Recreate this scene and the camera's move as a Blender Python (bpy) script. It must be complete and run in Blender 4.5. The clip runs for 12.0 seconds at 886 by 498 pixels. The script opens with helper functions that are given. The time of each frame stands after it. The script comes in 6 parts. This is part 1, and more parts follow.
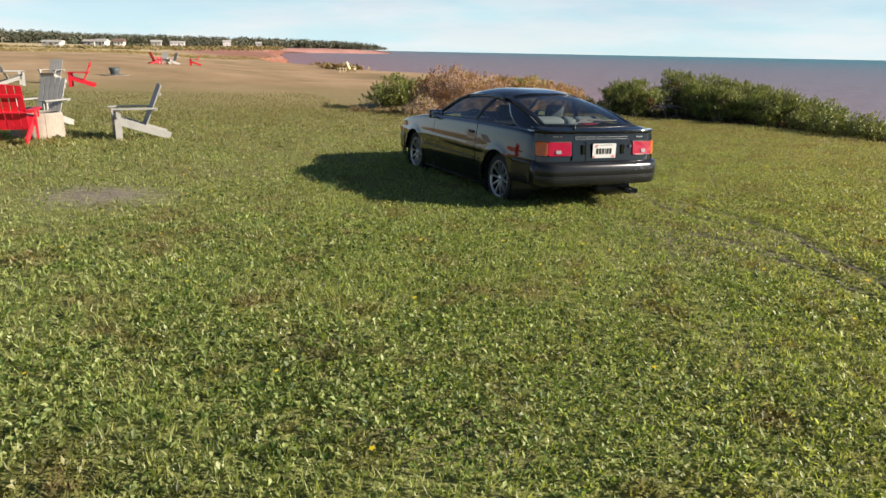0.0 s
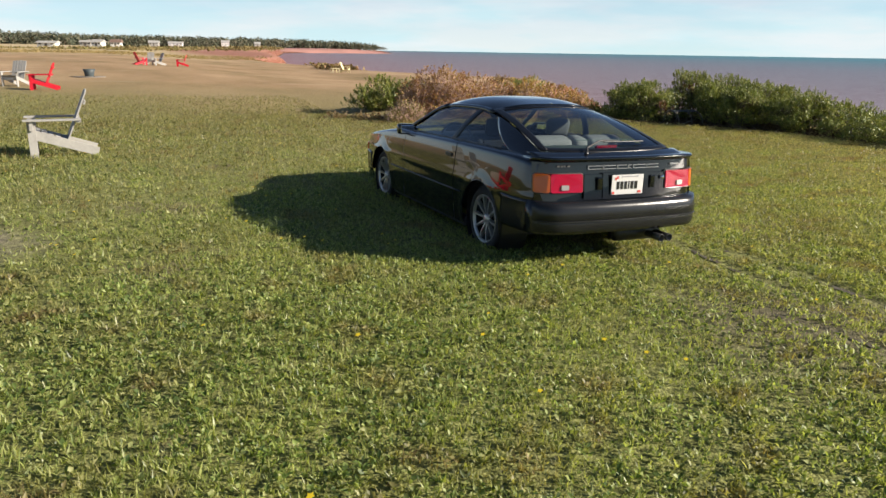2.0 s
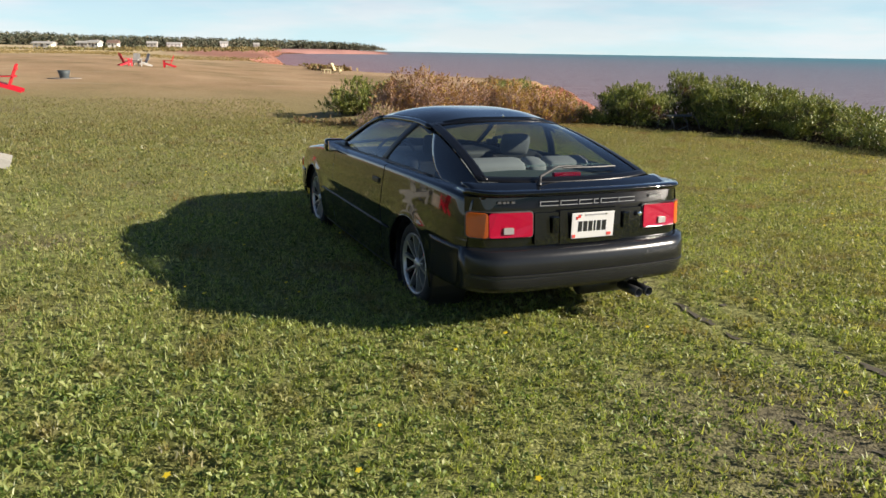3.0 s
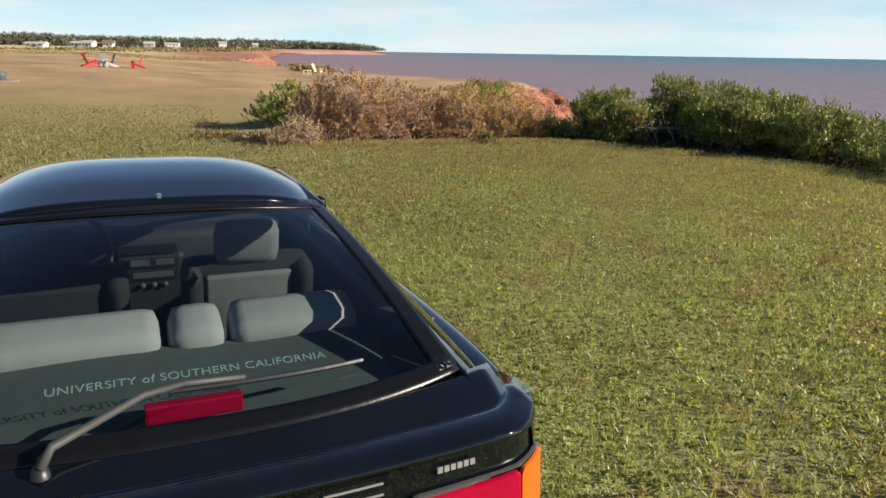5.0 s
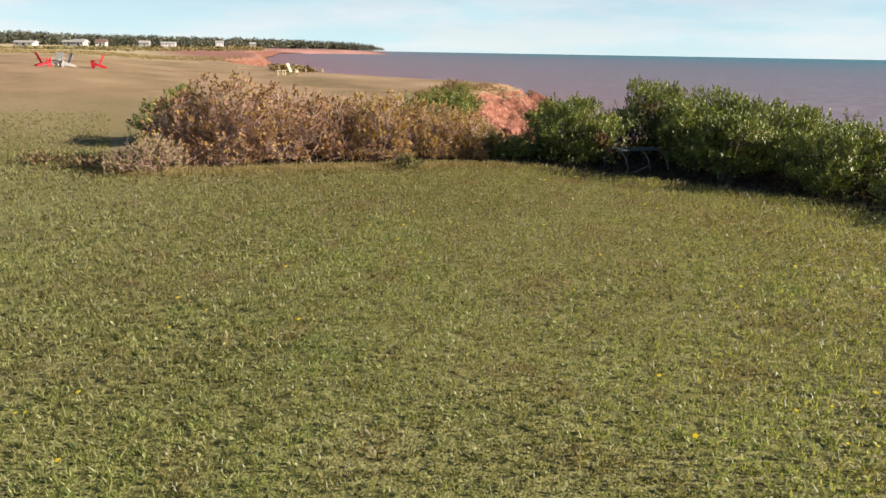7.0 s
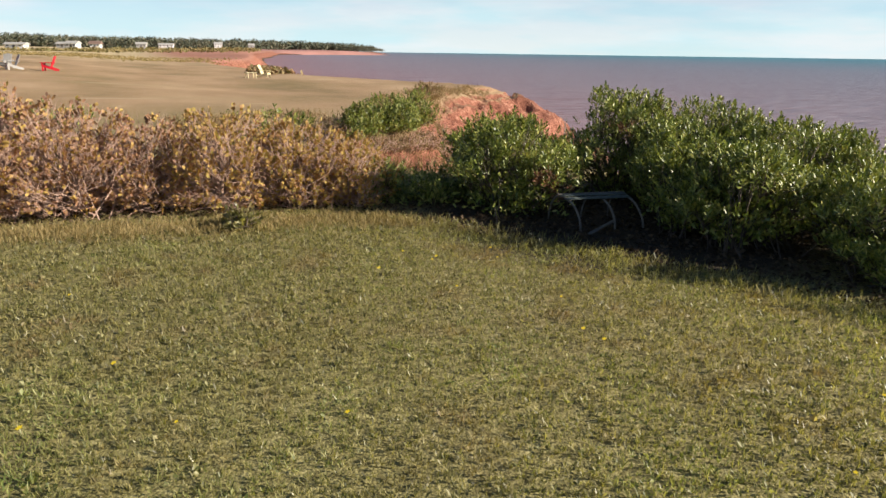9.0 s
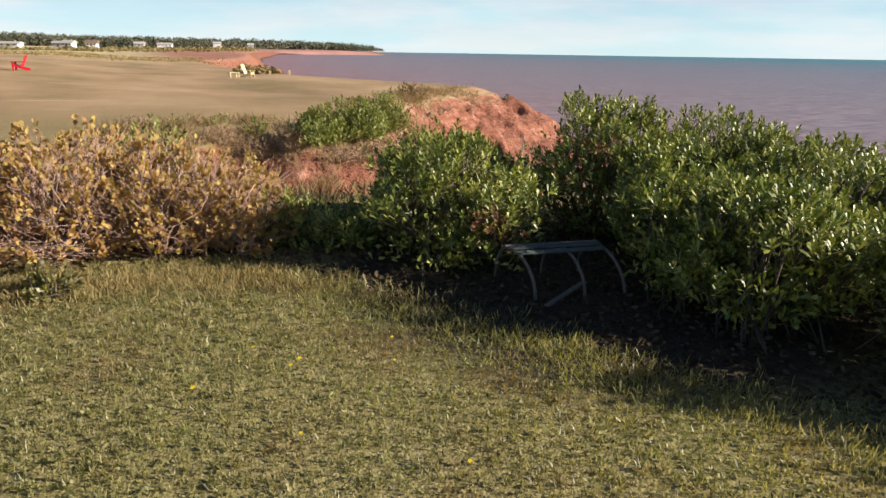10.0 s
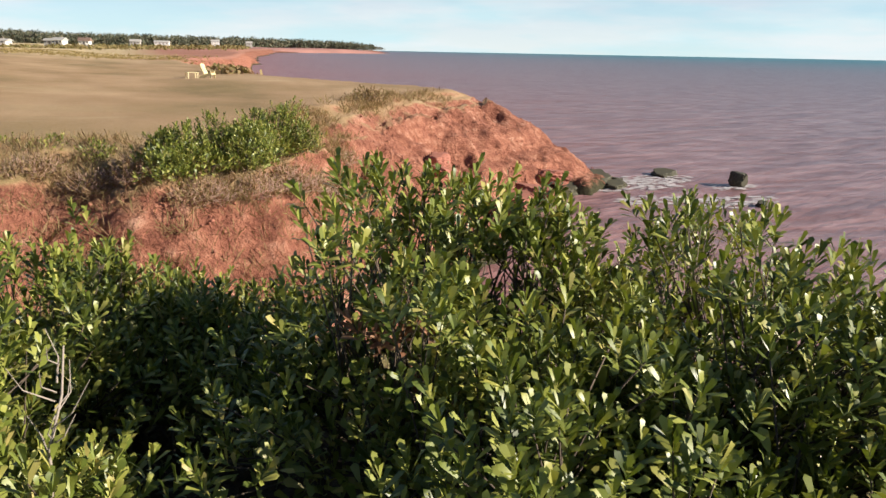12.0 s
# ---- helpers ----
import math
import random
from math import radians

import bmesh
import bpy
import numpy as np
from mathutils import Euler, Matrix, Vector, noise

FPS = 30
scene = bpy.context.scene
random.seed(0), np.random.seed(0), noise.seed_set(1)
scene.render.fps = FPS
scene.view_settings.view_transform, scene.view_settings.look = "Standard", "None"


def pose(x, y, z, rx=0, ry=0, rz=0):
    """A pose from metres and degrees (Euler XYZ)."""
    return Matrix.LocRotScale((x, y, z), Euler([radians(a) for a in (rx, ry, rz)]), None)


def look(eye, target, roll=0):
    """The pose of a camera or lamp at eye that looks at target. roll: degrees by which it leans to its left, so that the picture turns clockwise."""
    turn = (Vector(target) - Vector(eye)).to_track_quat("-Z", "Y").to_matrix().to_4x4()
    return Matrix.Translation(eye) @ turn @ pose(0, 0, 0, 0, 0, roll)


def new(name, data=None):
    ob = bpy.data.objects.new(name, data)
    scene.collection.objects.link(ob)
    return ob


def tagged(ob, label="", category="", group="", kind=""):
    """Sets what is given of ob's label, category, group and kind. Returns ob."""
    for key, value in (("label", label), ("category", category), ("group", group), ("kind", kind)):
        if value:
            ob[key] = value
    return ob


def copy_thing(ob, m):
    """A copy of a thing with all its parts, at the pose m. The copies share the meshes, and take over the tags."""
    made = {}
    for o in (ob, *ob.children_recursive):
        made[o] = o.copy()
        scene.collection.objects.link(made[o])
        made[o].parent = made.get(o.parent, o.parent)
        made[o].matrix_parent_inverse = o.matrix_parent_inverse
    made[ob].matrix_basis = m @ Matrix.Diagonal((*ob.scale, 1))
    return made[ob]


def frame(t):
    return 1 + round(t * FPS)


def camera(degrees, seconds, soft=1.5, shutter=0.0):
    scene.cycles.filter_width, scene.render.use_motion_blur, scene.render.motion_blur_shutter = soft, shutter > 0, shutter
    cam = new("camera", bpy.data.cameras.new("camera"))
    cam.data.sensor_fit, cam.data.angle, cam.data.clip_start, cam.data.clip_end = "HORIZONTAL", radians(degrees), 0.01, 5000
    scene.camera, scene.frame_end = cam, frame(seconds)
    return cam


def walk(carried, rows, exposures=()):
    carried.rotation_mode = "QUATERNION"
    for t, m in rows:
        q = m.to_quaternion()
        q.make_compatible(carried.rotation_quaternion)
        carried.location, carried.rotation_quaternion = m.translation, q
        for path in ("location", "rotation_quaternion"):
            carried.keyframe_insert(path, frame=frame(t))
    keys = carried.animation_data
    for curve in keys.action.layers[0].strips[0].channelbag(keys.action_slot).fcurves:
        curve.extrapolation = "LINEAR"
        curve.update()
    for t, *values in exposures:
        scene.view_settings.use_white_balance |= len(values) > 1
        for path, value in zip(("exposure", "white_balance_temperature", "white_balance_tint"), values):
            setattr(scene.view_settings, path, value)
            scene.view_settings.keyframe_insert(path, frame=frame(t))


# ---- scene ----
cam = camera(63.8, 12.0)
PATH = [
    (0, (-4.75, -7.185, 1.654), (-3.954, -5.43, 1.118), 1.1),
    (0.5, (-4.594, -6.815, 1.65), (-3.798, -5.061, 1.113), 1.0),
    (1, (-4.357, -6.37, 1.653), (-3.561, -4.615, 1.116), 1.0),
    (1.5, (-4.032, -5.867, 1.648), (-3.236, -4.112, 1.112), 0.9),
    (2, (-3.602, -5.328, 1.639), (-2.806, -3.573, 1.102), 0.9),
    (2.5, (-3.097, -4.81, 1.633), (-2.3, -3.055, 1.098), 0.9),
    (4.5, (-0.697, -2.645, 1.658), (0.1, -0.89, 1.122), 0.9),
    (5, (-0.078, -2.026, 1.635), (0.718, -0.271, 1.101), 0.9),
    (5.5, (0.536, -1.436, 1.64), (1.333, 0.319, 1.106), 0.9),
    (6, (1.219, -0.787, 1.636), (2.017, 0.967, 1.102), 1.0),
    (6.5, (1.865, -0.149, 1.645), (2.664, 1.605, 1.111), 0.9),
    (7, (2.573, 0.455, 1.64), (3.372, 2.209, 1.105), 1.0),
    (7.5, (3.299, 1.102, 1.649), (4.095, 2.856, 1.114), 0.9),
    (9.5, (6.326, 4.31, 1.598), (7.122, 6.066, 1.065), 0.8),
    (10, (7.102, 5.148, 1.584), (7.898, 6.903, 1.051), 0.9),
    (10.5, (7.89, 6.003, 1.592), (8.687, 7.758, 1.059), 0.9),
    (11, (8.717, 6.846, 1.597), (9.513, 8.601, 1.064), 1.0),
    (11.5, (9.558, 7.696, 1.602), (10.354, 9.451, 1.068), 1.0),
    (12, (10.415, 8.61, 1.614), (11.211, 10.365, 1.078), 1.1),
]
walk(cam, [(t, look(eye, target, roll)) for t, eye, target, roll in PATH])


# ---- world, sun ----
SUN_DIR = Vector((2.1, -1.35, 1.12)).normalized()
SEA = -5.0


def build_world():
    w = bpy.data.worlds.new("sky")
    scene.world = w
    w.use_nodes = True
    nt = w.node_tree
    nt.nodes.clear()
    out = nt.nodes.new("ShaderNodeOutputWorld")
    bg = nt.nodes.new("ShaderNodeBackground")
    sky = nt.nodes.new("ShaderNodeTexSky")
    sky.sky_type = "NISHITA"
    sky.sun_disc = False
    sky.sun_elevation = math.asin(SUN_DIR.z)
    sky.sun_rotation = math.atan2(SUN_DIR.x, SUN_DIR.y)
    sky.air_density = 0.55
    sky.dust_density = 0.0
    sky.ozone_density = 1.6
    bg.inputs["Strength"].default_value = 0.062
    # thin high cloud, stretched along the horizon
    tc = nt.nodes.new("ShaderNodeTexCoord")
    mp = nt.nodes.new("ShaderNodeMapping")
    mp.inputs["Scale"].default_value = (1.6, 1.6, 9.0)
    mp.inputs["Rotation"].default_value = (0, 0, 0.5)
    ns = nt.nodes.new("ShaderNodeTexNoise")
    ns.inputs["Scale"].default_value = 2.3
    ns.inputs["Detail"].default_value = 7
    ns.inputs["Roughness"].default_value = 0.58
    ramp = nt.nodes.new("ShaderNodeValToRGB")
    ramp.color_ramp.elements[0].position = 0.46
    ramp.color_ramp.elements[1].position = 0.62
    ramp.color_ramp.elements[0].color = (0.78, 0.78, 0.78, 1)
    ramp.color_ramp.elements[1].color = (1.0, 1.0, 1.0, 1)
    mix = nt.nodes.new("ShaderNodeMix")
    mix.data_type = "RGBA"
    L = nt.links.new
    # white to faintly mauve cloud over pale cyan
    soft = nt.nodes.new("ShaderNodeTexNoise")
    soft.inputs["Scale"].default_value = 3.1
    soft.inputs["Detail"].default_value = 6
    tint = nt.nodes.new("ShaderNodeValToRGB")
    tint.color_ramp.elements[0].position = 0.40
    tint.color_ramp.elements[0].color = (0.53, 0.71, 0.755, 1)
    tint.color_ramp.elements[1].position = 0.58
    tint.color_ramp.elements[1].color = (0.675, 0.735, 0.755, 1)
    grow = nt.nodes.new("ShaderNodeVectorMath")
    grow.operation = "SCALE"
    grow.inputs["Scale"].default_value = 11.0
    L(tc.outputs["Generated"], mp.inputs["Vector"])
    L(mp.outputs["Vector"], ns.inputs["Vector"])
    L(ns.outputs["Fac"], ramp.inputs["Fac"])
    L(mp.outputs["Vector"], soft.inputs["Vector"])
    L(soft.outputs["Fac"], tint.inputs["Fac"])
    L(tint.outputs["Color"], grow.inputs[0])
    L(grow.outputs["Vector"], mix.inputs[7])
    # cloud and haze gather towards the horizon; overhead the sky is clear
    sx = nt.nodes.new("ShaderNodeSeparateXYZ")
    mr = nt.nodes.new("ShaderNodeMapRange")
    mr.interpolation_type = "SMOOTHSTEP"
    mr.inputs[1].default_value = 0.0
    mr.inputs[2].default_value = 0.20
    mr.inputs[3].default_value = 1.0
    mr.inputs[4].default_value = 0.02
    mul = nt.nodes.new("ShaderNodeMath")
    mul.operation = "MULTIPLY"
    L(tc.outputs["Generated"], sx.inputs[0])
    L(sx.outputs[2], mr.inputs[0])
    L(ramp.outputs["Color"], mul.inputs[0])
    L(mr.outputs[0], mul.inputs[1])
    L(mul.outputs[0], mix.inputs[0])
    L(sky.outputs["Color"], mix.inputs[6])
    L(mix.outputs[2], bg.inputs["Color"])
    L(bg.outputs["Background"], out.inputs["Surface"])
    sun = new("sun", bpy.data.lights.new("sun", "SUN"))
    sun.data.energy = 5.0
    sun.data.angle = radians(0.6)
    sun.data.color = (1.0, 0.90, 0.76)
    sun.matrix_world = look((20, -14, 14), Vector((20, -14, 14)) - SUN_DIR)


build_world()
scene.view_settings.exposure = 0.88

# ---- materials ----
def node_mat(name):
    m = bpy.data.materials.new(name)
    m.use_nodes = True
    nt = m.node_tree
    nt.nodes.clear()
    out = nt.nodes.new("ShaderNodeOutputMaterial")
    b = nt.nodes.new("ShaderNodeBsdfPrincipled")
    nt.links.new(b.outputs["BSDF"], out.inputs["Surface"])
    return m, nt, b


def ramp_node(nt, fac, stops):
    r = nt.nodes.new("ShaderNodeValToRGB")
    e = r.color_ramp.elements
    while len(e) < len(stops):
        e.new(0.5)
    for k, (p, c) in enumerate(stops):
        e[k].position = p
        e[k].color = (*c, 1)
    nt.links.new(fac, r.inputs["Fac"])
    return r.outputs["Color"]


def noise_node(nt, vec, scale, detail=4, rough=0.55, stretch=None):
    if stretch:
        mp = nt.nodes.new("ShaderNodeMapping")
        mp.inputs["Scale"].default_value = stretch
        nt.links.new(vec, mp.inputs["Vector"])
        vec = mp.outputs["Vector"]
    n = nt.nodes.new("ShaderNodeTexNoise")
    n.inputs["Scale"].default_value = scale
    n.inputs["Detail"].default_value = detail
    n.inputs["Roughness"].default_value = rough
    nt.links.new(vec, n.inputs["Vector"])
    return n.outputs["Fac"]


def mixc(nt, fac, a, b, mode="MIX"):
    m = nt.nodes.new("ShaderNodeMix")
    m.data_type = "RGBA"
    m.blend_type = mode
    for sock, v in ((m.inputs[0], fac), (m.inputs[6], a), (m.inputs[7], b)):
        if isinstance(v, bpy.types.NodeSocket):
            nt.links.new(v, sock)
        elif isinstance(v, (int, float)):
            sock.default_value = v
        else:
            sock.default_value = (*v, 1)
    return m.outputs[2]


def maths(nt, op, a, b=0.0, clamp=False):
    m = nt.nodes.new("ShaderNodeMath")
    m.operation = op
    m.use_clamp = clamp
    for k, v in enumerate((a, b)):
        if isinstance(v, bpy.types.NodeSocket):
            nt.links.new(v, m.inputs[k])
        else:
            m.inputs[k].default_value = v
    return m.outputs[0]


def ramp01(nt, v, lo, hi):
    m = nt.nodes.new("ShaderNodeMapRange")
    nt.links.new(v, m.inputs[0])
    m.inputs[1].default_value = lo
    m.inputs[2].default_value = hi
    return m.outputs[0]


def bump(nt, b, height, strength, dist=0.02):
    n = nt.nodes.new("ShaderNodeBump")
    n.inputs["Strength"].default_value = strength
    n.inputs["Distance"].default_value = dist
    nt.links.new(height, n.inputs["Height"])
    nt.links.new(n.outputs["Normal"], b.inputs["Normal"])


def geo(nt, what="Position"):
    return nt.nodes.new("ShaderNodeNewGeometry").outputs[what]


def objc(nt):
    return nt.nodes.new("ShaderNodeTexCoord").outputs["Object"]


def simple_mat(name, c, rough=0.5, metal=0.0, var=0.25, scale=18.0, bumps=0.15, coat=0.0, spec=0.5):
    """A surface with variation at two scales and a fine relief."""
    m, nt, b = node_mat(name)
    v = objc(nt)
    n1, n2 = noise_node(nt, v, scale, 5), noise_node(nt, v, scale * 0.13, 3)
    dark = tuple(x * (1 - var) for x in c)
    lite = tuple(min(1, x * (1 + var)) for x in c)
    col = ramp_node(nt, maths(nt, "ADD", maths(nt, "MULTIPLY", n1, 0.5), maths(nt, "MULTIPLY", n2, 0.5)), [(0.3, dark), (0.7, lite)])
    nt.links.new(col, b.inputs["Base Color"])
    b.inputs["Roughness"].default_value = rough
    b.inputs["Metallic"].default_value = metal
    b.inputs["Coat Weight"].default_value = coat
    b.inputs["Coat Roughness"].default_value = 0.03
    b.inputs["Specular IOR Level"].default_value = spec
    if bumps:
        bump(nt, b, n1, bumps, 0.01)
    return m


def leaf_mat(name, stops, rough=0.4, gloss=0.5, trans=0.25, patch=None):
    """Leaves: colour by island, some light through them."""
    m, nt, b = node_mat(name)
    isl = geo(nt, "Random Per Island")
    n = noise_node(nt, geo(nt), 1.3, 3)
    f = maths(nt, "ADD", maths(nt, "MULTIPLY", isl, 0.7), maths(nt, "MULTIPLY", n, 0.3))
    col = ramp_node(nt, f, stops)
    if patch:
        pn = maths(nt, "ADD", maths(nt, "MULTIPLY", noise_node(nt, geo(nt), 0.55, 4, 0.6), 0.6), maths(nt, "MULTIPLY", noise_node(nt, geo(nt), 3.2, 3), 0.4))
        sy = nt.nodes.new("ShaderNodeSeparateXYZ")
        nt.links.new(geo(nt), sy.inputs[0])
        pn = maths(nt, "ADD", pn, maths(nt, "MULTIPLY", maths(nt, "ADD", sy.outputs[1], -2.5), 0.014))
        col = mixc(nt, maths(nt, "MULTIPLY", ramp01(nt, pn, 0.44, 0.62), 0.85), col, mixc(nt, 1.0, col, patch, "MULTIPLY"))
    nt.links.new(col, b.inputs["Base Color"])
    b.inputs["Roughness"].default_value = rough
    b.inputs["Specular IOR Level"].default_value = gloss
    tr = nt.nodes.new("ShaderNodeBsdfTranslucent")
    nt.links.new(mixc(nt, 1.0, col, (1.0, 1.0, 0.45), "MULTIPLY"), tr.inputs["Color"])
    mx = nt.nodes.new("ShaderNodeMixShader")
    mx.inputs[0].default_value = trans
    out = [x for x in nt.nodes if x.type == "OUTPUT_MATERIAL"][0]
    nt.links.new(b.outputs["BSDF"], mx.inputs[1])
    nt.links.new(tr.outputs["BSDF"], mx.inputs[2])
    nt.links.new(mx.outputs["Shader"], out.inputs["Surface"])
    return m


def turf_mat(name, stops, gloss=0.8, rough=0.42):
    """Lawn plants: green by plant and by patch, brown where dry; seaward sheen put into the colour."""
    m, nt, b = node_mat(name)
    p = geo(nt)
    isl = geo(nt, "Random Per Island")
    clump = noise_node(nt, p, 16, 2)
    wide = noise_node(nt, p, 0.8, 4, 0.6)
    f = maths(nt, "ADD", maths(nt, "MULTIPLY", isl, 0.48), maths(nt, "ADD", maths(nt, "MULTIPLY", clump, 0.24), maths(nt, "MULTIPLY", wide, 0.28)))
    col = ramp_node(nt, f, stops)
    sy = nt.nodes.new("ShaderNodeSeparateXYZ")
    nt.links.new(p, sy.inputs[0])
    # sheen of side-lit grass towards the sea, put into a paler colour
    broken = noise_node(nt, p, 0.9, 4, 0.6)
    sea = maths(nt, "SUBTRACT", maths(nt, "MULTIPLY", sy.outputs[0], 0.74), maths(nt, "MULTIPLY", sy.outputs[1], 0.67))
    sea = maths(nt, "ADD", sea, maths(nt, "MULTIPLY", maths(nt, "ADD", broken, -0.5), 3.0))
    pale = ramp_node(nt, isl, [(0.1, (0.15, 0.18, 0.055)), (0.5, (0.42, 0.43, 0.17)), (0.9, (0.64, 0.62, 0.32))])
    col = mixc(nt, maths(nt, "MULTIPLY", ramp01(nt, sea, 1.0, 3.6), 0.72), col, pale)
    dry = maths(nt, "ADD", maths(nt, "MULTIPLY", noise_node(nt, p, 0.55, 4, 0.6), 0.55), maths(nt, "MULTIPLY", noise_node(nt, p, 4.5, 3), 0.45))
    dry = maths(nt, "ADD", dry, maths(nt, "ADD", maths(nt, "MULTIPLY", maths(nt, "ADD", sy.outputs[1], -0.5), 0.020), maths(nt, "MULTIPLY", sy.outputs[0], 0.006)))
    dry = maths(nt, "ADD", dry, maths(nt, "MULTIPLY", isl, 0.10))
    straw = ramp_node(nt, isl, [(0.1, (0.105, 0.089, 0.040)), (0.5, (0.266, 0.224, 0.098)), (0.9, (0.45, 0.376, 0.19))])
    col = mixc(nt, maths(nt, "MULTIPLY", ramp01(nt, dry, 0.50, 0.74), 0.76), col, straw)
    # rusty withered spots and dark green ones
    spot = noise_node(nt, p, 2.1, 3, 0.6)
    col = mixc(nt, maths(nt, "MULTIPLY", ramp01(nt, spot, 0.54, 0.68), 0.62), col, mixc(nt, isl, (0.16, 0.085, 0.045), (0.36, 0.22, 0.12)))
    col = mixc(nt, maths(nt, "MULTIPLY", ramp01(nt, spot, 0.43, 0.31), 0.35), col, mixc(nt, 1.0, col, (0.62, 0.88, 0.50), "MULTIPLY"))
    nt.links.new(col, b.inputs["Base Color"])
    b.inputs["Roughness"].default_value = rough
    b.inputs["Specular IOR Level"].default_value = gloss
    tr = nt.nodes.new("ShaderNodeBsdfTranslucent")
    nt.links.new(mixc(nt, 1.0, col, (1.0, 1.0, 0.4), "MULTIPLY"), tr.inputs["Color"])
    mx = nt.nodes.new("ShaderNodeMixShader")
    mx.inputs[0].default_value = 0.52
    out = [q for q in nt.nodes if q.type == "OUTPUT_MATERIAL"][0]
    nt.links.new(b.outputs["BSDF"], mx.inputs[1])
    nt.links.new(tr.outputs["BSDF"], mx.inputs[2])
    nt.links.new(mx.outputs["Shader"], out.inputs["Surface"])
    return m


def ground_mat():
    m, nt, b = node_mat("ground_soil_and_turf")
    p = geo(nt)
    sep = nt.nodes.new("ShaderNodeSeparateXYZ")
    nt.links.new(p, sep.inputs[0])
    nrm = nt.nodes.new("ShaderNodeSeparateXYZ")
    nt.links.new(geo(nt, "Normal"), nrm.inputs[0])
    n_big = noise_node(nt, p, 0.09, 4)
    n_mid = noise_node(nt, p, 0.7, 5, 0.6)
    n_fin = noise_node(nt, p, 14, 6, 0.7)
    n_tiny = noise_node(nt, p, 60, 3, 0.7)
    vor = nt.nodes.new("ShaderNodeTexVoronoi")
    vor.inputs["Scale"].default_value = 62.0
    nt.links.new(p, vor.inputs["Vector"])
    cell = nt.nodes.new("ShaderNodeSeparateColor")
    nt.links.new(vor.outputs["Color"], cell.inputs[0])
    leafy = maths(nt, "ADD", maths(nt, "MULTIPLY", cell.outputs[0], 0.34), 0.33)
    fine = maths(nt, "ADD", maths(nt, "MULTIPLY", n_fin, 0.4), maths(nt, "ADD", maths(nt, "MULTIPLY", n_tiny, 0.2), maths(nt, "MULTIPLY", leafy, 0.4)))
    lawn = ramp_node(nt, fine, [(0.36, (0.045, 0.049, 0.015)), (0.5, (0.195, 0.205, 0.062)), (0.64, (0.40, 0.395, 0.16))])
    worn = ramp_node(nt, fine, [(0.34, (0.05, 0.038, 0.022)), (0.66, (0.33, 0.26, 0.16))])
    lawn = mixc(nt, ramp01(nt, n_mid, 0.56, 0.74), lawn, worn)
    dry = ramp_node(nt, fine, [(0.34, (0.08, 0.062, 0.026)), (0.5, (0.25, 0.205, 0.088)), (0.66, (0.45, 0.375, 0.19))])
    lawn = mixc(nt, maths(nt, "MULTIPLY", ramp01(nt, maths(nt, "ADD", maths(nt, "ADD", sep.outputs[1], maths(nt, "MULTIPLY", sep.outputs[0], 1.6)), maths(nt, "MULTIPLY", n_mid, 6.0)), 3.0, 23.0), 0.85), lawn, dry)
    # a bare trampled patch in the turf
    spot = nt.nodes.new("ShaderNodeVectorMath")
    spot.operation = "DISTANCE"
    nt.links.new(p, spot.inputs[0])
    spot.inputs[1].default_value = (-5.0, 1.4, 0.04)
    trodden = ramp01(nt, maths(nt, "ADD", spot.outputs["Value"], maths(nt, "ADD", maths(nt, "MULTIPLY", n_fin, 0.7), maths(nt, "MULTIPLY", n_mid, 1.4))), 1.9, 1.3)
    lawn = mixc(nt, trodden, lawn, ramp_node(nt, fine, [(0.36, (0.09, 0.075, 0.055)), (0.62, (0.36, 0.31, 0.24))]))
    # turf scuffed by turning wheels
    turned = nt.nodes.new("ShaderNodeVectorMath")
    turned.operation = "DISTANCE"
    nt.links.new(p, turned.inputs[0])
    turned.inputs[1].default_value = (0.25, -2.5, 0.0)
    torn = ramp01(nt, maths(nt, "ADD", turned.outputs["Value"], maths(nt, "ADD", maths(nt, "MULTIPLY", n_fin, 0.9), maths(nt, "MULTIPLY", n_mid, 1.4))), 2.3, 1.4)
    lawn = mixc(nt, torn, lawn, ramp_node(nt, fine, [(0.36, (0.05, 0.044, 0.026)), (0.62, (0.25, 0.22, 0.13))]))
    # leaf mould under the bayberries, with their shade put into its dark colour
    mould_shade = nt.nodes.new("ShaderNodeVectorMath")
    mould_shade.operation = "DISTANCE"
    nt.links.new(p, mould_shade.inputs[0])
    mould_shade.inputs[1].default_value = (10.5, 9.7, -0.1)
    under = ramp01(nt, maths(nt, "ADD", mould_shade.outputs["Value"], maths(nt, "MULTIPLY", n_mid, 0.7)), 2.75, 2.25)
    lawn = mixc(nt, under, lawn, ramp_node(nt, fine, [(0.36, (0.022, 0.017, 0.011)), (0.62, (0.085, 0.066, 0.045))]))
    field = ramp_node(nt, maths(nt, "ADD", maths(nt, "MULTIPLY", noise_node(nt, p, 0.16, 5, 0.6, (1, 0.45, 1)), 0.75), maths(nt, "MULTIPLY", n_fin, 0.25)),
                      [(0.36, (0.23, 0.165, 0.078)), (0.5, (0.375, 0.246, 0.135)), (0.62, (0.48, 0.33, 0.195))])
    field = mixc(nt, maths(nt, "MULTIPLY", ramp01(nt, noise_node(nt, p, 0.11, 5, 0.65, (0.6, 1.6, 1)), 0.48, 0.62), 0.16), field, ramp_node(nt, n_fin, [(0.35, (0.15, 0.15, 0.055)), (0.65, (0.29, 0.27, 0.11))]))
    field = mixc(nt, maths(nt, "MULTIPLY", ramp01(nt, noise_node(nt, p, 0.22, 4, 0.6, (0.35, 2.2, 1)), 0.63, 0.70), 0.6), field, (0.52, 0.42, 0.27))
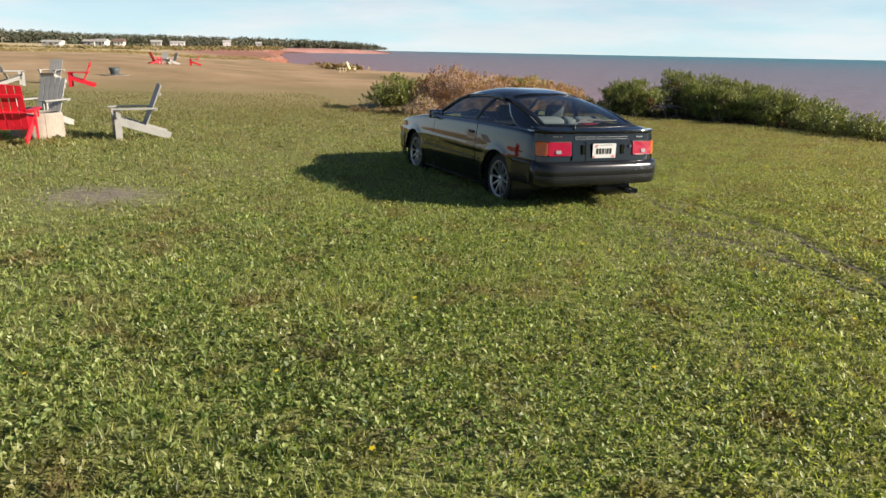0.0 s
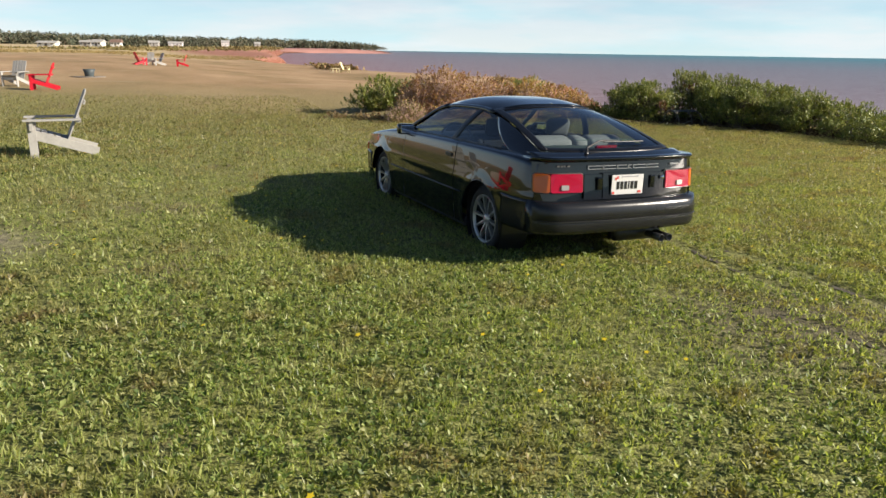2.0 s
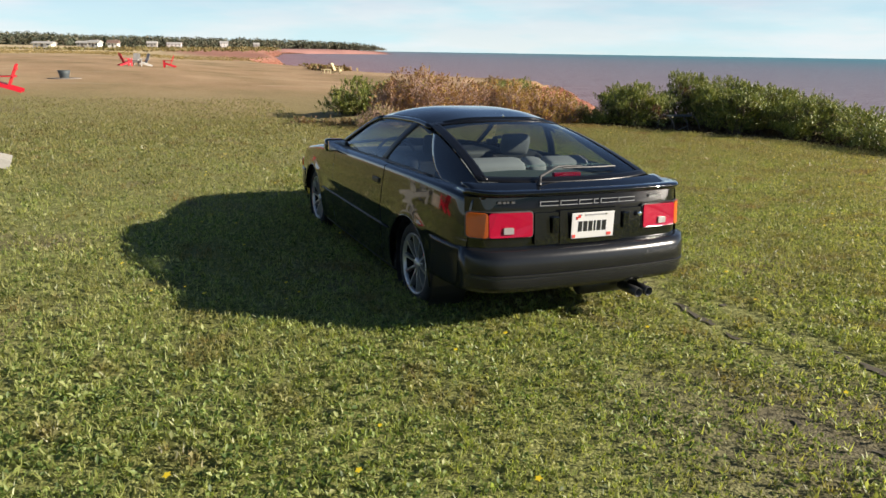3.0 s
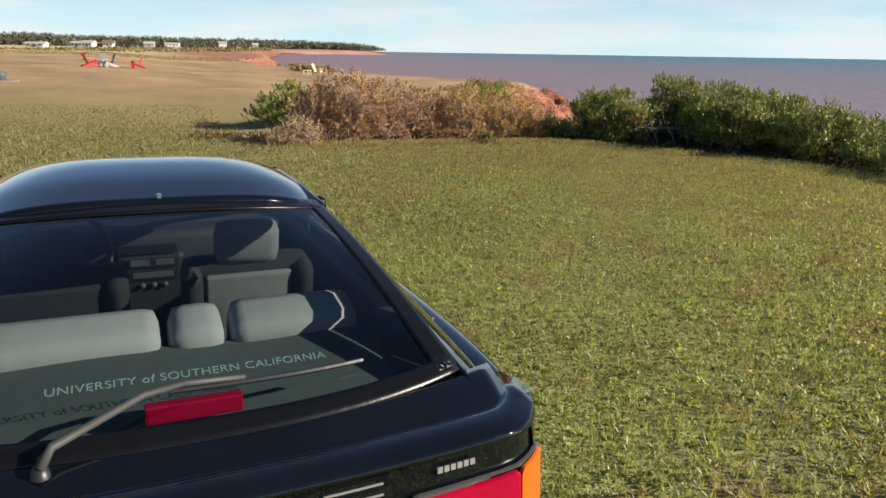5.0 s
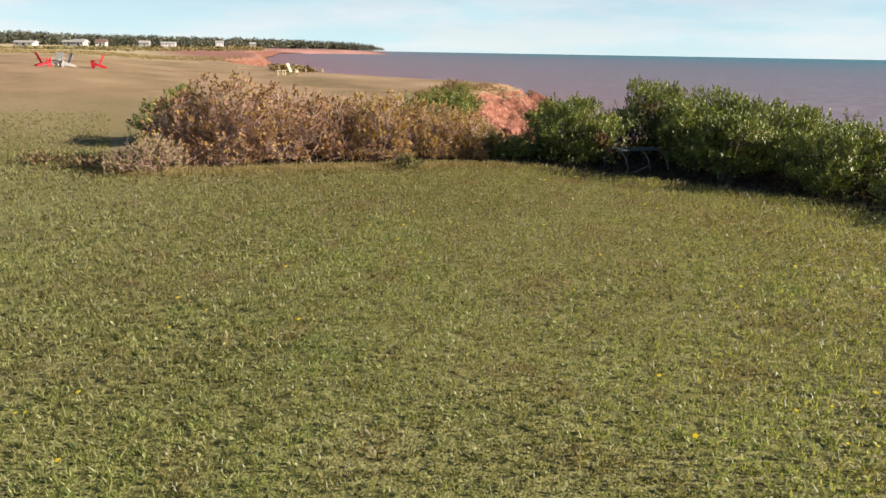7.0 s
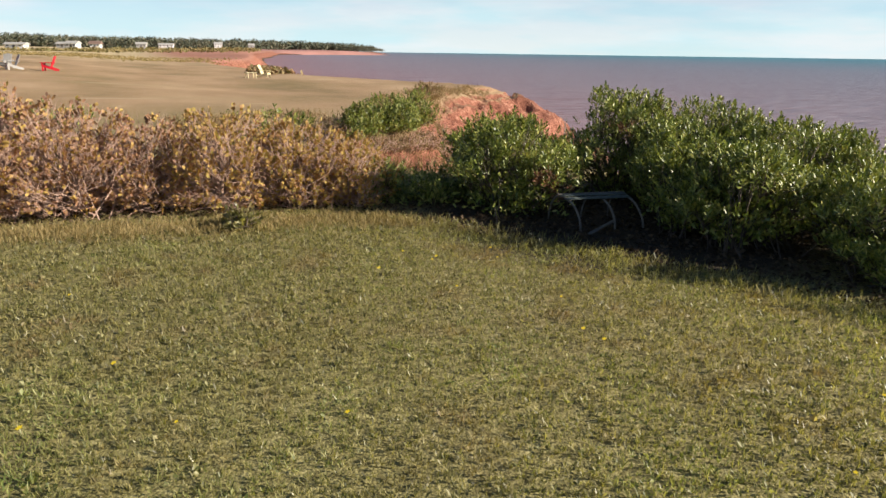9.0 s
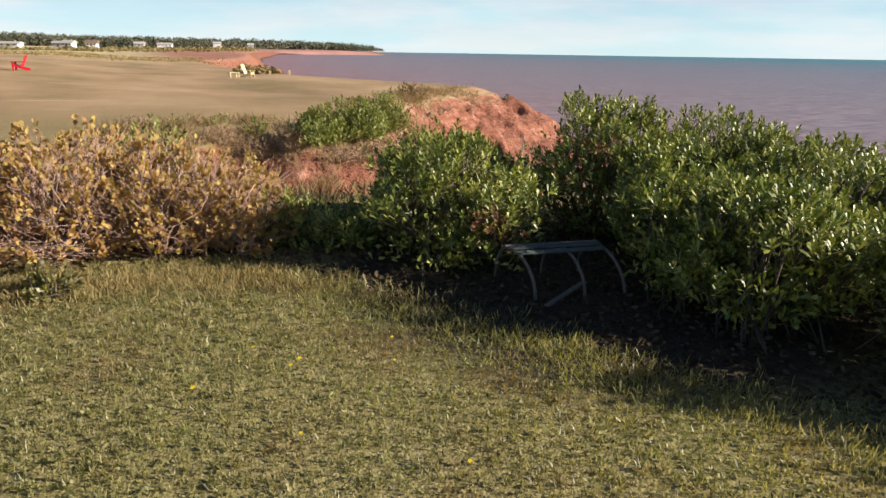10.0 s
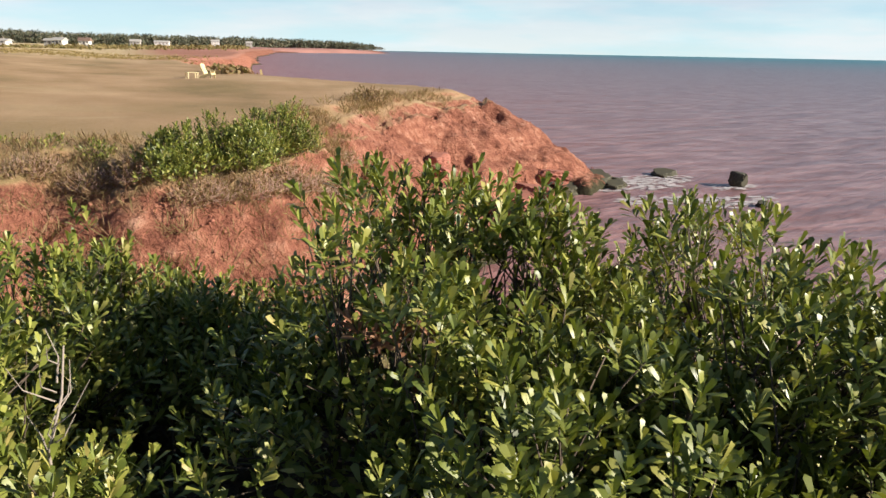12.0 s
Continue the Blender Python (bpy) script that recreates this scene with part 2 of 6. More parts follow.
    # dry field beyond the mown lawn
    far = ramp01(nt, maths(nt, "ADD", maths(nt, "ADD", sep.outputs[1], maths(nt, "MULTIPLY", sep.outputs[0], 0.5)), maths(nt, "MULTIPLY", n_big, 12.0)), 21.0, 40.0)
    col = mixc(nt, far, lawn, field)
    hay = ramp01(nt, maths(nt, "ADD", sep.outputs[1], maths(nt, "MULTIPLY", n_big, 40.0)), 120.0, 180.0)
    col = mixc(nt, hay, col, (0.52, 0.41, 0.24))
    # bare red land along the shore beyond the field
    side = maths(nt, "ADD", sep.outputs[0], maths(nt, "MULTIPLY", sep.outputs[1], -0.032))
    bare = ramp01(nt, maths(nt, "ADD", side, maths(nt, "MULTIPLY", n_big, 16.0)), 13.0, 27.0)
    bare = maths(nt, "MULTIPLY", bare, ramp01(nt, maths(nt, "ADD", sep.outputs[1], maths(nt, "MULTIPLY", n_big, 20.0)), 128.0, 145.0))
    col = mixc(nt, bare, col, ramp_node(nt, n_big, [(0.35, (0.30, 0.16, 0.11)), (0.6, (0.43, 0.20, 0.14))]))
    # red earth on the steep faces
    strata = noise_node(nt, p, 1.0, 5, 0.65, (0.5, 0.5, 5.0))
    rock = noise_node(nt, p, 2.3, 7, 0.68)
    earth = ramp_node(nt, maths(nt, "ADD", maths(nt, "MULTIPLY", strata, 0.35), maths(nt, "MULTIPLY", rock, 0.65)),
                      [(0.34, (0.13, 0.048, 0.028)), (0.44, (0.25, 0.096, 0.062)), (0.54, (0.365, 0.154, 0.098)), (0.64, (0.53, 0.29, 0.20))])
    steep = ramp01(nt, maths(nt, "ADD", nrm.outputs[2], maths(nt, "MULTIPLY", n_mid, 0.16)), 1.02, 0.90)
    below = ramp01(nt, maths(nt, "ADD", sep.outputs[2], maths(nt, "MULTIPLY", n_mid, 0.8)), -0.40, -0.85)
    near = ramp01(nt, maths(nt, "ADD", sep.outputs[2], maths(nt, "MULTIPLY", n_mid, 0.8)), -0.10, -0.45)
    near = maths(nt, "MULTIPLY", near, ramp01(nt, sep.outputs[1], 32.0, 25.0))
    steep = maths(nt, "MAXIMUM", steep, maths(nt, "MAXIMUM", below, near))
    col = mixc(nt, steep, col, earth)
    # weed on the wave-washed foot
    wet = ramp01(nt, maths(nt, "ADD", sep.outputs[2], maths(nt, "MULTIPLY", rock, 0.9)), SEA + 1.15, SEA + 0.75)
    col = mixc(nt, wet, col, (0.055, 0.05, 0.025))
    nt.links.new(col, b.inputs["Base Color"])
    b.inputs["Roughness"].default_value = 0.9
    b.inputs["Specular IOR Level"].default_value = 0.2
    h = maths(nt, "ADD", maths(nt, "ADD", maths(nt, "MULTIPLY", fine, 0.22), maths(nt, "MULTIPLY", vor.outputs["Distance"], -0.05)), maths(nt, "MULTIPLY", maths(nt, "MULTIPLY", rock, steep), 3.2))
    bump(nt, b, h, 1.0, 0.10)
    return m


def sea_mat():
    m, nt, b = node_mat("sea_water")
    p = geo(nt)
    sep = nt.nodes.new("ShaderNodeSeparateXYZ")
    nt.links.new(p, sep.inputs[0])
    # distance out from the shore, along the seaward direction
    out_ = maths(nt, "ADD", maths(nt, "MULTIPLY", sep.outputs[0], 0.9), maths(nt, "MULTIPLY", sep.outputs[1], -0.18))
    n = noise_node(nt, p, 0.012, 5, 0.6, (0.5, 1.6, 1))
    q = maths(nt, "ADD", out_, maths(nt, "MULTIPLY", n, 60.0))
    lq = maths(nt, "LOGARITHM", maths(nt, "MAXIMUM", q, 2.0), 10.0)
    col = ramp_node(nt, ramp01(nt, lq, 1.5, 3.4),
                    [(0.0, (0.33, 0.155, 0.135)), (0.25, (0.25, 0.178, 0.18)), (0.5, (0.185, 0.172, 0.186)), (0.64, (0.125, 0.178, 0.195)), (0.82, (0.055, 0.185, 0.205))])
    chop = noise_node(nt, p, 0.55, 6, 0.62, (0.6, 1.7, 1))
    col = mixc(nt, ramp01(nt, chop, 0.40, 0.62), mixc(nt, 1.0, col, (0.74, 0.70, 0.70), "MULTIPLY"), mixc(nt, 1.0, col, (1.18, 1.26, 1.32), "MULTIPLY"))
    foam = ramp01(nt, maths(nt, "ADD", noise_node(nt, p, 0.9, 5, 0.7, (0.35, 1.4, 1)), maths(nt, "MULTIPLY", noise_node(nt, p, 0.05, 2), 0.35)), 0.86, 0.94)
    col = mixc(nt, foam, col, (0.6, 0.58, 0.58))
    nt.links.new(col, b.inputs["Base Color"])
    b.inputs["Roughness"].default_value = 0.35
    b.inputs["Specular IOR Level"].default_value = 0.18
    h = maths(nt, "ADD", chop, maths(nt, "MULTIPLY", noise_node(nt, p, 0.13, 4, 0.55, (0.5, 1.6, 1)), 3.0))
    bump(nt, b, h, 0.9, 0.35)
    return m


def glass_mat(name, tint, gloss=(1, 1, 1)):
    """A thin pane: see-through with a Fresnel reflection."""
    m = bpy.data.materials.new(name)
    m.use_nodes = True
    nt = m.node_tree
    nt.nodes.clear()
    out = nt.nodes.new("ShaderNodeOutputMaterial")
    tr = nt.nodes.new("ShaderNodeBsdfTransparent")
    tr.inputs["Color"].default_value = (*tint, 1)
    gl = nt.nodes.new("ShaderNodeBsdfGlossy")
    gl.inputs["Color"].default_value = (*gloss, 1)
    gl.inputs["Roughness"].default_value = 0.015
    lw = nt.nodes.new("ShaderNodeLayerWeight")
    fac = maths(nt, "ADD", maths(nt, "MULTIPLY", maths(nt, "POWER", lw.outputs["Facing"], 4.0), 0.85), 0.035)
    mx = nt.nodes.new("ShaderNodeMixShader")
    nt.links.new(fac, mx.inputs[0])
    nt.links.new(tr.outputs[0], mx.inputs[1])
    nt.links.new(gl.outputs[0], mx.inputs[2])
    nt.links.new(mx.outputs[0], out.inputs["Surface"])
    return m


def paint_mat():
    """Old black paint under clear lacquer, slightly uneven."""
    m, nt, b = node_mat("black_car_paint")
    v = objc(nt)
    n = noise_node(nt, v, 3.0, 4)
    d = noise_node(nt, v, 45.0, 4, 0.7)
    nt.links.new(ramp_node(nt, n, [(0.3, (0.0025, 0.0032, 0.0048)), (0.7, (0.0045, 0.006, 0.009))]), b.inputs["Base Color"])
    nt.links.new(ramp_node(nt, d, [(0.35, (0.07, 0.07, 0.07)), (0.75, (0.2, 0.2, 0.2))]), b.inputs["Roughness"])
    b.inputs["Specular IOR Level"].default_value = 0.1
    b.inputs["Coat Weight"].default_value = 0.9
    b.inputs["Coat IOR"].default_value = 1.52
    b.inputs["Coat Roughness"].default_value = 0.015
    bump(nt, b, n, 0.02, 0.02)
    return m


M = {
    "ground": ground_mat(),
    "sea": sea_mat(),
    "paint": paint_mat(),
    "glass": glass_mat("tinted_car_glass", (0.62, 0.68, 0.67)),
    "house_glass": simple_mat("dark_window_glass", (0.03, 0.035, 0.04), 0.08, bumps=0),
    "wiper": simple_mat("worn_wiper_grey", (0.06, 0.06, 0.06), 0.5, var=0.2, spec=0.25),
    "soil": simple_mat("rut_soil_and_shade", (0.085, 0.072, 0.048), 0.95, var=0.4, scale=30, bumps=0.4),
    "badge": simple_mat("silver_badge", (0.30, 0.30, 0.30), 0.35, metal=0.3, var=0.1, bumps=0),
    "rubber": simple_mat("tyre_rubber", (0.012, 0.012, 0.012), 0.75, var=0.4),
    "gasket": simple_mat("black_window_surround", (0.005, 0.005, 0.006), 0.3, var=0.2, spec=0.3),
    "trim": simple_mat("black_plastic_trim", (0.018, 0.018, 0.019), 0.42, var=0.2),
    "bumper": simple_mat("dark_grey_bumper", (0.013, 0.0135, 0.015), 0.24, var=0.15, scale=6, spec=0.4),
    "alloy": simple_mat("silver_alloy", (0.42, 0.42, 0.41), 0.36, metal=0.7, var=0.1),
    "chrome": simple_mat("chrome", (0.75, 0.75, 0.76), 0.12, metal=1.0, var=0.05, bumps=0),
    "red_lens": simple_mat("red_lamp_lens", (0.33, 0.0014, 0.026), 0.22, var=0.18, scale=9, bumps=0.08, coat=0.1, spec=0.3),
    "amber_lens": simple_mat("amber_lamp_lens", (0.62, 0.11, 0.010), 0.28, var=0.18, scale=9, bumps=0.08, coat=0.25),
    "clear_lens": simple_mat("clear_lamp_lens", (0.30, 0.275, 0.27), 0.2, var=0.1, bumps=0.03, coat=0.6),
    "rim_grey": simple_mat("grey_lamp_rim", (0.06, 0.058, 0.058), 0.4, var=0.1),
    "plate": simple_mat("white_plate", (0.58, 0.57, 0.56), 0.4, var=0.06),
    "ink": simple_mat("black_ink", (0.008, 0.008, 0.008), 0.4, var=0.1),
    "plate_red": simple_mat("red_plate_print", (0.6, 0.06, 0.05), 0.45, var=0.15),
    "velour": simple_mat("grey_seat_velour", (0.32, 0.315, 0.32), 0.95, var=0.12, scale=30),
    "mid_velour": simple_mat("mid_grey_seat_velour", (0.17, 0.17, 0.172), 0.95, var=0.15, scale=30),
    "dark_velour": simple_mat("dark_grey_seat_velour", (0.016, 0.0165, 0.018), 0.95, var=0.2, scale=30),
    "cargo": simple_mat("grey_green_cargo_cover", (0.062, 0.082, 0.078), 0.9, var=0.15, scale=25),
    "dash": simple_mat("dark_dashboard", (0.02, 0.021, 0.023), 0.6, var=0.2),
    "sticker": simple_mat("pale_green_sticker", (0.11, 0.20, 0.185), 0.6, var=0.05),
    "grey_wood": simple_mat("weathered_grey_paint", (0.36, 0.345, 0.32), 0.7, var=0.16, scale=26, bumps=0.3),
    "red_wood": simple_mat("red_painted_wood", (0.62, 0.012, 0.03), 0.45, var=0.15, scale=20, bumps=0.2),
    "cream_wood": simple_mat("cream_yellow_paint", (0.72, 0.62, 0.36), 0.6, var=0.12, scale=20, bumps=0.2),
    "stone": simple_mat("pale_concrete", (0.36, 0.305, 0.25), 0.9, var=0.2, scale=14, bumps=0.4),
    "iron": simple_mat("blue_grey_iron", (0.06, 0.075, 0.08), 0.6, var=0.3),
    "lath": simple_mat("grey_weathered_lath", (0.15, 0.135, 0.115), 0.85, var=0.35, scale=30, bumps=0.4),
    "lath_green": simple_mat("green_painted_lath", (0.075, 0.092, 0.082), 0.8, var=0.3, scale=30, bumps=0.4),
    "bark": simple_mat("shrub_bark", (0.10, 0.075, 0.055), 0.9, var=0.35, scale=40, bumps=0.4),
    "twig": simple_mat("red_brown_twig", (0.42, 0.28, 0.215), 0.9, var=0.35, scale=40, bumps=0.3),
    "dead": simple_mat("bleached_dead_wood", (0.34, 0.29, 0.24), 0.9, var=0.25, scale=40, bumps=0.3),
    "rock": simple_mat("red_sandstone", (0.30, 0.115, 0.078), 0.9, var=0.45, scale=3, bumps=0.6),
    "weed_rock": simple_mat("weed_covered_rock", (0.06, 0.055, 0.03), 0.75, var=0.5, scale=5, bumps=0.6),
    "white_wall": simple_mat("white_siding", (0.72, 0.71, 0.68), 0.7, var=0.08, scale=0.6),
    "grey_wall": simple_mat("grey_siding", (0.40, 0.38, 0.35), 0.7, var=0.1, scale=0.6),
    "roof": simple_mat("dark_shingle", (0.10, 0.09, 0.085), 0.85, var=0.25, scale=1.2),
    "pale_roof": simple_mat("pale_shingle", (0.42, 0.40, 0.37), 0.85, var=0.2, scale=1.2),
    "brown_roof": simple_mat("brown_shingle", (0.20, 0.13, 0.10), 0.85, var=0.2, scale=1.2),
    "pole": simple_mat("grey_pole_wood", (0.26, 0.22, 0.18), 0.9, var=0.2),
    "bay": leaf_mat("bayberry_leaf", [(0.12, (0.045, 0.070, 0.010)), (0.42, (0.165, 0.207, 0.033)), (0.75, (0.35, 0.362, 0.078)), (0.93, (0.48, 0.385, 0.145))], 0.44, 0.6, 0.20),
    "rose_gold": leaf_mat("golden_autumn_leaf", [(0.1, (0.28, 0.15, 0.07)), (0.34, (0.42, 0.24, 0.10)), (0.56, (0.49, 0.33, 0.11)), (0.80, (0.54, 0.41, 0.13)), (0.93, (0.22, 0.23, 0.06))], 0.6, 0.3, 0.35),
    "withered": leaf_mat("withered_leaf", [(0.1, (0.10, 0.045, 0.025)), (0.5, (0.24, 0.11, 0.06)), (0.9, (0.38, 0.22, 0.13))], 0.7, 0.2, 0.2),
    "rose": leaf_mat("autumn_leaf", [(0.1, (0.20, 0.115, 0.08)), (0.36, (0.37, 0.20, 0.13)), (0.58, (0.43, 0.25, 0.125)), (0.82, (0.56, 0.39, 0.11)), (0.96, (0.20, 0.21, 0.05))], 0.6, 0.3, 0.3),
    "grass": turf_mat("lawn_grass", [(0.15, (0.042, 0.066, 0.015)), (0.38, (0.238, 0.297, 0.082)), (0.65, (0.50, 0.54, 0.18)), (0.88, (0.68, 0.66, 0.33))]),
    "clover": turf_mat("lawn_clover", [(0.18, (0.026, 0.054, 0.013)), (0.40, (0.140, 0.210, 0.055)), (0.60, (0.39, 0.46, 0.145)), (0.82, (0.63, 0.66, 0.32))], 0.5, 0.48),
    "litter": leaf_mat("dead_leaf", [(0.1, (0.035, 0.024, 0.014)), (0.6, (0.09, 0.062, 0.036)), (0.95, (0.17, 0.12, 0.07))], 0.8, 0.2, 0.1),
    "clod": simple_mat("red_earth_clod", (0.30, 0.12, 0.08), 0.95, var=0.3, scale=9, bumps=0.5),
    "far_earth": simple_mat("far_red_earth", (0.31, 0.155, 0.13), 0.95, var=0.25, scale=0.03, bumps=0),
    "dry": leaf_mat("dry_grass_blade", [(0.1, (0.16, 0.12, 0.045)), (0.5, (0.33, 0.25, 0.11)), (0.9, (0.50, 0.39, 0.20))], 0.7, 0.2, 0.3),
    "slope": leaf_mat("slope_plant", [(0.1, (0.18, 0.10, 0.062)), (0.4, (0.31, 0.195, 0.11)), (0.7, (0.25, 0.21, 0.09)), (0.95, (0.46, 0.31, 0.19))], 0.7, 0.2, 0.3),
    "weeds": leaf_mat("field_weed", [(0.1, (0.20, 0.16, 0.08)), (0.5, (0.32, 0.25, 0.125)), (0.9, (0.24, 0.235, 0.10))], 0.8, 0.1, 0.3),
    "yellow": simple_mat("yellow_petal", (0.85, 0.62, 0.02), 0.6, var=0.1),
    "conifer": leaf_mat("far_tree_foliage", [(0.1, (0.055, 0.07, 0.05)), (0.5, (0.12, 0.13, 0.09)), (0.9, (0.22, 0.19, 0.13))], 0.8, 0.1, 0.1),
    "foam": simple_mat("sea_foam", (0.52, 0.48, 0.48), 0.8, var=0.1, scale=2),
}
M["sticker"].node_tree.nodes["Principled BSDF"].inputs["Alpha"].default_value = 0.55

# ---- building helpers ----
def mesh_object(name, verts, faces, material, parent=None, smooth=False, label=""):
    me = bpy.data.meshes.new(name)
    me.from_pydata([tuple(v) for v in verts], [], [tuple(f) for f in faces])
    if smooth:
        me.polygons.foreach_set("use_smooth", [True] * len(me.polygons))
    me.materials.append(material)
    ob = new(name, me)
    if parent:
        ob.parent = parent
    if label:
        ob["label"] = label
    return ob


def array_mesh(name, verts, nper, faces, material, smooth=False):
    """One mesh of many alike islands: verts (N, nper, 3); faces: corner lists within an island."""
    n = len(verts)
    me = bpy.data.meshes.new(name)
    me.vertices.add(n * nper)
    me.vertices.foreach_set("co", np.ascontiguousarray(verts, dtype=np.float32).ravel())
    sizes = np.array([len(f) for f in faces])
    flat = np.concatenate([np.array(f) for f in faces])
    loops = (np.arange(n)[:, None] * nper + flat[None, :]).ravel()
    me.loops.add(len(loops))
    me.loops.foreach_set("vertex_index", loops.astype(np.int32))
    per = np.tile(sizes, n)
    me.polygons.add(len(per))
    me.polygons.foreach_set("loop_start", np.r_[0, np.cumsum(per)[:-1]].astype(np.int32))
    if smooth:
        me.polygons.foreach_set("use_smooth", np.ones(len(per), dtype=bool))
    me.update(calc_edges=True)
    me.materials.append(material)
    return me


def part(name, bm, material, parent, label="", smooth=False):
    me = bpy.data.meshes.new(name)
    bmesh.ops.recalc_face_normals(bm, faces=bm.faces[:])
    bm.to_mesh(me)
    bm.free()
    if smooth:
        me.polygons.foreach_set("use_smooth", [True] * len(me.polygons))
    me.materials.append(material)
    ob = new(name, me)
    ob.parent = parent
    if label:
        ob["label"] = label
    return ob


def empty(name, m, label, category, group=""):
    e = new(name)
    e.empty_display_size = 0.2
    e.matrix_world = m
    tagged(e, label, category, group)
    return e


def box(bm, cx, cy, cz, sx, sy, sz, bev=0.0, m=None):
    """A bevelled board or block, turned by m about its centre."""
    r = bmesh.ops.create_cube(bm, size=1.0)
    t = Matrix.Translation((cx, cy, cz)) @ (m or Matrix()) @ Matrix.Diagonal((sx, sy, sz, 1))
    bmesh.ops.transform(bm, matrix=t, verts=r["verts"])
    if bev:
        es = list({e for v in r["verts"] for e in v.link_edges})
        bmesh.ops.bevel(bm, geom=es, offset=bev, segments=2, affect="EDGES", profile=0.6)
    return bm


def board(p, q, width, thick, up=(0, 0, 1), bev=0.004):
    """A bmesh board from p to q, its width across the up direction."""
    p, q = Vector(p), Vector(q)
    d = (q - p).normalized()
    side = d.cross(Vector(up)).normalized()
    nrm = side.cross(d).normalized()
    rot = Matrix((d, side, nrm)).transposed().to_4x4()
    c = (p + q) / 2
    return box(bmesh.new(), c.x, c.y, c.z, (q - p).length, width, thick, bev, rot)


def tube(bm, pts, r, seg=8, taper=1.0):
    """A tube along points; the radius shrinks to r * taper."""
    pts = [Vector(p) for p in pts]
    rings = []
    for k, p in enumerate(pts):
        d = (pts[min(k + 1, len(pts) - 1)] - pts[max(k - 1, 0)]).normalized()
        a = d.cross(Vector((0, 0, 1)) if abs(d.z) < 0.9 else Vector((1, 0, 0))).normalized()
        b = d.cross(a)
        rr = r * (1 + (taper - 1) * k / max(1, len(pts) - 1))
        rings.append([bm.verts.new(p + rr * (math.cos(t) * a + math.sin(t) * b)) for t in [2 * math.pi * s / seg for s in range(seg)]])
    for u, v in zip(rings, rings[1:]):
        for s in range(seg):
            bm.faces.new((u[s], u[(s + 1) % seg], v[(s + 1) % seg], v[s]))
    bm.faces.new(rings[0][::-1])
    bm.faces.new(rings[-1])
    return bm


def lathe(bm, prof, seg=32, m=None):
    """Turn a profile of (radius, height) about the x axis (height along x)."""
    rings = []
    for r, h in prof:
        if r < 1e-5:
            rings.append([bm.verts.new((h, 0, 0))])
        else:
            rings.append([bm.verts.new((h, r * math.cos(t), r * math.sin(t))) for t in [2 * math.pi * s / seg for s in range(seg)]])
    for u, v in zip(rings, rings[1:]):
        for s in range(seg):
            t = (s + 1) % seg
            if len(u) == 1:
                bm.faces.new((u[0], v[t], v[s]))
            elif len(v) == 1:
                bm.faces.new((u[s], u[t], v[0]))
            else:
                bm.faces.new((u[s], u[t], v[t], v[s]))
    if m:
        bmesh.ops.transform(bm, matrix=m, verts=bm.verts[:])
    return bm


# ---- ground and sea ----
# the cliff's upper edge; the land lies to its left
COAST = [(60, -400), (24, -60), (15.5, -8), (13.6, 2.5), (13.9, 7), (14.2, 10.3), (13.0, 12.2), (10.6, 13.0), (8.6, 14.0),
         (7.5, 15.8), (7.3, 18.5), (8.0, 21.0), (9.4, 22.0), (10.7, 20.9), (12.6, 21.3), (14.4, 24.6), (16.6, 30.8), (19.3, 36), (23.3, 40.0),
         (27.3, 43.2), (29.2, 47), (28.8, 52), (26.8, 58), (24.8, 63), (22.5, 69), (22.0, 78), (20.5, 104), (20, 125), (23, 146), (32.5, 170), (40, 205),
         (55, 290), (88, 480), (165, 820), (285, 1380), (330, 1560), (420, 1640), (600, 1700), (640, 1760), (560, 2000), (500, 3600)]


def coast_distance(x, y):
    """Signed distance to the cliff edge, positive out to sea."""
    best = np.full(x.shape, 1e9)
    for (ax, ay), (bx, by) in zip(COAST, COAST[1:]):
        dx, dy = bx - ax, by - ay
        t = np.clip(((x - ax) * dx + (y - ay) * dy) / (dx * dx + dy * dy), 0, 1)
        best = np.minimum(best, np.hypot(x - ax - t * dx, y - ay - t * dy))
    poly = COAST + [(-5000, 3600), (-5000, -4000), (60, -4000)]
    inside = np.zeros(x.shape, dtype=bool)
    for (ax, ay), (bx, by) in zip(poly, poly[1:] + poly[:1]):
        if ay == by:
            continue
        cross = ((ay > y) != (by > y)) & (x < (bx - ax) * (y - ay) / (by - ay) + ax)
        inside ^= cross
    return np.where(inside, -best, best)


def coast_along(x, y):
    """Way along the cliff's edge to the point nearest to (x, y)."""
    best, way, run = np.full(x.shape, 1e9), np.zeros(x.shape), 0.0
    for (ax, ay), (bx, by) in zip(COAST, COAST[1:]):
        dx, dy = bx - ax, by - ay
        ln = math.hypot(dx, dy)
        t = np.clip(((x - ax) * dx + (y - ay) * dy) / (ln * ln), 0, 1)
        d = np.hypot(x - ax - t * dx, y - ay - t * dy)
        way = np.where(d < best, run + t * ln, way)
        best = np.minimum(best, d)
        run += ln
    return way


def smooth01(t):
    t = np.clip(t, 0, 1)
    return t * t * (3 - 2 * t)


def wobble(x, y, scale, octaves=4, seed=0.0):
    flat = [noise.fractal((a * scale + seed, b * scale - seed, seed), 1.0, 2.0, octaves) for a, b in zip(x.ravel(), y.ravel())]
    return np.array(flat).reshape(x.shape)


def lawn_tilt(x, y):
    """The lawn falls a little towards the sea."""
    return -0.010 * np.clip(x, -10, 14) - 0.004 * np.clip(y, -10, 14)


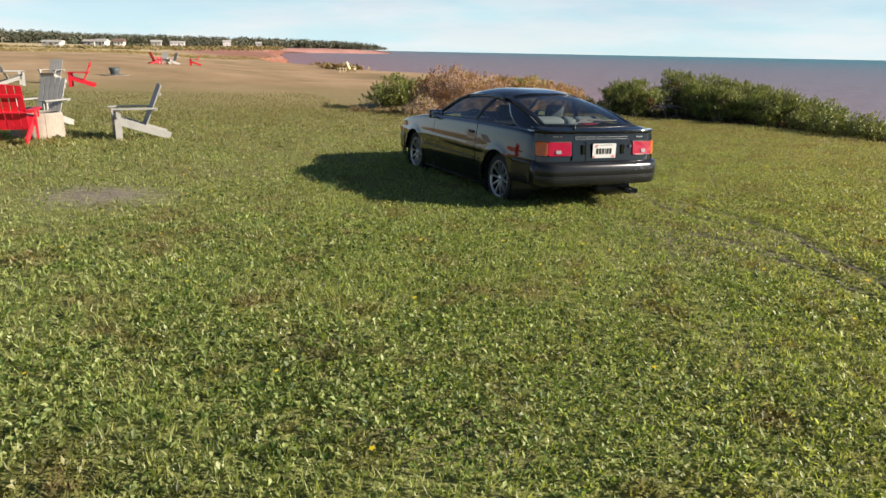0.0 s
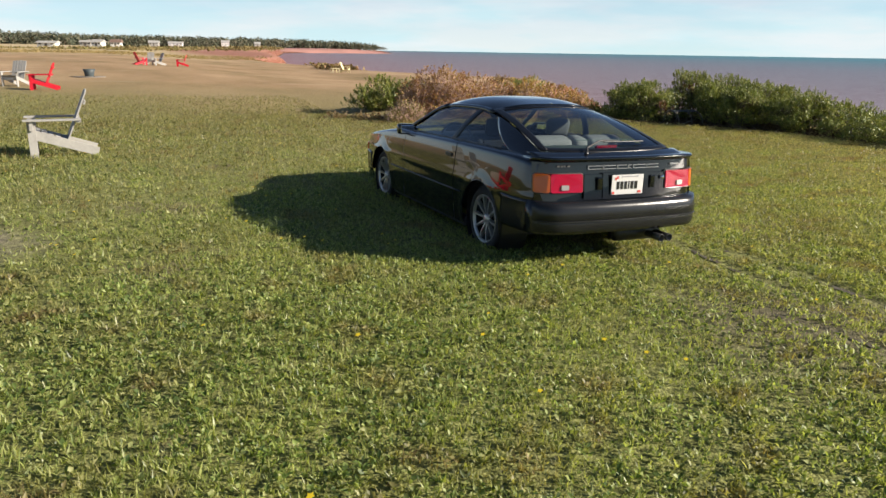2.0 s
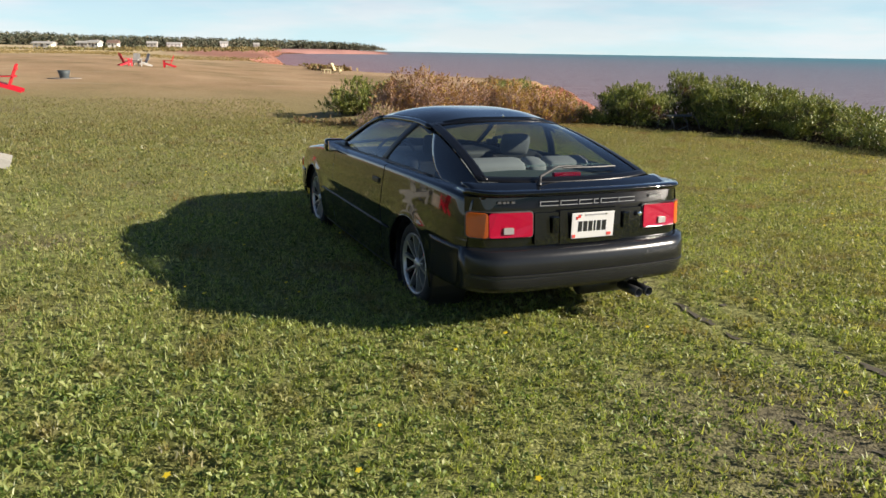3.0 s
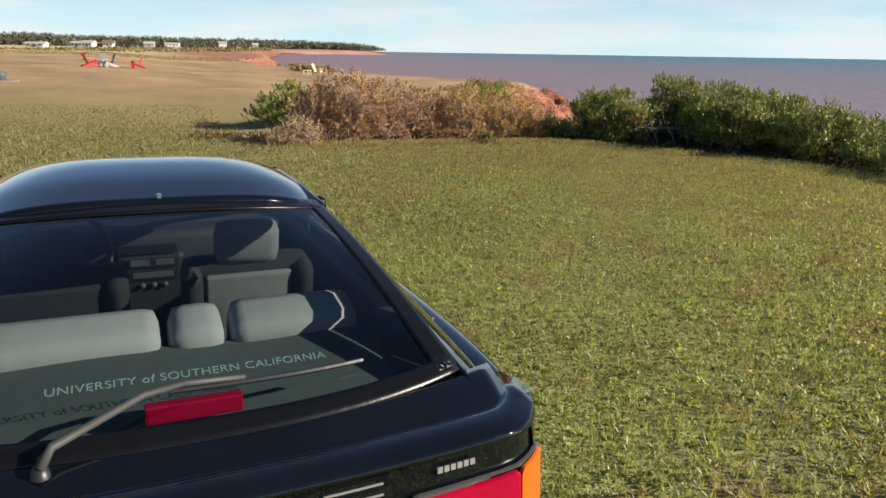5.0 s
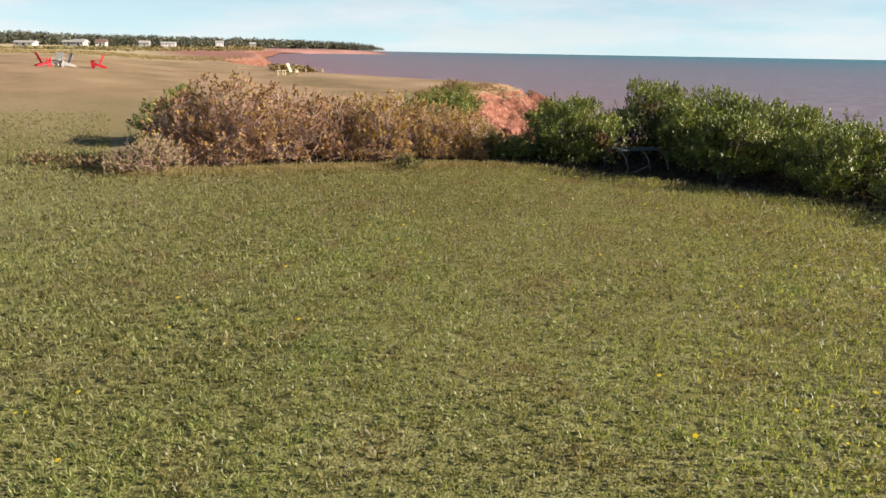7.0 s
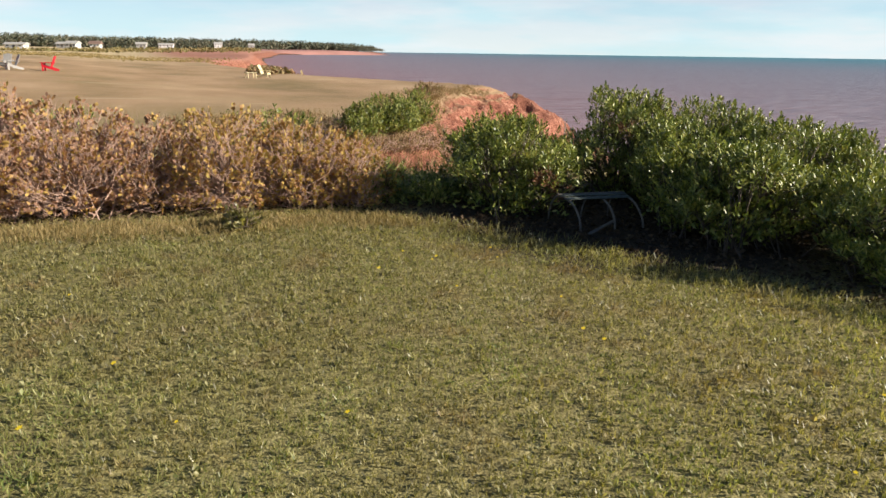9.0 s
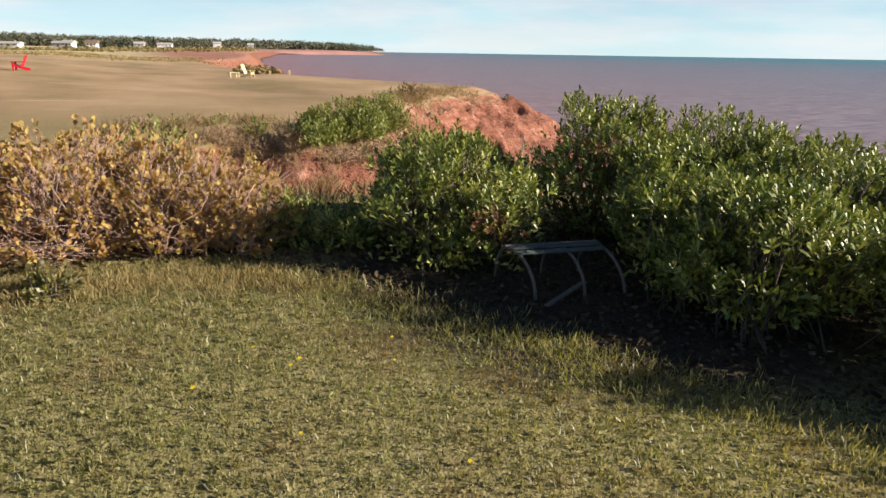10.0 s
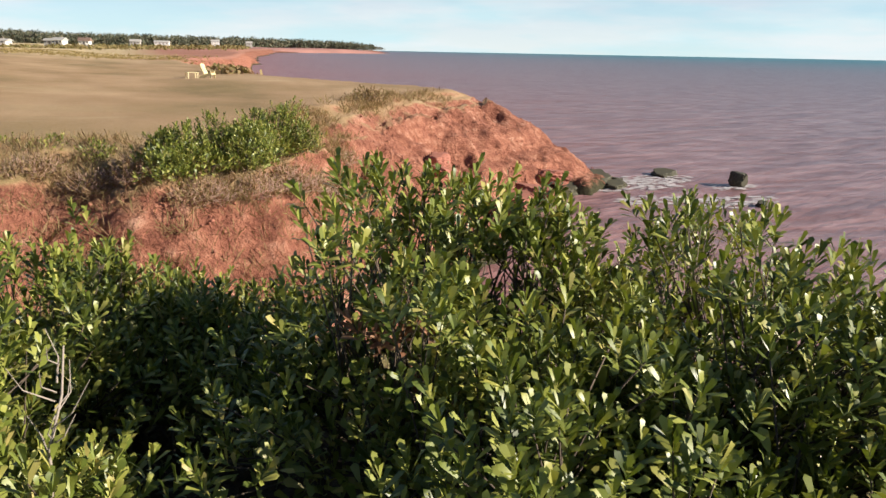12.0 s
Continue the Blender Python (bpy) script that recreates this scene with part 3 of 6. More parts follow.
def ground_height(x, y, rough=True):
    s = coast_distance(x, y)
    near = (np.abs(s) < 14) & (y < 130)
    n1 = np.zeros(x.shape)
    n2 = np.zeros(x.shape)
    rill = np.zeros(x.shape)
    if rough and near.any():
        n1[near] = wobble(x[near], y[near], 0.35, 4, 3.1)
        n2[near] = wobble(x[near], y[near], 1.5, 4, 7.7)
        rill[near] = wobble(coast_along(x[near], y[near]) + 0.5 * n1[near], 0.16 * s[near], 0.9, 3, 5.3)
    gully = np.abs(n1) * 1.3 - 0.35
    s2 = s + 0.45 * n1 + 1.1 * gully * smooth01((y - 22) / 8) * smooth01((s + 0.5) / 2) + 0.34 * n2
    tip = np.exp(-(((x - 31) / 7) ** 2 + ((y - 42) / 7) ** 2))
    cove = np.exp(-(((x - 10) / 4.5) ** 2 + ((y - 18.5) / 4.5) ** 2))
    width = 3.9 + 4.0 * tip + 7.5 * cove + 5.2 * smooth01((y - 23) / 7) * smooth01((47 - y) / 5)
    t = np.clip(s2 / width, 0, 1)
    fall = 0.6 * (1 - (1 - t) ** 1.7) + 0.4 * smooth01(t)
    z = -6.0 * fall - 0.35 * smooth01((s2 + 1.2) / 1.2) * (y > 14)
    # ledges in the sandstone
    led = np.sin(z * 5.0 + 2 * n1) * (0.06 + 0.16 * smooth01((-z - 2.6) / 1.2)) * (t > 0.02) * (t < 0.98)
    z = z + led + 0.15 * n2 * (t > 0.02) * (t < 0.98) - 0.55 * np.abs(rill) * smooth01(t / 0.12) * smooth01((1 - t) / 0.2)
    # the shore further out slopes away; the lawn undulates a little
    z = z - 0.35 * smooth01((y - 22) / 30) * (s < 1) * (y < 400) * smooth01((x + 2) / 16)
    z = z + 0.32 * smooth01((y - 26) / 30) * smooth01((9 - x) / 14) * (s < -1)
    z = z + np.where(s < -1, 0.05 * np.sin(x * 0.23 + 1) * np.sin(y * 0.19), 0) * smooth01((y - 12) / 10)
    z = z + lawn_tilt(x, y) * smooth01((2 - s) / 3)
    # a shallow hollow behind the brow of the lawn
    z = z - 0.20 * np.exp(-(((y - 16.2) / 2.6) ** 2)) * smooth01((5.0 - x) / 3.0) * smooth01((x + 16) / 8)
    far = smooth01((y - 260) / 900) * smooth01((-s) / 400) * 4
    return z + far, s


def lawn_z(x, y):
    return float(ground_height(np.array([float(x)]), np.array([float(y)]), False)[0][0])


def build_ground():
    def axis(spans):
        out = []
        for a, b, step in spans:
            out += list(np.arange(a, b, step))
        return np.array(out + [spans[-1][1]])

    xs = axis([(-4200, -400, 190), (-400, -40, 24), (-40, -8, 4), (-8, 5, 0.8), (5, 34, 0.17), (34, 60, 1.6), (60, 220, 8), (220, 1400, 60), (1400, 4200, 400)])
    ys = axis([(-4200, -400, 190), (-400, -40, 24), (-40, -8, 4), (-8, 9, 0.8), (9, 54, 0.19), (54, 100, 1.1), (100, 340, 6), (340, 1000, 30), (1000, 3600, 100)])
    X, Y = np.meshgrid(xs, ys)
    Z, s = ground_height(X, Y)
    nx, ny = len(xs), len(ys)
    idx = np.arange(nx * ny).reshape(ny, nx)
    quads = np.stack([idx[:-1, :-1], idx[:-1, 1:], idx[1:, 1:], idx[1:, :-1]], -1).reshape(-1, 4)
    me = bpy.data.meshes.new("ground")
    me.from_pydata(np.stack([X, Y, Z], -1).reshape(-1, 3).tolist(), [], quads.tolist())
    me.polygons.foreach_set("use_smooth", [True] * len(me.polygons))
    me.materials.append(M["ground"])
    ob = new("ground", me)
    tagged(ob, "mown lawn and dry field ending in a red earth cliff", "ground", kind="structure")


def build_sea():
    r = 9000
    ob = mesh_object("water", [(-r, -r, SEA), (r, -r, SEA), (r, r, SEA), (-r, r, SEA)], [(0, 1, 2, 3)], M["sea"])
    tagged(ob, "choppy silt-reddened sea below the cliffs", "sea", kind="structure")


build_ground()
build_sea()

# ---- the car (its own frame: y forward, x right, origin on the ground under the rear axle) ----
def curve(pts, t):
    """A smooth value through (t, v) pairs."""
    ts = [p[0] for p in pts]
    vs = [p[1] for p in pts]
    if t <= ts[0]:
        return vs[0]
    if t >= ts[-1]:
        return vs[-1]
    k = max(i for i in range(len(ts)) if ts[i] <= t)
    k = min(k, len(ts) - 2)

    def slope(i):
        if i == 0 or i == len(ts) - 1:
            j = min(max(i, 1), len(ts) - 1)
            return (vs[j] - vs[j - 1]) / (ts[j] - ts[j - 1])
        return (vs[i + 1] - vs[i - 1]) / (ts[i + 1] - ts[i - 1])

    h = ts[k + 1] - ts[k]
    u = (t - ts[k]) / h
    m0, m1 = slope(k) * h, slope(k + 1) * h
    return (2 * u**3 - 3 * u**2 + 1) * vs[k] + (u**3 - 2 * u**2 + u) * m0 + (-2 * u**3 + 3 * u**2) * vs[k + 1] + (u**3 - u**2) * m1


HALF = [(-0.745, 0.770), (-0.62, 0.812), (-0.2, 0.842), (0.5, 0.852), (1.9, 0.852), (2.6, 0.845), (3.0, 0.82), (3.25, 0.765), (3.38, 0.68)]
SHOULDER_Z = [(-0.745, 0.862), (-0.4, 0.885), (0.3, 0.885), (1.2, 0.870), (2.1, 0.842), (2.7, 0.775), (3.2, 0.69), (3.38, 0.64)]
SHOULDER_IN = 0.075
WHEELS = (0.0, 2.525)
ARCH = 0.338
HUB_Z = 0.295


def side_x(y, z):
    """Half width of the body side at a height."""
    w = curve(HALF, y)
    zs = curve(SHOULDER_Z, y)
    t = (z - 0.20) / (zs - 0.20)
    x = w - 0.055 * max(0, 0.32 - t) ** 1.3 * 2.2
    x -= 0.030 * max(0, (t - 0.62) / 0.38) ** 1.4
    # the pressed line along the flank
    x += 0.006 * math.exp(-(((z - 0.60) / 0.025) ** 2))
    for wy in WHEELS:
        rr = math.hypot(y - wy, z - HUB_Z)
        x += 0.009 * math.exp(-(((rr - ARCH - 0.01) / 0.05) ** 2)) * (1 if z > 0.2 else 0)
    return x


def grid_mesh(fn, us, vs, keep=None):
    bm = bmesh.new()
    V = [[bm.verts.new(fn(u, v)) for v in vs] for u in us]
    for i in range(len(us) - 1):
        for j in range(len(vs) - 1):
            if keep and not keep((us[i] + us[i + 1]) / 2, (vs[j] + vs[j + 1]) / 2):
                continue
            try:
                bm.faces.new((V[i][j], V[i + 1][j], V[i + 1][j + 1], V[i][j + 1]))
            except ValueError:
                pass
    bmesh.ops.remove_doubles(bm, verts=bm.verts[:], dist=1e-5)
    bmesh.ops.delete(bm, geom=[v for v in bm.verts if not v.link_faces], context="VERTS")
    return bm


def lin(a, b, n):
    return [a + (b - a) * k / (n - 1) for k in range(n)]


def thicken(bm, d):
    """Give a sheet thickness inwards."""
    bmesh.ops.recalc_face_normals(bm, faces=bm.faces[:])
    bmesh.ops.solidify(bm, geom=bm.faces[:], thickness=d)
    return bm


def side_panel(sg, y0, y1, z0=0.19):
    """A stretch of flank between two stations, with the wheel arches cut out of it."""
    def fn(y, t):
        zs = curve(SHOULDER_Z, y)
        if t <= 1:
            z = z0 + (zs - z0) * t
            yy, zz = y, z
            for wy in WHEELS:
                rr = math.hypot(yy - wy, zz - HUB_Z)
                if rr < ARCH:
                    a = math.atan2(zz - HUB_Z, yy - wy)
                    if rr > ARCH - 0.055:
                        yy, zz = wy + ARCH * math.cos(a), HUB_Z + ARCH * math.sin(a)
            return (sg * side_x(yy, zz), yy, zz)
        # the rounded shoulder
        a = (t - 1) / 0.25 * math.pi / 2
        x = side_x(y, zs) - SHOULDER_IN * (1 - math.cos(a))
        return (sg * x, y, zs + 0.028 * math.sin(a))

    def keep(y, t):
        z = z0 + (curve(SHOULDER_Z, y) - z0) * min(t, 1)
        return all(math.hypot(y - wy, z - HUB_Z) > ARCH - 0.024 for wy in WHEELS) and not (y < -0.2 and z < 0.36)

    n = max(4, int((y1 - y0) / 0.026))
    return grid_mesh(fn, lin(y0, y1, n), lin(0, 1, 30) + lin(1.05, 1.25, 5), keep)


# greenhouse
RAIL_X = [(-0.62, 0.640), (-0.1, 0.583), (0.42, 0.533), (0.8, 0.535), (1.38, 0.560), (1.75, 0.645), (2.08, 0.712)]
RAIL_Z = [(-0.62, 0.935), (-0.1, 1.085), (0.42, 1.188), (0.8, 1.205), (1.38, 1.165), (1.75, 1.010), (2.08, 0.858)]


def house_side(y, v):
    """Side of the cabin: v = 0 at the belt, 1 at the roof rail."""
    zb = curve(SHOULDER_Z, y) + 0.026
    xb = side_x(y, zb - 0.03) - SHOULDER_IN
    xt, zt = curve(RAIL_X, y), max(curve(RAIL_Z, y), zb + 0.002)
    bulge = 0.022 * 4 * v * (1 - v) * min(1, (zt - zb) / 0.3)
    return (xb + (xt - xb) * v + bulge, y, zb + (zt - zb) * v)


def house_patch(sg, lo, hi, v0, v1, out=0.0, nu=16, nv=10):
    """A patch of the cabin side; lo and hi are (y at v0, y at v1) of its two ends."""
    def fn(u, t):
        y0, y1 = lo[0] + (lo[1] - lo[0]) * t, hi[0] + (hi[1] - hi[0]) * t
        x, y, z = house_side(y0 + (y1 - y0) * u, v0 + (v1 - v0) * t)
        return (sg * (x + out), y, z)
    return grid_mesh(fn, lin(0, 1, nu), lin(0, 1, nv))


def hatch(u, t, grow=0.0):
    """The sloping rear window: u = -1..1 across, t = 0 at the roof, 1 at the lid."""
    xe = 0.528 + (0.626 - 0.528) * t
    yc = 0.275 + (-0.665 - 0.275) * t
    zc = 1.245 + (0.945 - 1.245) * t + 0.045 * 4 * t * (1 - t) * 0.8
    ye = 0.42 + (-0.555 - 0.42) * t
    ze = 1.195 + (0.955 - 1.195) * t + 0.026 * 4 * t * (1 - t)
    k = abs(u) ** 2.6
    return (u * (xe + grow), yc + (ye - yc) * k, zc + (ze - zc) * k)


ROOF_Z = [(0.26, 1.252), (0.6, 1.288), (1.0, 1.292), (1.42, 1.236)]


def roof_pt(u, y):
    k = abs(u) ** 3.6
    yy = y + 0.0
    xe = curve(RAIL_X, y) + 0.004
    ze = curve(RAIL_Z, y) + 0.006
    zc = curve(ROOF_Z, y)
    return (u * xe, yy - (-0.15 * k * max(0.0, 1 - (y - 0.27) / 0.6) + 0.05 * k * (y > 1.2)), zc + (ze - zc) * k)


def windscreen(u, t):
    """t = 0 at the roof, 1 at the scuttle."""
    xe = 0.565 + (0.70 - 0.565) * t
    yc, ye = 1.425 + (2.20 - 1.425) * t, 1.36 + (2.06 - 1.36) * t
    zc, ze = 1.222 + (0.872 - 1.222) * t + 0.05 * t * (1 - t), 1.168 + (0.860 - 1.168) * t + 0.03 * t * (1 - t)
    k = abs(u) ** 2.4
    return (u * xe, yc + (ye - yc) * k, zc + (ze - zc) * k)


def rear_y(x):
    """How far the tail stands back, by the distance from the middle."""
    return -0.862 + 0.055 * (abs(x) / 0.78) ** 2.5 + 0.10 * max(0, (abs(x) - 0.64) / 0.16) ** 2


def rear_strip(x0, x1, z0, z1, back, nx=24, nz=6, lean=0.10, thick=0.0):
    """A strip of the tail's face, proud of it by back."""
    def fn(x, z):
        return (x, rear_y(x) - back + lean * (z - 0.6), z)
    bm = grid_mesh(fn, lin(x0, x1, nx), lin(z0, z1, nz))
    if thick:
        for f in bm.faces:
            f.normal_update()
        ext = bmesh.ops.extrude_face_region(bm, geom=bm.faces[:])
        vs = [g for g in ext["geom"] if isinstance(g, bmesh.types.BMVert)]
        bmesh.ops.translate(bm, verts=vs, vec=(0, -thick, 0))
    return bm


def lens_patch(x0, x1, z0, z1, back, r, thick=0.012, lean=0.10):
    """A lamp face with rounded corners, following the tail."""
    cx, cz, hx, hz = (x0 + x1) / 2, (z0 + z1) / 2, (x1 - x0) / 2, (z1 - z0) / 2
    edge = []
    for sx, sz, a0 in ((1, 1, 0), (-1, 1, 90), (-1, -1, 180), (1, -1, 270)):
        for k in range(5):
            a = radians(a0 + 22.5 * k)
            edge.append((sx * (hx - r) + r * math.cos(a), sz * (hz - r) + r * math.sin(a)))
    full = []
    for k, (u, v) in enumerate(edge):
        full.append((u, v))
        u2, v2 = edge[(k + 1) % len(edge)]
        if math.hypot(u2 - u, v2 - v) > 2.5 * r:
            full += [(u + (u2 - u) * j / 8, v + (v2 - v) * j / 8) for j in range(1, 8)]
    bm = bmesh.new()
    rings = []
    for f, d in ((1.0, 0.0), (1.0, thick * 0.75), (0.985, thick)):
        rings.append([bm.verts.new((cx + u * f, rear_y(cx + u * f) - back - d + lean * (cz + v * f - 0.6), cz + v * f)) for u, v in full])
    n = len(full)
    for a, b in zip(rings, rings[1:]):
        for k in range(n):
            bm.faces.new((a[k], a[(k + 1) % n], b[(k + 1) % n], b[k]))
    bm.faces.new(rings[-1])
    return bm


def rounded_bar(section, xs, yfn):
    """Sweep a closed (back, z) section across the car along yfn(x)."""
    bm = bmesh.new()
    rings = []
    for x in xs:
        rings.append([bm.verts.new((x, yfn(x) - b, z)) for b, z in section])
    n = len(section)
    for a, b in zip(rings, rings[1:]):
        for k in range(n):
            bm.faces.new((a[k], a[(k + 1) % n], b[(k + 1) % n], b[k]))
    bm.faces.new(rings[0])
    bm.faces.new(rings[-1][::-1])
    return bm


def rear_wrap(x):
    return -0.905 + 0.07 * (abs(x) / 0.8) ** 2.5


def build_wheel(car, sx, wy, steer=0.0):
    sg = 1 if sx > 0 else -1
    e = new("wheel")
    e.parent = car
    e.matrix_local = pose(sx, wy, HUB_Z, 0, 0, steer) @ Matrix.Diagonal((sg, 1, 1, 1))
    tyre = lathe(bmesh.new(), [(0.205, -0.09), (0.245, -0.098), (0.272, -0.09), (0.283, -0.07), (0.285, 0.0), (0.283, 0.07), (0.272, 0.09), (0.245, 0.098), (0.218, 0.094), (0.200, 0.080)], 48)
    part("tyre", tyre, M["rubber"], e, "worn black tyre", True)
    rim = lathe(bmesh.new(), [(0.208, 0.086), (0.212, 0.094), (0.204, 0.096), (0.192, 0.082), (0.190, 0.072)], 48)
    part("rim", rim, M["alloy"], e, "silver alloy rim", True)
    part("barrel", lathe(bmesh.new(), [(0.1895, 0.073), (0.186, 0.03), (0.184, -0.06)], 40), M["ink"], e, "", True)
    dark = lathe(bmesh.new(), [(0.0, 0.015), (0.186, 0.012), (0.186, 0.0)], 32)
    part("brake_disc", dark, M["rubber"], e)
    # ten slim spokes
    for k in range(10):
        a = 2 * math.pi * k / 10 + 0.1
        bm = bmesh.new()
        top, bot = [], []
        for r, wd, h in ((0.035, 0.009, 0.066), (0.10, 0.0075, 0.080), (0.16, 0.008, 0.086), (0.197, 0.011, 0.088)):
            for s in (-1, 1):
                c, n = math.cos(a), math.sin(a)
                top.append(bm.verts.new((h, r * c - s * wd * n, r * n + s * wd * c)))
                bot.append(bm.verts.new((h - 0.03, r * c - s * wd * 1.2 * n, r * n + s * wd * 1.2 * c)))
        for i in range(3):
            j = 2 * i
            bm.faces.new((top[j], top[j + 1], top[j + 3], top[j + 2]))
            bm.faces.new((top[j], top[j + 2], bot[j + 2], bot[j]))
            bm.faces.new((top[j + 1], bot[j + 1], bot[j + 3], top[j + 3]))
        part("spoke", bm, M["alloy"], e)
    part("hub_cap", lathe(bmesh.new(), [(0.0, 0.084), (0.028, 0.082), (0.044, 0.072), (0.05, 0.05)], 20), M["alloy"], e, "", True)


def build_seat(name, car, x, y, z, w, mat_face, rake=14):
    """A front seat: cushion, backrest, headrest on posts."""
    s = new(name)
    s.parent = car
    s.matrix_local = pose(x, y, z)
    part("cushion", box(bmesh.new(), 0, 0.22, 0.08, w, 0.50, 0.15, 0.05), M["dark_velour"], s, "", True)
    m = Matrix.Rotation(radians(rake), 4, "X")
    part("backrest", box(bmesh.new(), 0, -0.06, 0.32, w, 0.13, 0.54, 0.05, m), M["dark_velour"], s, "", True)
    part("back_panel", box(bmesh.new(), 0, -0.150, 0.36, w - 0.16, 0.03, 0.36, 0.012, m), mat_face, s, "grey velour panel", True)
    part("headrest", box(bmesh.new(), 0, -0.150, 0.645, 0.24, 0.10, 0.17, 0.048, m), mat_face, s, "grey velour headrest", True)
    for sx in (-1, 1):
        part("bolster", box(bmesh.new(), sx * (w / 2 - 0.035), -0.125, 0.34, 0.075, 0.12, 0.46, 0.035, m), M["dark_velour"], s, "", True)
    for px in (-0.06, 0.06):
        part("headrest_post", tube(bmesh.new(), [(px, -0.13, 0.55), (px, -0.145, 0.60)], 0.007, 6), M["chrome"], s)


def build_car():
    car = empty("car", pose(-0.012, 0, -0.068, -0.5, 1.1, 0), "black two-door hatchback coupe parked on the lawn", "car")
    P = M["paint"]
    for sg in (-1, 1):
        part("rear_wing", side_panel(sg, -0.742, 0.52), P, car, "", True)
        d = part("car_door", side_panel(sg, 0.535, 1.80), P, car, "", True)
        part("front_wing", side_panel(sg, 1.812, 3.38), P, car, "", True)
        hx = sg * (side_x(0.66, 0.77) + 0.002)
        part("door_handle", box(bmesh.new(), hx, 0.66, 0.775, 0.02, 0.13, 0.035, 0.006), M["trim"], d, "black flush door handle")
        # rubbing strip and sill
        part("rubbing_strip", tube(bmesh.new(), [(sg * (side_x(y, 0.475) + 0.004), y, 0.475) for y in lin(0.37, 2.14, 12)], 0.007, 6), M["trim"], car, "", True)
        part("sill", box(bmesh.new(), sg * 0.775, 1.26, 0.20, 0.07, 1.85, 0.09, 0.02), M["trim"], car, "", True)
        # cabin side: glass panes, pillars, gutter
        part("door_window", house_patch(sg, (0.80, 0.62), (1.99, 1.43), 0.03, 0.93, -0.006, 24, 12), M["glass"], car, "tinted side glass", True)
        part("quarter_window", house_patch(sg, (-0.28, 0.285), (0.72, 0.56), 0.03, 0.93, -0.006, 18, 12), M["glass"], car, "tinted side glass", True)
        part("centre_pillar", thicken(house_patch(sg, (0.715, 0.545), (0.81, 0.63), 0.0, 1.0, 0.002, 4, 10), 0.012), M["trim"], car, "", True)
        part("rear_pillar", thicken(house_patch(sg, (-0.62, -0.615), (-0.29, 0.30), 0.0, 1.0, 0.0, 16, 14), 0.02), P, car, "", True)
        part("screen_pillar", tube(bmesh.new(), [(sg * curve(RAIL_X, y), y, curve(RAIL_Z, y) - 0.006) for y in lin(1.30, 2.08, 10)], 0.024, 8), P, car, "", True)
        part("roof_rail", tube(bmesh.new(), [(sg * (curve(RAIL_X, y) - 0.002), y, curve(RAIL_Z, y) - 0.01) for y in lin(0.38, 1.34, 14)], 0.022, 8), P, car, "", True)
        part("belt_trim", tube(bmesh.new(), [(sg * (house_side(y, 0.0)[0] + 0.003), y, house_side(y, 0.0)[2] + 0.002) for y in lin(-0.14, 2.02, 20)], 0.010, 6), M["trim"], car, "", True)
        # door mirror
        mir = part("door_mirror", box(bmesh.new(), sg * 0.832, 1.79, 0.900, 0.185, 0.10, 0.112, 0.034), P, car, "black door mirror", True)
        part("mirror_glass", box(bmesh.new(), sg * 0.832, 1.737, 0.900, 0.150, 0.008, 0.084, 0.003), M["chrome"], mir, "silvered mirror glass")
        part("mirror_foot", box(bmesh.new(), sg * 0.738, 1.82, 0.885, 0.09, 0.09, 0.08, 0.02), M["trim"], mir, "", True)
        # wheel housings and wheels
        for wy in WHEELS:
            wh = lathe(bmesh.new(), [(ARCH, 0.80), (ARCH + 0.004, 0.55), (0.0, 0.54)], 32)
            bmesh.ops.transform(wh, matrix=pose(0, wy, HUB_Z) @ Matrix.Diagonal((sg, 1, 1, 1)), verts=wh.verts[:])
            part("wheel_housing", wh, M["trim"], car)
            lip = [(sg * (side_x(wy + ARCH * math.cos(a), HUB_Z + ARCH * math.sin(a)) - 0.004), wy + ARCH * math.cos(a), HUB_Z + ARCH * math.sin(a)) for a in lin(-0.18, math.pi + 0.18, 26)]
            part("arch_lip", tube(bmesh.new(), lip, 0.006, 6), P, car, "", True)
        build_wheel(car, sg * 0.702, 0.0)
        build_wheel(car, sg * 0.712, 2.525)
        # front corner lamps
        part("front_side_lamp", box(bmesh.new(), sg * 0.75, 3.22, 0.57, 0.06, 0.20, 0.085, 0.02, Matrix.Rotation(sg * 0.32, 4, "Z")), M["amber_lens"], car, "amber side lamp")
    # roof, bonnet, lid
    us = [math.copysign(abs(t) ** 0.8, t) for t in lin(-1, 1, 33)]
    part("roof", thicken(grid_mesh(roof_pt, us, lin(0.262, 1.42, 26)), 0.02), P, car, "", True)

    def bonnet(u, y):
        xe = side_x(y, curve(SHOULDER_Z, y)) - SHOULDER_IN + 0.004
        ze = curve(SHOULDER_Z, y) + 0.028
        return (u * xe, y + 0.06 * (1 - u * u) * smooth01((y - 2.6) / 0.7), ze + 0.045 * (1 - abs(u) ** 2.2))
    part("bonnet", thicken(grid_mesh(bonnet, us, lin(2.06, 3.36, 24)), 0.015), P, car, "", True)

    def lid(u, y):
        # from the rear window's foot to the lip
        t = (y + 0.80) / 0.30
        x = u * (side_x(-0.6, 0.86) - SHOULDER_IN + 0.012)
        yy = -0.805 + (1 - t) * 0 + (hatch(u, 1.0)[1] + 0.015 + 0.805) * t + 0.03 * (abs(u) ** 3) * (1 - t)
        ze = 0.905 + 0.038 * smooth01(t) - 0.012 * abs(u) ** 3 + (hatch(u, 1.0)[2] - 0.945) * t
        return (x * (1 - 0.03 * (1 - t)), yy, ze)
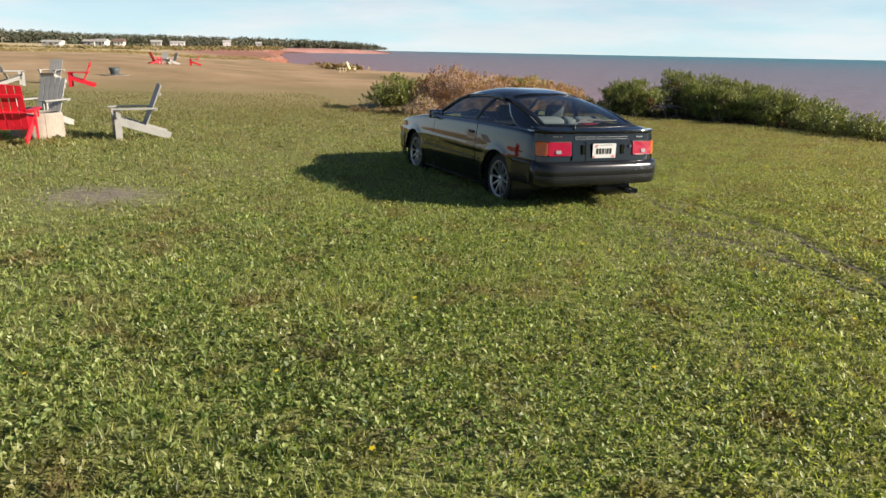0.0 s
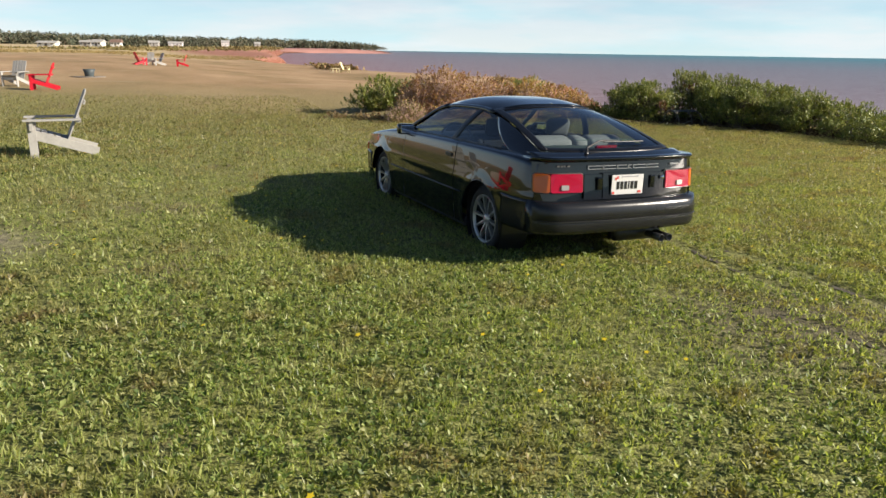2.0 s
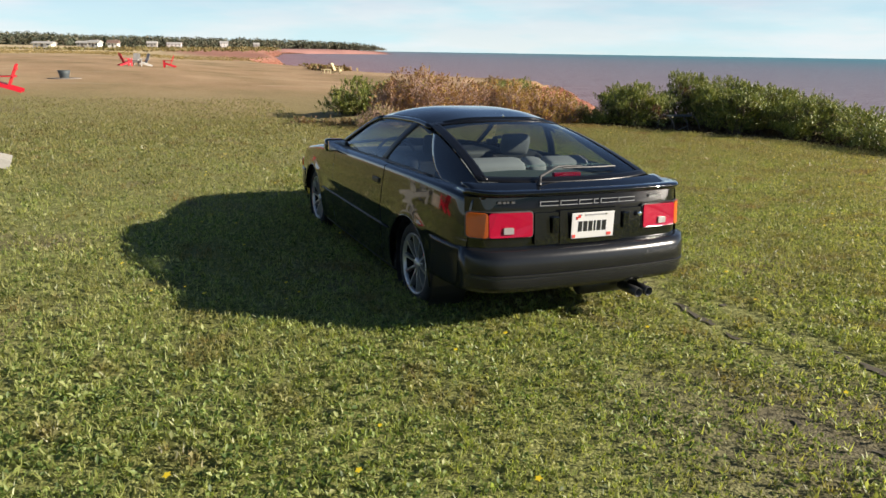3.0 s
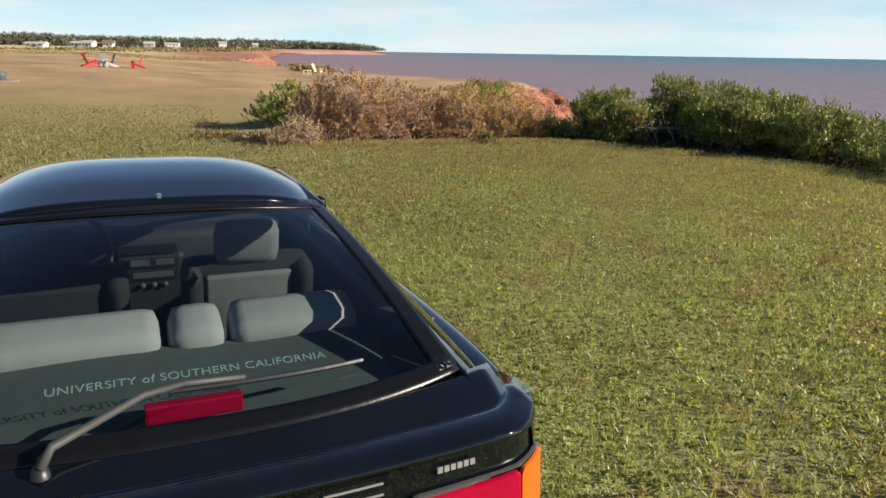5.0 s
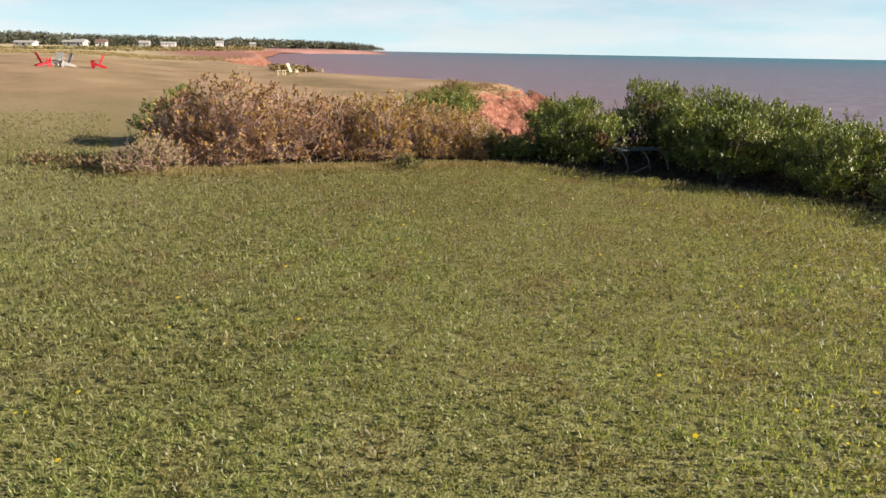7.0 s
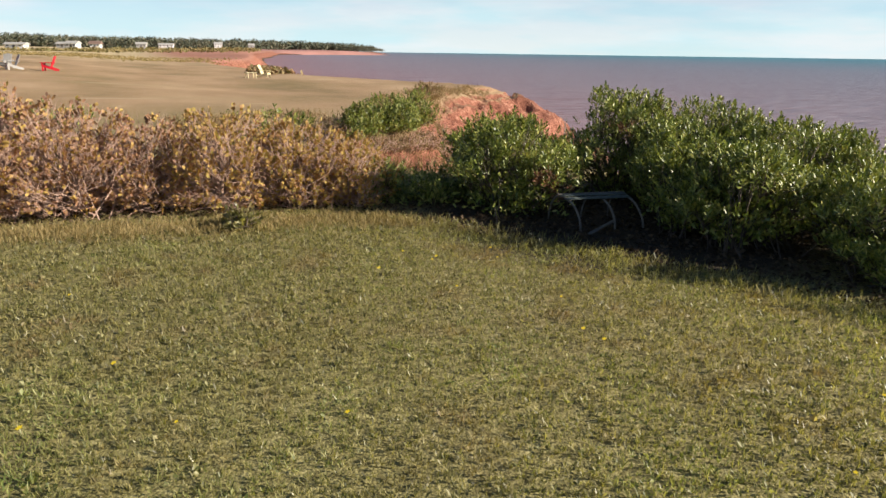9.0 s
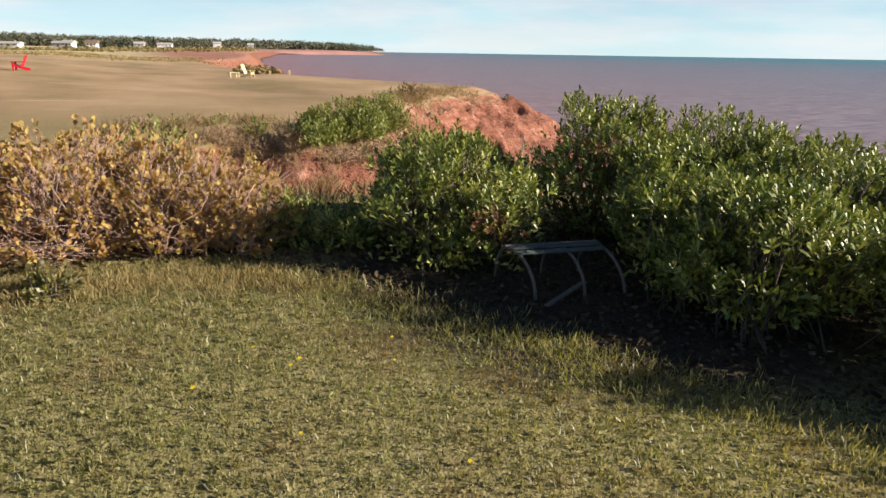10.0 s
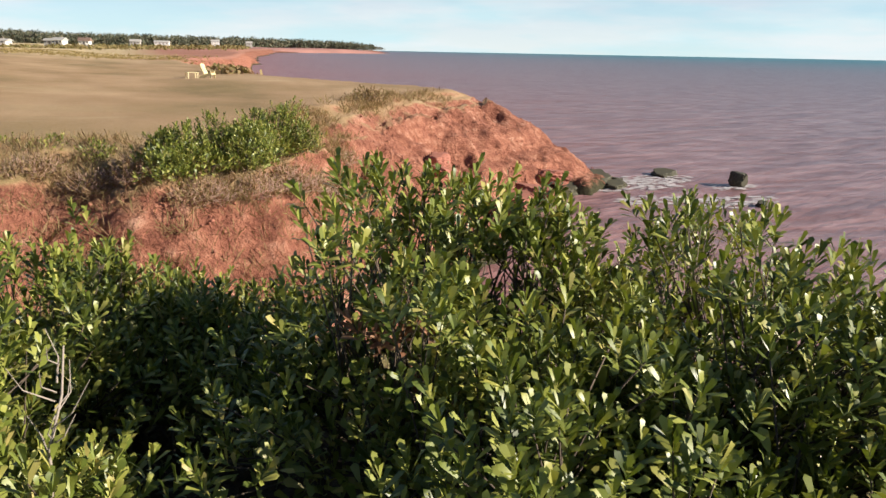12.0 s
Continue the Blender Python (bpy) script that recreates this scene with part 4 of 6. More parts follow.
    part("hatch_lid", thicken(grid_mesh(lid, us, lin(-0.80, -0.50, 10)), 0.02), P, car, "", True)
    # glass
    part("windscreen", grid_mesh(windscreen, us, lin(0, 1, 14)), M["glass"], car, "tinted windscreen", True)
    rear = part("rear_window", grid_mesh(lambda u, t: hatch(u, t), us, lin(0.02, 0.985, 22)), M["glass"], car, "tinted curved rear window", True)
    def up(p, d=0.006):
        return (p[0], p[1] - d * 0.3, p[2] + d)
    for sg in (-1, 1):
        part("window_frame", thicken(grid_mesh(lambda u, t: up(hatch(u, t, 0.0), 0.004), [sg * k for k in lin(0.905, 1.005, 6)], lin(0.0, 1.0, 20)), 0.006), M["gasket"], car, "", True)
    part("window_frame", thicken(grid_mesh(lambda u, t: up(hatch(u, t), 0.004), us, lin(-0.01, 0.085, 5)), 0.006), M["gasket"], car, "", True)
    part("window_frame", thicken(grid_mesh(lambda u, t: up(hatch(u, t), 0.004), us, lin(0.965, 1.02, 4)), 0.006), M["gasket"], car, "", True)
    # rear spoiler lip across the lid
    sec = [(-0.10, 0.905), (-0.02, 0.922), (0.066, 0.926), (0.084, 0.914), (0.040, 0.886), (-0.04, 0.872), (-0.10, 0.868)]
    part("rear_spoiler", rounded_bar(sec, lin(-0.765, 0.765, 41), lambda x: rear_y(x) + 0.056 + 0.05 * max(0, (abs(x) - 0.62) / 0.125) ** 2), P, car, "black lip spoiler", True)
    # tail panel, lamps, number plate
    part("tail_panel", rear_strip(-0.775, 0.775, 0.53, 0.885, -0.012, 44, 8), P, car, "", True)
    part("tail_garnish", rear_strip(-0.385, 0.385, 0.605, 0.79, 0.0, 24, 6, thick=0.008), M["paint"], car, "glossy black panel between the lamps")
    part("plate_recess", rear_strip(-0.22, 0.22, 0.60, 0.80, 0.012, 12, 6, thick=0.003), M["paint"], car)
    for sg in (-1, 1):
        lo, hi = (0.402, 0.775)
        def lens(x0, x1, z0, z1, back, mat, nm, parent, label):
            a, b = sg * x0, sg * x1
            return part(nm, lens_patch(min(a, b), max(a, b), z0, z1, back, 0.022 if nm == "tail_lamp" else 0.016 if nm != "reversing_lens" else 0.006), M[mat], parent, label)
        lamp = lens(lo - 0.010, 0.778, 0.650, 0.806, -0.004, "rim_grey", "tail_lamp", car, "tail lamp with a thin bright rim")
        lens(lo, 0.675, 0.657, 0.799, 0.006, "red_lens", "red_lens", lamp, "red lens")
        lens(0.677, 0.776, 0.657, 0.799, 0.006, "amber_lens", "amber_lens", lamp, "amber lens")
        lens(0.525, 0.588, 0.678, 0.716, 0.012, "clear_lens", "reversing_lens", lamp, "clear reversing lens")
    plate = part("number_plate", box(bmesh.new(), 0, rear_y(0) - 0.022, 0.708, 0.305, 0.004, 0.155, 0.003), M["plate"], car, "white number plate")
    py = rear_y(0) - 0.0255
    bars = [(-0.092, 0.026), (-0.055, 0.026), (-0.018, 0.026), (0.012, 0.010), (0.042, 0.026), (0.080, 0.028)]
    for x, w in bars:
        part("plate_bar", box(bmesh.new(), x, py, 0.703, w, 0.003, 0.062, 0.001), M["ink"], plate)
    part("plate_print", box(bmesh.new(), 0.02, py, 0.771, 0.16, 0.003, 0.008), M["velour"], plate)
    for x, z, w in ((-0.135, 0.645, 0.022), (0.118, 0.648, 0.030), (-0.10, 0.765, 0.016), (-0.118, 0.755, 0.012)):
        part("plate_print", box(bmesh.new(), x, py, z, w, 0.003, 0.018), M["plate_red"], plate)
    for x in (-0.09, 0.09):
        part("plate_screw", lathe(bmesh.new(), [(0, 0.004), (0.005, 0.003), (0.005, 0)], 8, pose(x, py, 0.773, 0, 0, -90)), M["chrome"], plate)
    # outlined lettering on the lid's edge, drawn as plain bars
    yb = lambda x: rear_y(x) - 0.004
    for x, w in ((-0.285, 0.125), (-0.150, 0.120), (-0.030, 0.095), (0.045, 0.034), (0.140, 0.125), (0.275, 0.125)):
        part("badge_bar", rear_strip(x - w / 2, x + w / 2, 0.828, 0.832, 0.0, 6, 2, thick=0.003), M["badge"], car, "thin silver badge outline")
        part("badge_bar", rear_strip(x - w / 2, x + w / 2, 0.852, 0.856, 0.0, 6, 2, thick=0.003), M["badge"], car, "thin silver badge outline")
        part("badge_bar", rear_strip(x - w / 2, x - w / 2 + 0.004, 0.828, 0.856, 0.001, 2, 4, thick=0.003), M["badge"], car, "thin silver badge outline")
    for x in (-0.605, -0.575, -0.548, -0.520):
        part("badge_bar", rear_strip(x - 0.011, x + 0.011 if x != -0.548 else x + 0.002, 0.850, 0.862, 0.0, 2, 2, thick=0.003), M["rim_grey"], car, "small grey badge")
    for k in range(6):
        part("badge_bar", rear_strip(0.462 + 0.016 * k, 0.474 + 0.016 * k, 0.843, 0.856, 0.0, 2, 2, thick=0.003), M["badge"], car, "small silver badge")
    part("lid_lock", lathe(bmesh.new(), [(0, 0.006), (0.014, 0.005), (0.016, 0)], 16, pose(0.362, rear_y(0.362) - 0.012, 0.75, 0, 0, -90)), M["chrome"], car, "round chrome lock", True)
    for sg in (-1, 1):
        part("plate_lamp", box(bmesh.new(), sg * 0.255, rear_y(0.255) - 0.010, 0.72, 0.045, 0.014, 0.10, 0.006), M["paint"], car)
    # bumpers
    sec = [(0.0, 0.592), (0.035, 0.588), (0.052, 0.545), (0.060, 0.50), (0.058, 0.455), (0.052, 0.448), (0.056, 0.440), (0.052, 0.38), (0.03, 0.345), (-0.06, 0.335), (-0.14, 0.36), (-0.14, 0.592)]
    xs = lin(-0.80, 0.80, 49)
    part("rear_bumper", rounded_bar(sec, xs, lambda x: rear_wrap(x) + 0.10 * max(0, (abs(x) - 0.62) / 0.18) ** 2), M["bumper"], car, "dark grey wraparound bumper", True)
    for sg in (-1, 1):
        part("bumper_wrap", thicken(grid_mesh(lambda y, z: (sg * (side_x(y, z) + 0.006), y, z), lin(-0.742, -0.36, 12), lin(0.34, 0.590, 10), lambda y, z: math.hypot(y, z - HUB_Z) > ARCH + 0.01), 0.012), M["bumper"], car, "", True)
        part("front_bumper_wrap", thicken(grid_mesh(lambda y, z: (sg * (side_x(y, z) + 0.006), y, z), lin(2.90, 3.38, 12), lin(0.30, 0.53, 8)), 0.012), M["bumper"], car, "", True)
    part("bumper_groove", rounded_bar([(0.060, 0.452), (0.064, 0.449), (0.064, 0.441), (0.060, 0.438)], lin(-0.78, 0.78, 41), lambda x: rear_wrap(x) + 0.10 * max(0, (abs(x) - 0.62) / 0.18) ** 2), M["ink"], car)
    fs = [(0.0, 0.53), (-0.05, 0.52), (-0.07, 0.44), (-0.05, 0.32), (0.0, 0.27), (0.12, 0.27), (0.12, 0.53)]
    part("front_bumper", rounded_bar(fs, lin(-0.72, 0.72, 33), lambda x: 3.43 - 0.10 * (abs(x) / 0.72) ** 2.5), M["bumper"], car, "", True)
    part("nose_panel", box(bmesh.new(), 0, 3.36, 0.60, 1.32, 0.10, 0.15, 0.035), P, car, "", True)
    for sg in (-1, 1):
        part("headlamp_cover", box(bmesh.new(), sg * 0.50, 3.30, 0.685, 0.34, 0.20, 0.03, 0.012), P, car, "", True)
    # underside, exhaust
    part("underbody", box(bmesh.new(), 0, 1.45, 0.245, 1.10, 3.5, 0.10, 0.03), M["rubber"], car)
    part("rear_valance", box(bmesh.new(), 0, -0.66, 0.34, 1.30, 0.14, 0.08, 0.03), M["rubber"], car)
    ex = part("silencer", lathe(bmesh.new(), [(0, -0.22), (0.07, -0.21), (0.075, 0.21), (0, 0.22)], 18, pose(0.30, -0.66, 0.26)), M["trim"], car, "", True)
    for x in (0.345, 0.425):
        part("tail_pipe", lathe(bmesh.new(), [(0.027, 0.0), (0.030, 0.0), (0.030, 0.18), (0.026, 0.18), (0.026, 0.02), (0, 0.02)], 18, pose(x, -0.77, 0.262, 0, 0, -90)), M["trim"], car, "dark twin tail pipe", True)
    # rear wiper, washer jet, high stop lamp, sticker
    wip = part("wiper_arm", tube(bmesh.new(), [up(hatch(-0.44, 1.045), 0.022), up(hatch(-0.41, 1.01), 0.035), up(hatch(-0.15, 0.915), 0.035), up(hatch(-0.02, 0.895), 0.030), up(hatch(0.18, 0.897), 0.026)], 0.0105, 8, 0.5), M["wiper"], car, "grey rear wiper arm", True)
    part("wiper_blade", tube(bmesh.new(), [up(hatch(u, 0.902 + 0.012 * u), 0.020) for u in lin(-0.06, 0.62, 10)], 0.006, 6), M["trim"], wip)
    part("wiper_pivot", lathe(bmesh.new(), [(0, 0.022), (0.014, 0.02), (0.018, 0)], 14, Matrix.Translation(up(hatch(-0.44, 1.045), 0.004)) @ Matrix.Rotation(radians(-90), 4, "Y")), M["trim"], wip, "", True)
    part("washer_jet", box(bmesh.new(), 0, 0.295, 1.262, 0.014, 0.03, 0.014, 0.004), M["chrome"], car)
    part("high_stop_lamp", box(bmesh.new(), 0.005, -0.562, 0.957, 0.20, 0.03, 0.042, 0.006), M["red_lens"], car, "red high stop lamp inside the glass")
    # cabin
    tub = box(bmesh.new(), 0, 0.85, 0.34, 1.36, 2.6, 0.06, 0.01)
    part("cabin_floor", tub, M["dash"], car)
    for sg in (-1, 1):
        part("door_lining", box(bmesh.new(), sg * 0.705, 0.85, 0.62, 0.05, 2.5, 0.50, 0.02), M["dash"], car)
    part("rear_bulkhead", box(bmesh.new(), 0, -0.72, 0.68, 1.44, 0.04, 0.36, 0.01), M["dash"], car)
    part("dashboard", box(bmesh.new(), 0, 1.86, 0.74, 1.36, 0.44, 0.22, 0.05), M["dash"], car, "", True)
    part("centre_console", box(bmesh.new(), 0, 1.58, 0.60, 0.30, 0.20, 0.36, 0.03), M["trim"], car)
    for k, z in enumerate((0.80, 0.73, 0.67)):
        part("vent_panel", box(bmesh.new(), 0, 1.635 - 0.16, z, 0.22, 0.012, 0.045, 0.004), M["bumper"], car)
    for x, z, w, h in ((-0.055, 0.735, 0.085, 0.030), (0.055, 0.735, 0.085, 0.030), (0.0, 0.675, 0.18, 0.028)):
        part("radio_panel", box(bmesh.new(), x, 1.468, z, w, 0.006, h, 0.003), M["wiper"], car, "pale grey dashboard panel")
    for x in (-0.05, 0.0, 0.05):
        part("heater_knob", lathe(bmesh.new(), [(0, 0.014), (0.012, 0.012), (0.014, 0)], 12, pose(x, 1.466, 0.625, 0, 0, -90)), M["wiper"], car, "", True)
    wheel = []
    for k in range(25):
        a = 2 * math.pi * k / 24
        wheel.append((-0.36 + 0.185 * math.cos(a), 1.50 + 0.06 * math.sin(a), 0.80 + 0.175 * math.sin(a)))
    part("steering_wheel", tube(bmesh.new(), wheel, 0.014, 8), M["dash"], car, "", True)
    build_seat("front_seat", car, -0.36, 0.78, 0.37, 0.50, M["dark_velour"])
    build_seat("front_seat", car, 0.31, 0.78, 0.37, 0.48, M["mid_velour"])
    # rear bench with a split back, cushion tops in grey
    bench = part("rear_bench", box(bmesh.new(), 0, 0.22, 0.50, 1.24, 0.46, 0.18, 0.05), M["dark_velour"], car, "", True)
    for x, w in ((-0.30, 0.535), (0.055, 0.152), (0.325, 0.37)):
        part("bench_back", box(bmesh.new(), x, -0.02, 0.755, w - 0.006, 0.17, 0.50, 0.045, Matrix.Rotation(radians(16), 4, "X")), M["velour"], bench, "grey velour backrest", True)
    part("cargo_cover", grid_mesh(lambda x, y: (x, y, 0.900 + 0.006 * math.sin(9 * x) * math.sin(7 * y) + 0.07 * (y + 0.6)), lin(-0.63, 0.63, 16), lin(-0.66, -0.13, 10)), M["cargo"], car, "grey-green cargo cover", True)
    for sg in (-1, 1):
        part("parcel_speaker", box(bmesh.new(), sg * 0.585, -0.25, 0.90, 0.16, 0.50, 0.06, 0.02), M["dark_velour"], car, "", True)
    part("headliner", thicken(grid_mesh(lambda u, y: (roof_pt(u, y)[0] * 0.97, roof_pt(u, y)[1], roof_pt(u, y)[2] - 0.035), us, lin(0.25, 1.38, 10)), 0.01), M["dark_velour"], car, "", True)
    # the lettered strip along the foot of the rear window
    cu = bpy.data.curves.new("sticker", "FONT")
    cu.body = "UNIVERSITY of SOUTHERN CALIFORNIA"
    cu.size = 0.031
    cu.align_x = "CENTER"
    cu.space_character = 1.05
    cu.extrude = 0.0006
    st = new("window_sticker", cu)
    a, b2, c = Vector(hatch(0, 0.80)), Vector(hatch(0, 0.72)), None
    d = (b2 - a).normalized()
    n = Vector((1, 0, 0)).cross(d).normalized()
    st.parent = car
    st.matrix_local = Matrix.Translation(Vector(hatch(0.02, 0.852)) + n * 0.006) @ Matrix((Vector((1, 0, 0)), d, n)).transposed().to_4x4()
    st.data.materials.append(M["sticker"])
    st["label"] = "pale green lettered window sticker"


build_car()

# ---- garden chairs, fire pits, the trap ----
def build_chair(wood, label, group):
    """A slatted garden armchair that faces -y, its front feet at y = 0."""
    c = empty("adirondack_chair", pose(0, 0, 0), label, "garden chair", group)
    tilt = radians(16)
    for sg in (-1, 1):
        part("side_rail", board((sg * 0.26, -0.02, 0.345), (sg * 0.26, 0.86, 0.055), 0.13, 0.028, up=(sg, 0, 0)), wood, c)
        part("front_leg", board((sg * 0.30, 0.0, 0.0), (sg * 0.30, 0.0, 0.54), 0.11, 0.028, up=(sg, 0, 0)), wood, c)
        part("arm_rest", board((sg * 0.335, -0.10, 0.552), (sg * 0.335, 0.66, 0.552), 0.125, 0.026), wood, c)
        part("arm_bracket", board((sg * 0.345, -0.0, 0.40), (sg * 0.345, 0.0, 0.54), 0.05, 0.025, up=(sg, 0, 0)), wood, c)
    for k in range(6):
        y = -0.02 + 0.088 * k
        z = 0.415 - 0.315 * (y + 0.02) / 0.9
        part("seat_slat", board((-0.275, y, z), (0.275, y, z), 0.078, 0.020, up=(0, 0.33, 1)), wood, c)
    for k in range(5):
        x = (k - 2) * 0.108
        top = 0.98 - 0.012 * abs(k - 2)
        y0, z0 = 0.46, 0.235
        y1, z1 = y0 + (top - z0) * math.tan(radians(23)), top
        part("back_slat", board((x, y0, z0), (x * 1.03, y1, z1), 0.096, 0.020, up=(0, -1, 0.42)), wood, c)
    part("back_rail", board((-0.37, 0.625, 0.525), (0.37, 0.625, 0.525), 0.07, 0.028), wood, c)
    part("back_rail", board((-0.26, 0.735, 0.79), (0.26, 0.735, 0.79), 0.06, 0.024, up=(0, -1, 0.42)), wood, c)
    part("front_apron", board((-0.275, -0.035, 0.30), (0.275, -0.035, 0.30), 0.10, 0.022, up=(0, 1, 0)), wood, c)
    return c


def chair_pose(x, y, face, s=1.0):
    """face: the heading it looks towards, in degrees from +x."""
    return pose(x, y, lawn_z(x, y), 0, 0, face + 90)


grey = build_chair(M["grey_wood"], "weathered pale grey slatted garden chair on the grass", "grey garden chairs")
grey.matrix_world = chair_pose(-4.80, 6.95, 184)
for x, y, a in ((-6.30, 8.95, 238), (-7.3, 27.3, 242), (-8.05, 25.3, 15), (-0.6, 57.5, 200), (-0.95, 58.8, 250)):
    copy_thing(grey, chair_pose(x, y, a))
red = build_chair(M["red_wood"], "bright red slatted garden chair on the grass", "red garden chairs")
red.matrix_world = chair_pose(-6.36, 7.02, 86)
for x, y, a in ((-6.35, 25.1, 176), (-1.3, 57.0, 20), (1.3, 59.5, 170)):
    copy_thing(red, chair_pose(x, y, a))
cream = build_chair(M["cream_wood"], "pale yellow slatted garden chair near the cliff", "yellow garden chairs")
cream.matrix_world = chair_pose(16.6, 61.5, -35)


def build_low_table():
    """A slatted side table."""
    x, y = 15.2, 61.2
    e = empty("low_table", pose(x, y, lawn_z(x, y), 0, 0, 12), "low pale yellow slatted table beside a garden chair", "table")
    for k in range(5):
        part("slat", board((-0.40, (k - 2) * 0.13, 0.40), (0.40, (k - 2) * 0.13, 0.40), 0.115, 0.025), M["cream_wood"], e)
    for sx in (-1, 1):
        part("rail", board((sx * 0.32, -0.30, 0.365), (sx * 0.32, 0.30, 0.365), 0.05, 0.04), M["cream_wood"], e)
        for sy in (-1, 1):
            part("leg", board((sx * 0.32, sy * 0.26, 0.0), (sx * 0.32, sy * 0.26, 0.35), 0.07, 0.05, up=(sx, 0, 0)), M["cream_wood"], e)


build_low_table()


def build_stone_pit():
    """A round hearth of cast quarter rings set on edge."""
    x, y = -6.10, 7.55
    e = empty("fire_pit", pose(x, y, lawn_z(x, y) - 0.02), "round fire pit of pale weathered concrete", "fire pit")
    r0, r1, h = 0.33, 0.42, 0.46
    for k in range(4):
        prof = [(r0, 0.0), (r1 + 0.01, 0.0), (r1 + 0.012, 0.05), (r1, h - 0.03), (r1 - 0.025, h), (r0 + 0.025, h), (r0, h - 0.03)]
        bm = bmesh.new()
        rings = [[bm.verts.new((r * math.cos(a), r * math.sin(a), z)) for r, z in prof] for a in lin(k * math.pi / 2 + 0.006 + 0.4, (k + 1) * math.pi / 2 - 0.006 + 0.4, 11)]
        m = len(prof)
        for p, q in zip(rings, rings[1:]):
            for j in range(m):
                bm.faces.new((p[j], p[(j + 1) % m], q[(j + 1) % m], q[j]))
        bm.faces.new(rings[0])
        bm.faces.new(rings[-1][::-1])
        part("ring_segment", bm, M["stone"], e)
    part("ash_bed", lathe(bmesh.new(), [(0.33, 0.0), (0.33, 0.20), (0.0, 0.22)], 20, Matrix.Rotation(radians(-90), 4, "Y")), M["ink"], e, "black ash and embers")


def build_bowl():
    e = empty("fire_bowl", pose(-4.75, 36.0, lawn_z(-4.75, 36)), "blue-grey iron fire bowl on a low ring", "fire pit")
    part("bowl", lathe(bmesh.new(), [(0.20, 0.0), (0.23, 0.2), (0.29, 0.40), (0.27, 0.40), (0.20, 0.15), (0, 0.12)], 24, Matrix.Rotation(radians(-90), 4, "Y")), M["iron"], e, "", True)
    part("ring", lathe(bmesh.new(), [(0.75, 0.0), (0.75, 0.03), (0.4, 0.04), (0.4, 0.0)], 28, Matrix.Rotation(radians(-90), 4, "Y")), M["pole"], e)


def build_trap():
    """A wooden lobster trap: bent bows and laths."""
    e = empty("lobster_trap", pose(9.95, 9.44, -0.075, 0, 0, -9), "old half-round wooden lobster trap under the shrubs", "lobster trap")
    for x, lean in ((-0.35, 0.0), (0.03, 0.0), (0.35, -0.02)):
        pts = [(x + lean * math.sin(a) + 0.10 * max(0.0, math.cos(a)), -0.29 * math.cos(a), -0.02 + 0.31 * math.sin(a)) for a in lin(0.02, math.pi - 0.02, 17)]
        part("bow", tube(bmesh.new(), pts, 0.013, 8, 0.8), M["lath"], e, "bent grey wooden bow", True)
    for k, (a, x0, x1, dz) in enumerate(((68, -0.33, 0.36, 0.0), (81, -0.36, 0.36, 0.003), (94, -0.38, 0.36, 0.0), (118, -0.33, 0.30, 0.004))):
        r = radians(a)
        y, z = -0.29 * math.cos(r), -0.005 + 0.31 * math.sin(r)
        part("lath", board((x0, y, z + dz), (x1, y, z - dz), 0.042, 0.012, up=(0, -math.cos(r), math.sin(r))), M["lath_green"] if k in (0, 1) else M["lath"], e)
    part("fallen_lath", board((-0.22, -0.42, -0.012), (0.22, -0.10, 0.03), 0.04, 0.014), M["lath"], e)


build_stone_pit()
build_bowl()
build_trap()

# ---- plants ----
rng = np.random.default_rng(11)
HEX = [(0, 1, 5), (1, 2, 4, 5), (2, 3, 4)]


def unit(v):
    return v / np.maximum(np.linalg.norm(v, axis=-1, keepdims=True), 1e-9)


def leaf_verts(base, axis, length, width, cup=0.25):
    """Pointed leaves of six corners: base, two left, tip, two right; edges raised by cup."""
    n = len(base)
    axis = unit(axis)
    side = unit(np.cross(axis, unit(rng.normal(size=(n, 3)))))
    nrm = np.cross(side, axis)
    L, W = length[:, None], width[:, None]
    droop = -0.12 * L * nrm
    v = np.empty((n, 6, 3))
    v[:, 0] = base
    v[:, 1] = base + 0.38 * L * axis + 0.42 * W * side + cup * W * nrm * 0.5
    v[:, 2] = base + 0.74 * L * axis + 0.46 * W * side + cup * W * nrm * 0.5 + droop * 0.4
    v[:, 3] = base + L * axis + droop
    v[:, 4] = base + 0.74 * L * axis - 0.46 * W * side + cup * W * nrm * 0.5 + droop * 0.4
    v[:, 5] = base + 0.38 * L * axis - 0.42 * W * side + cup * W * nrm * 0.5
    return v


def stick_verts(a, b, r0, r1):
    """Three-sided tapering sticks from a to b."""
    d = unit(b - a)
    s = unit(np.cross(d, unit(rng.normal(size=a.shape))))
    t = np.cross(d, s)
    v = np.empty((len(a), 6, 3))
    for k in range(3):
        c, n = math.cos(2.094 * k), math.sin(2.094 * k)
        o = c * s + n * t
        v[:, k] = a + r0[:, None] * o
        v[:, 3 + k] = b + r1[:, None] * o
    return v


STICK = [(0, 1, 4, 3), (1, 2, 5, 4), (2, 0, 3, 5), (3, 4, 5)]


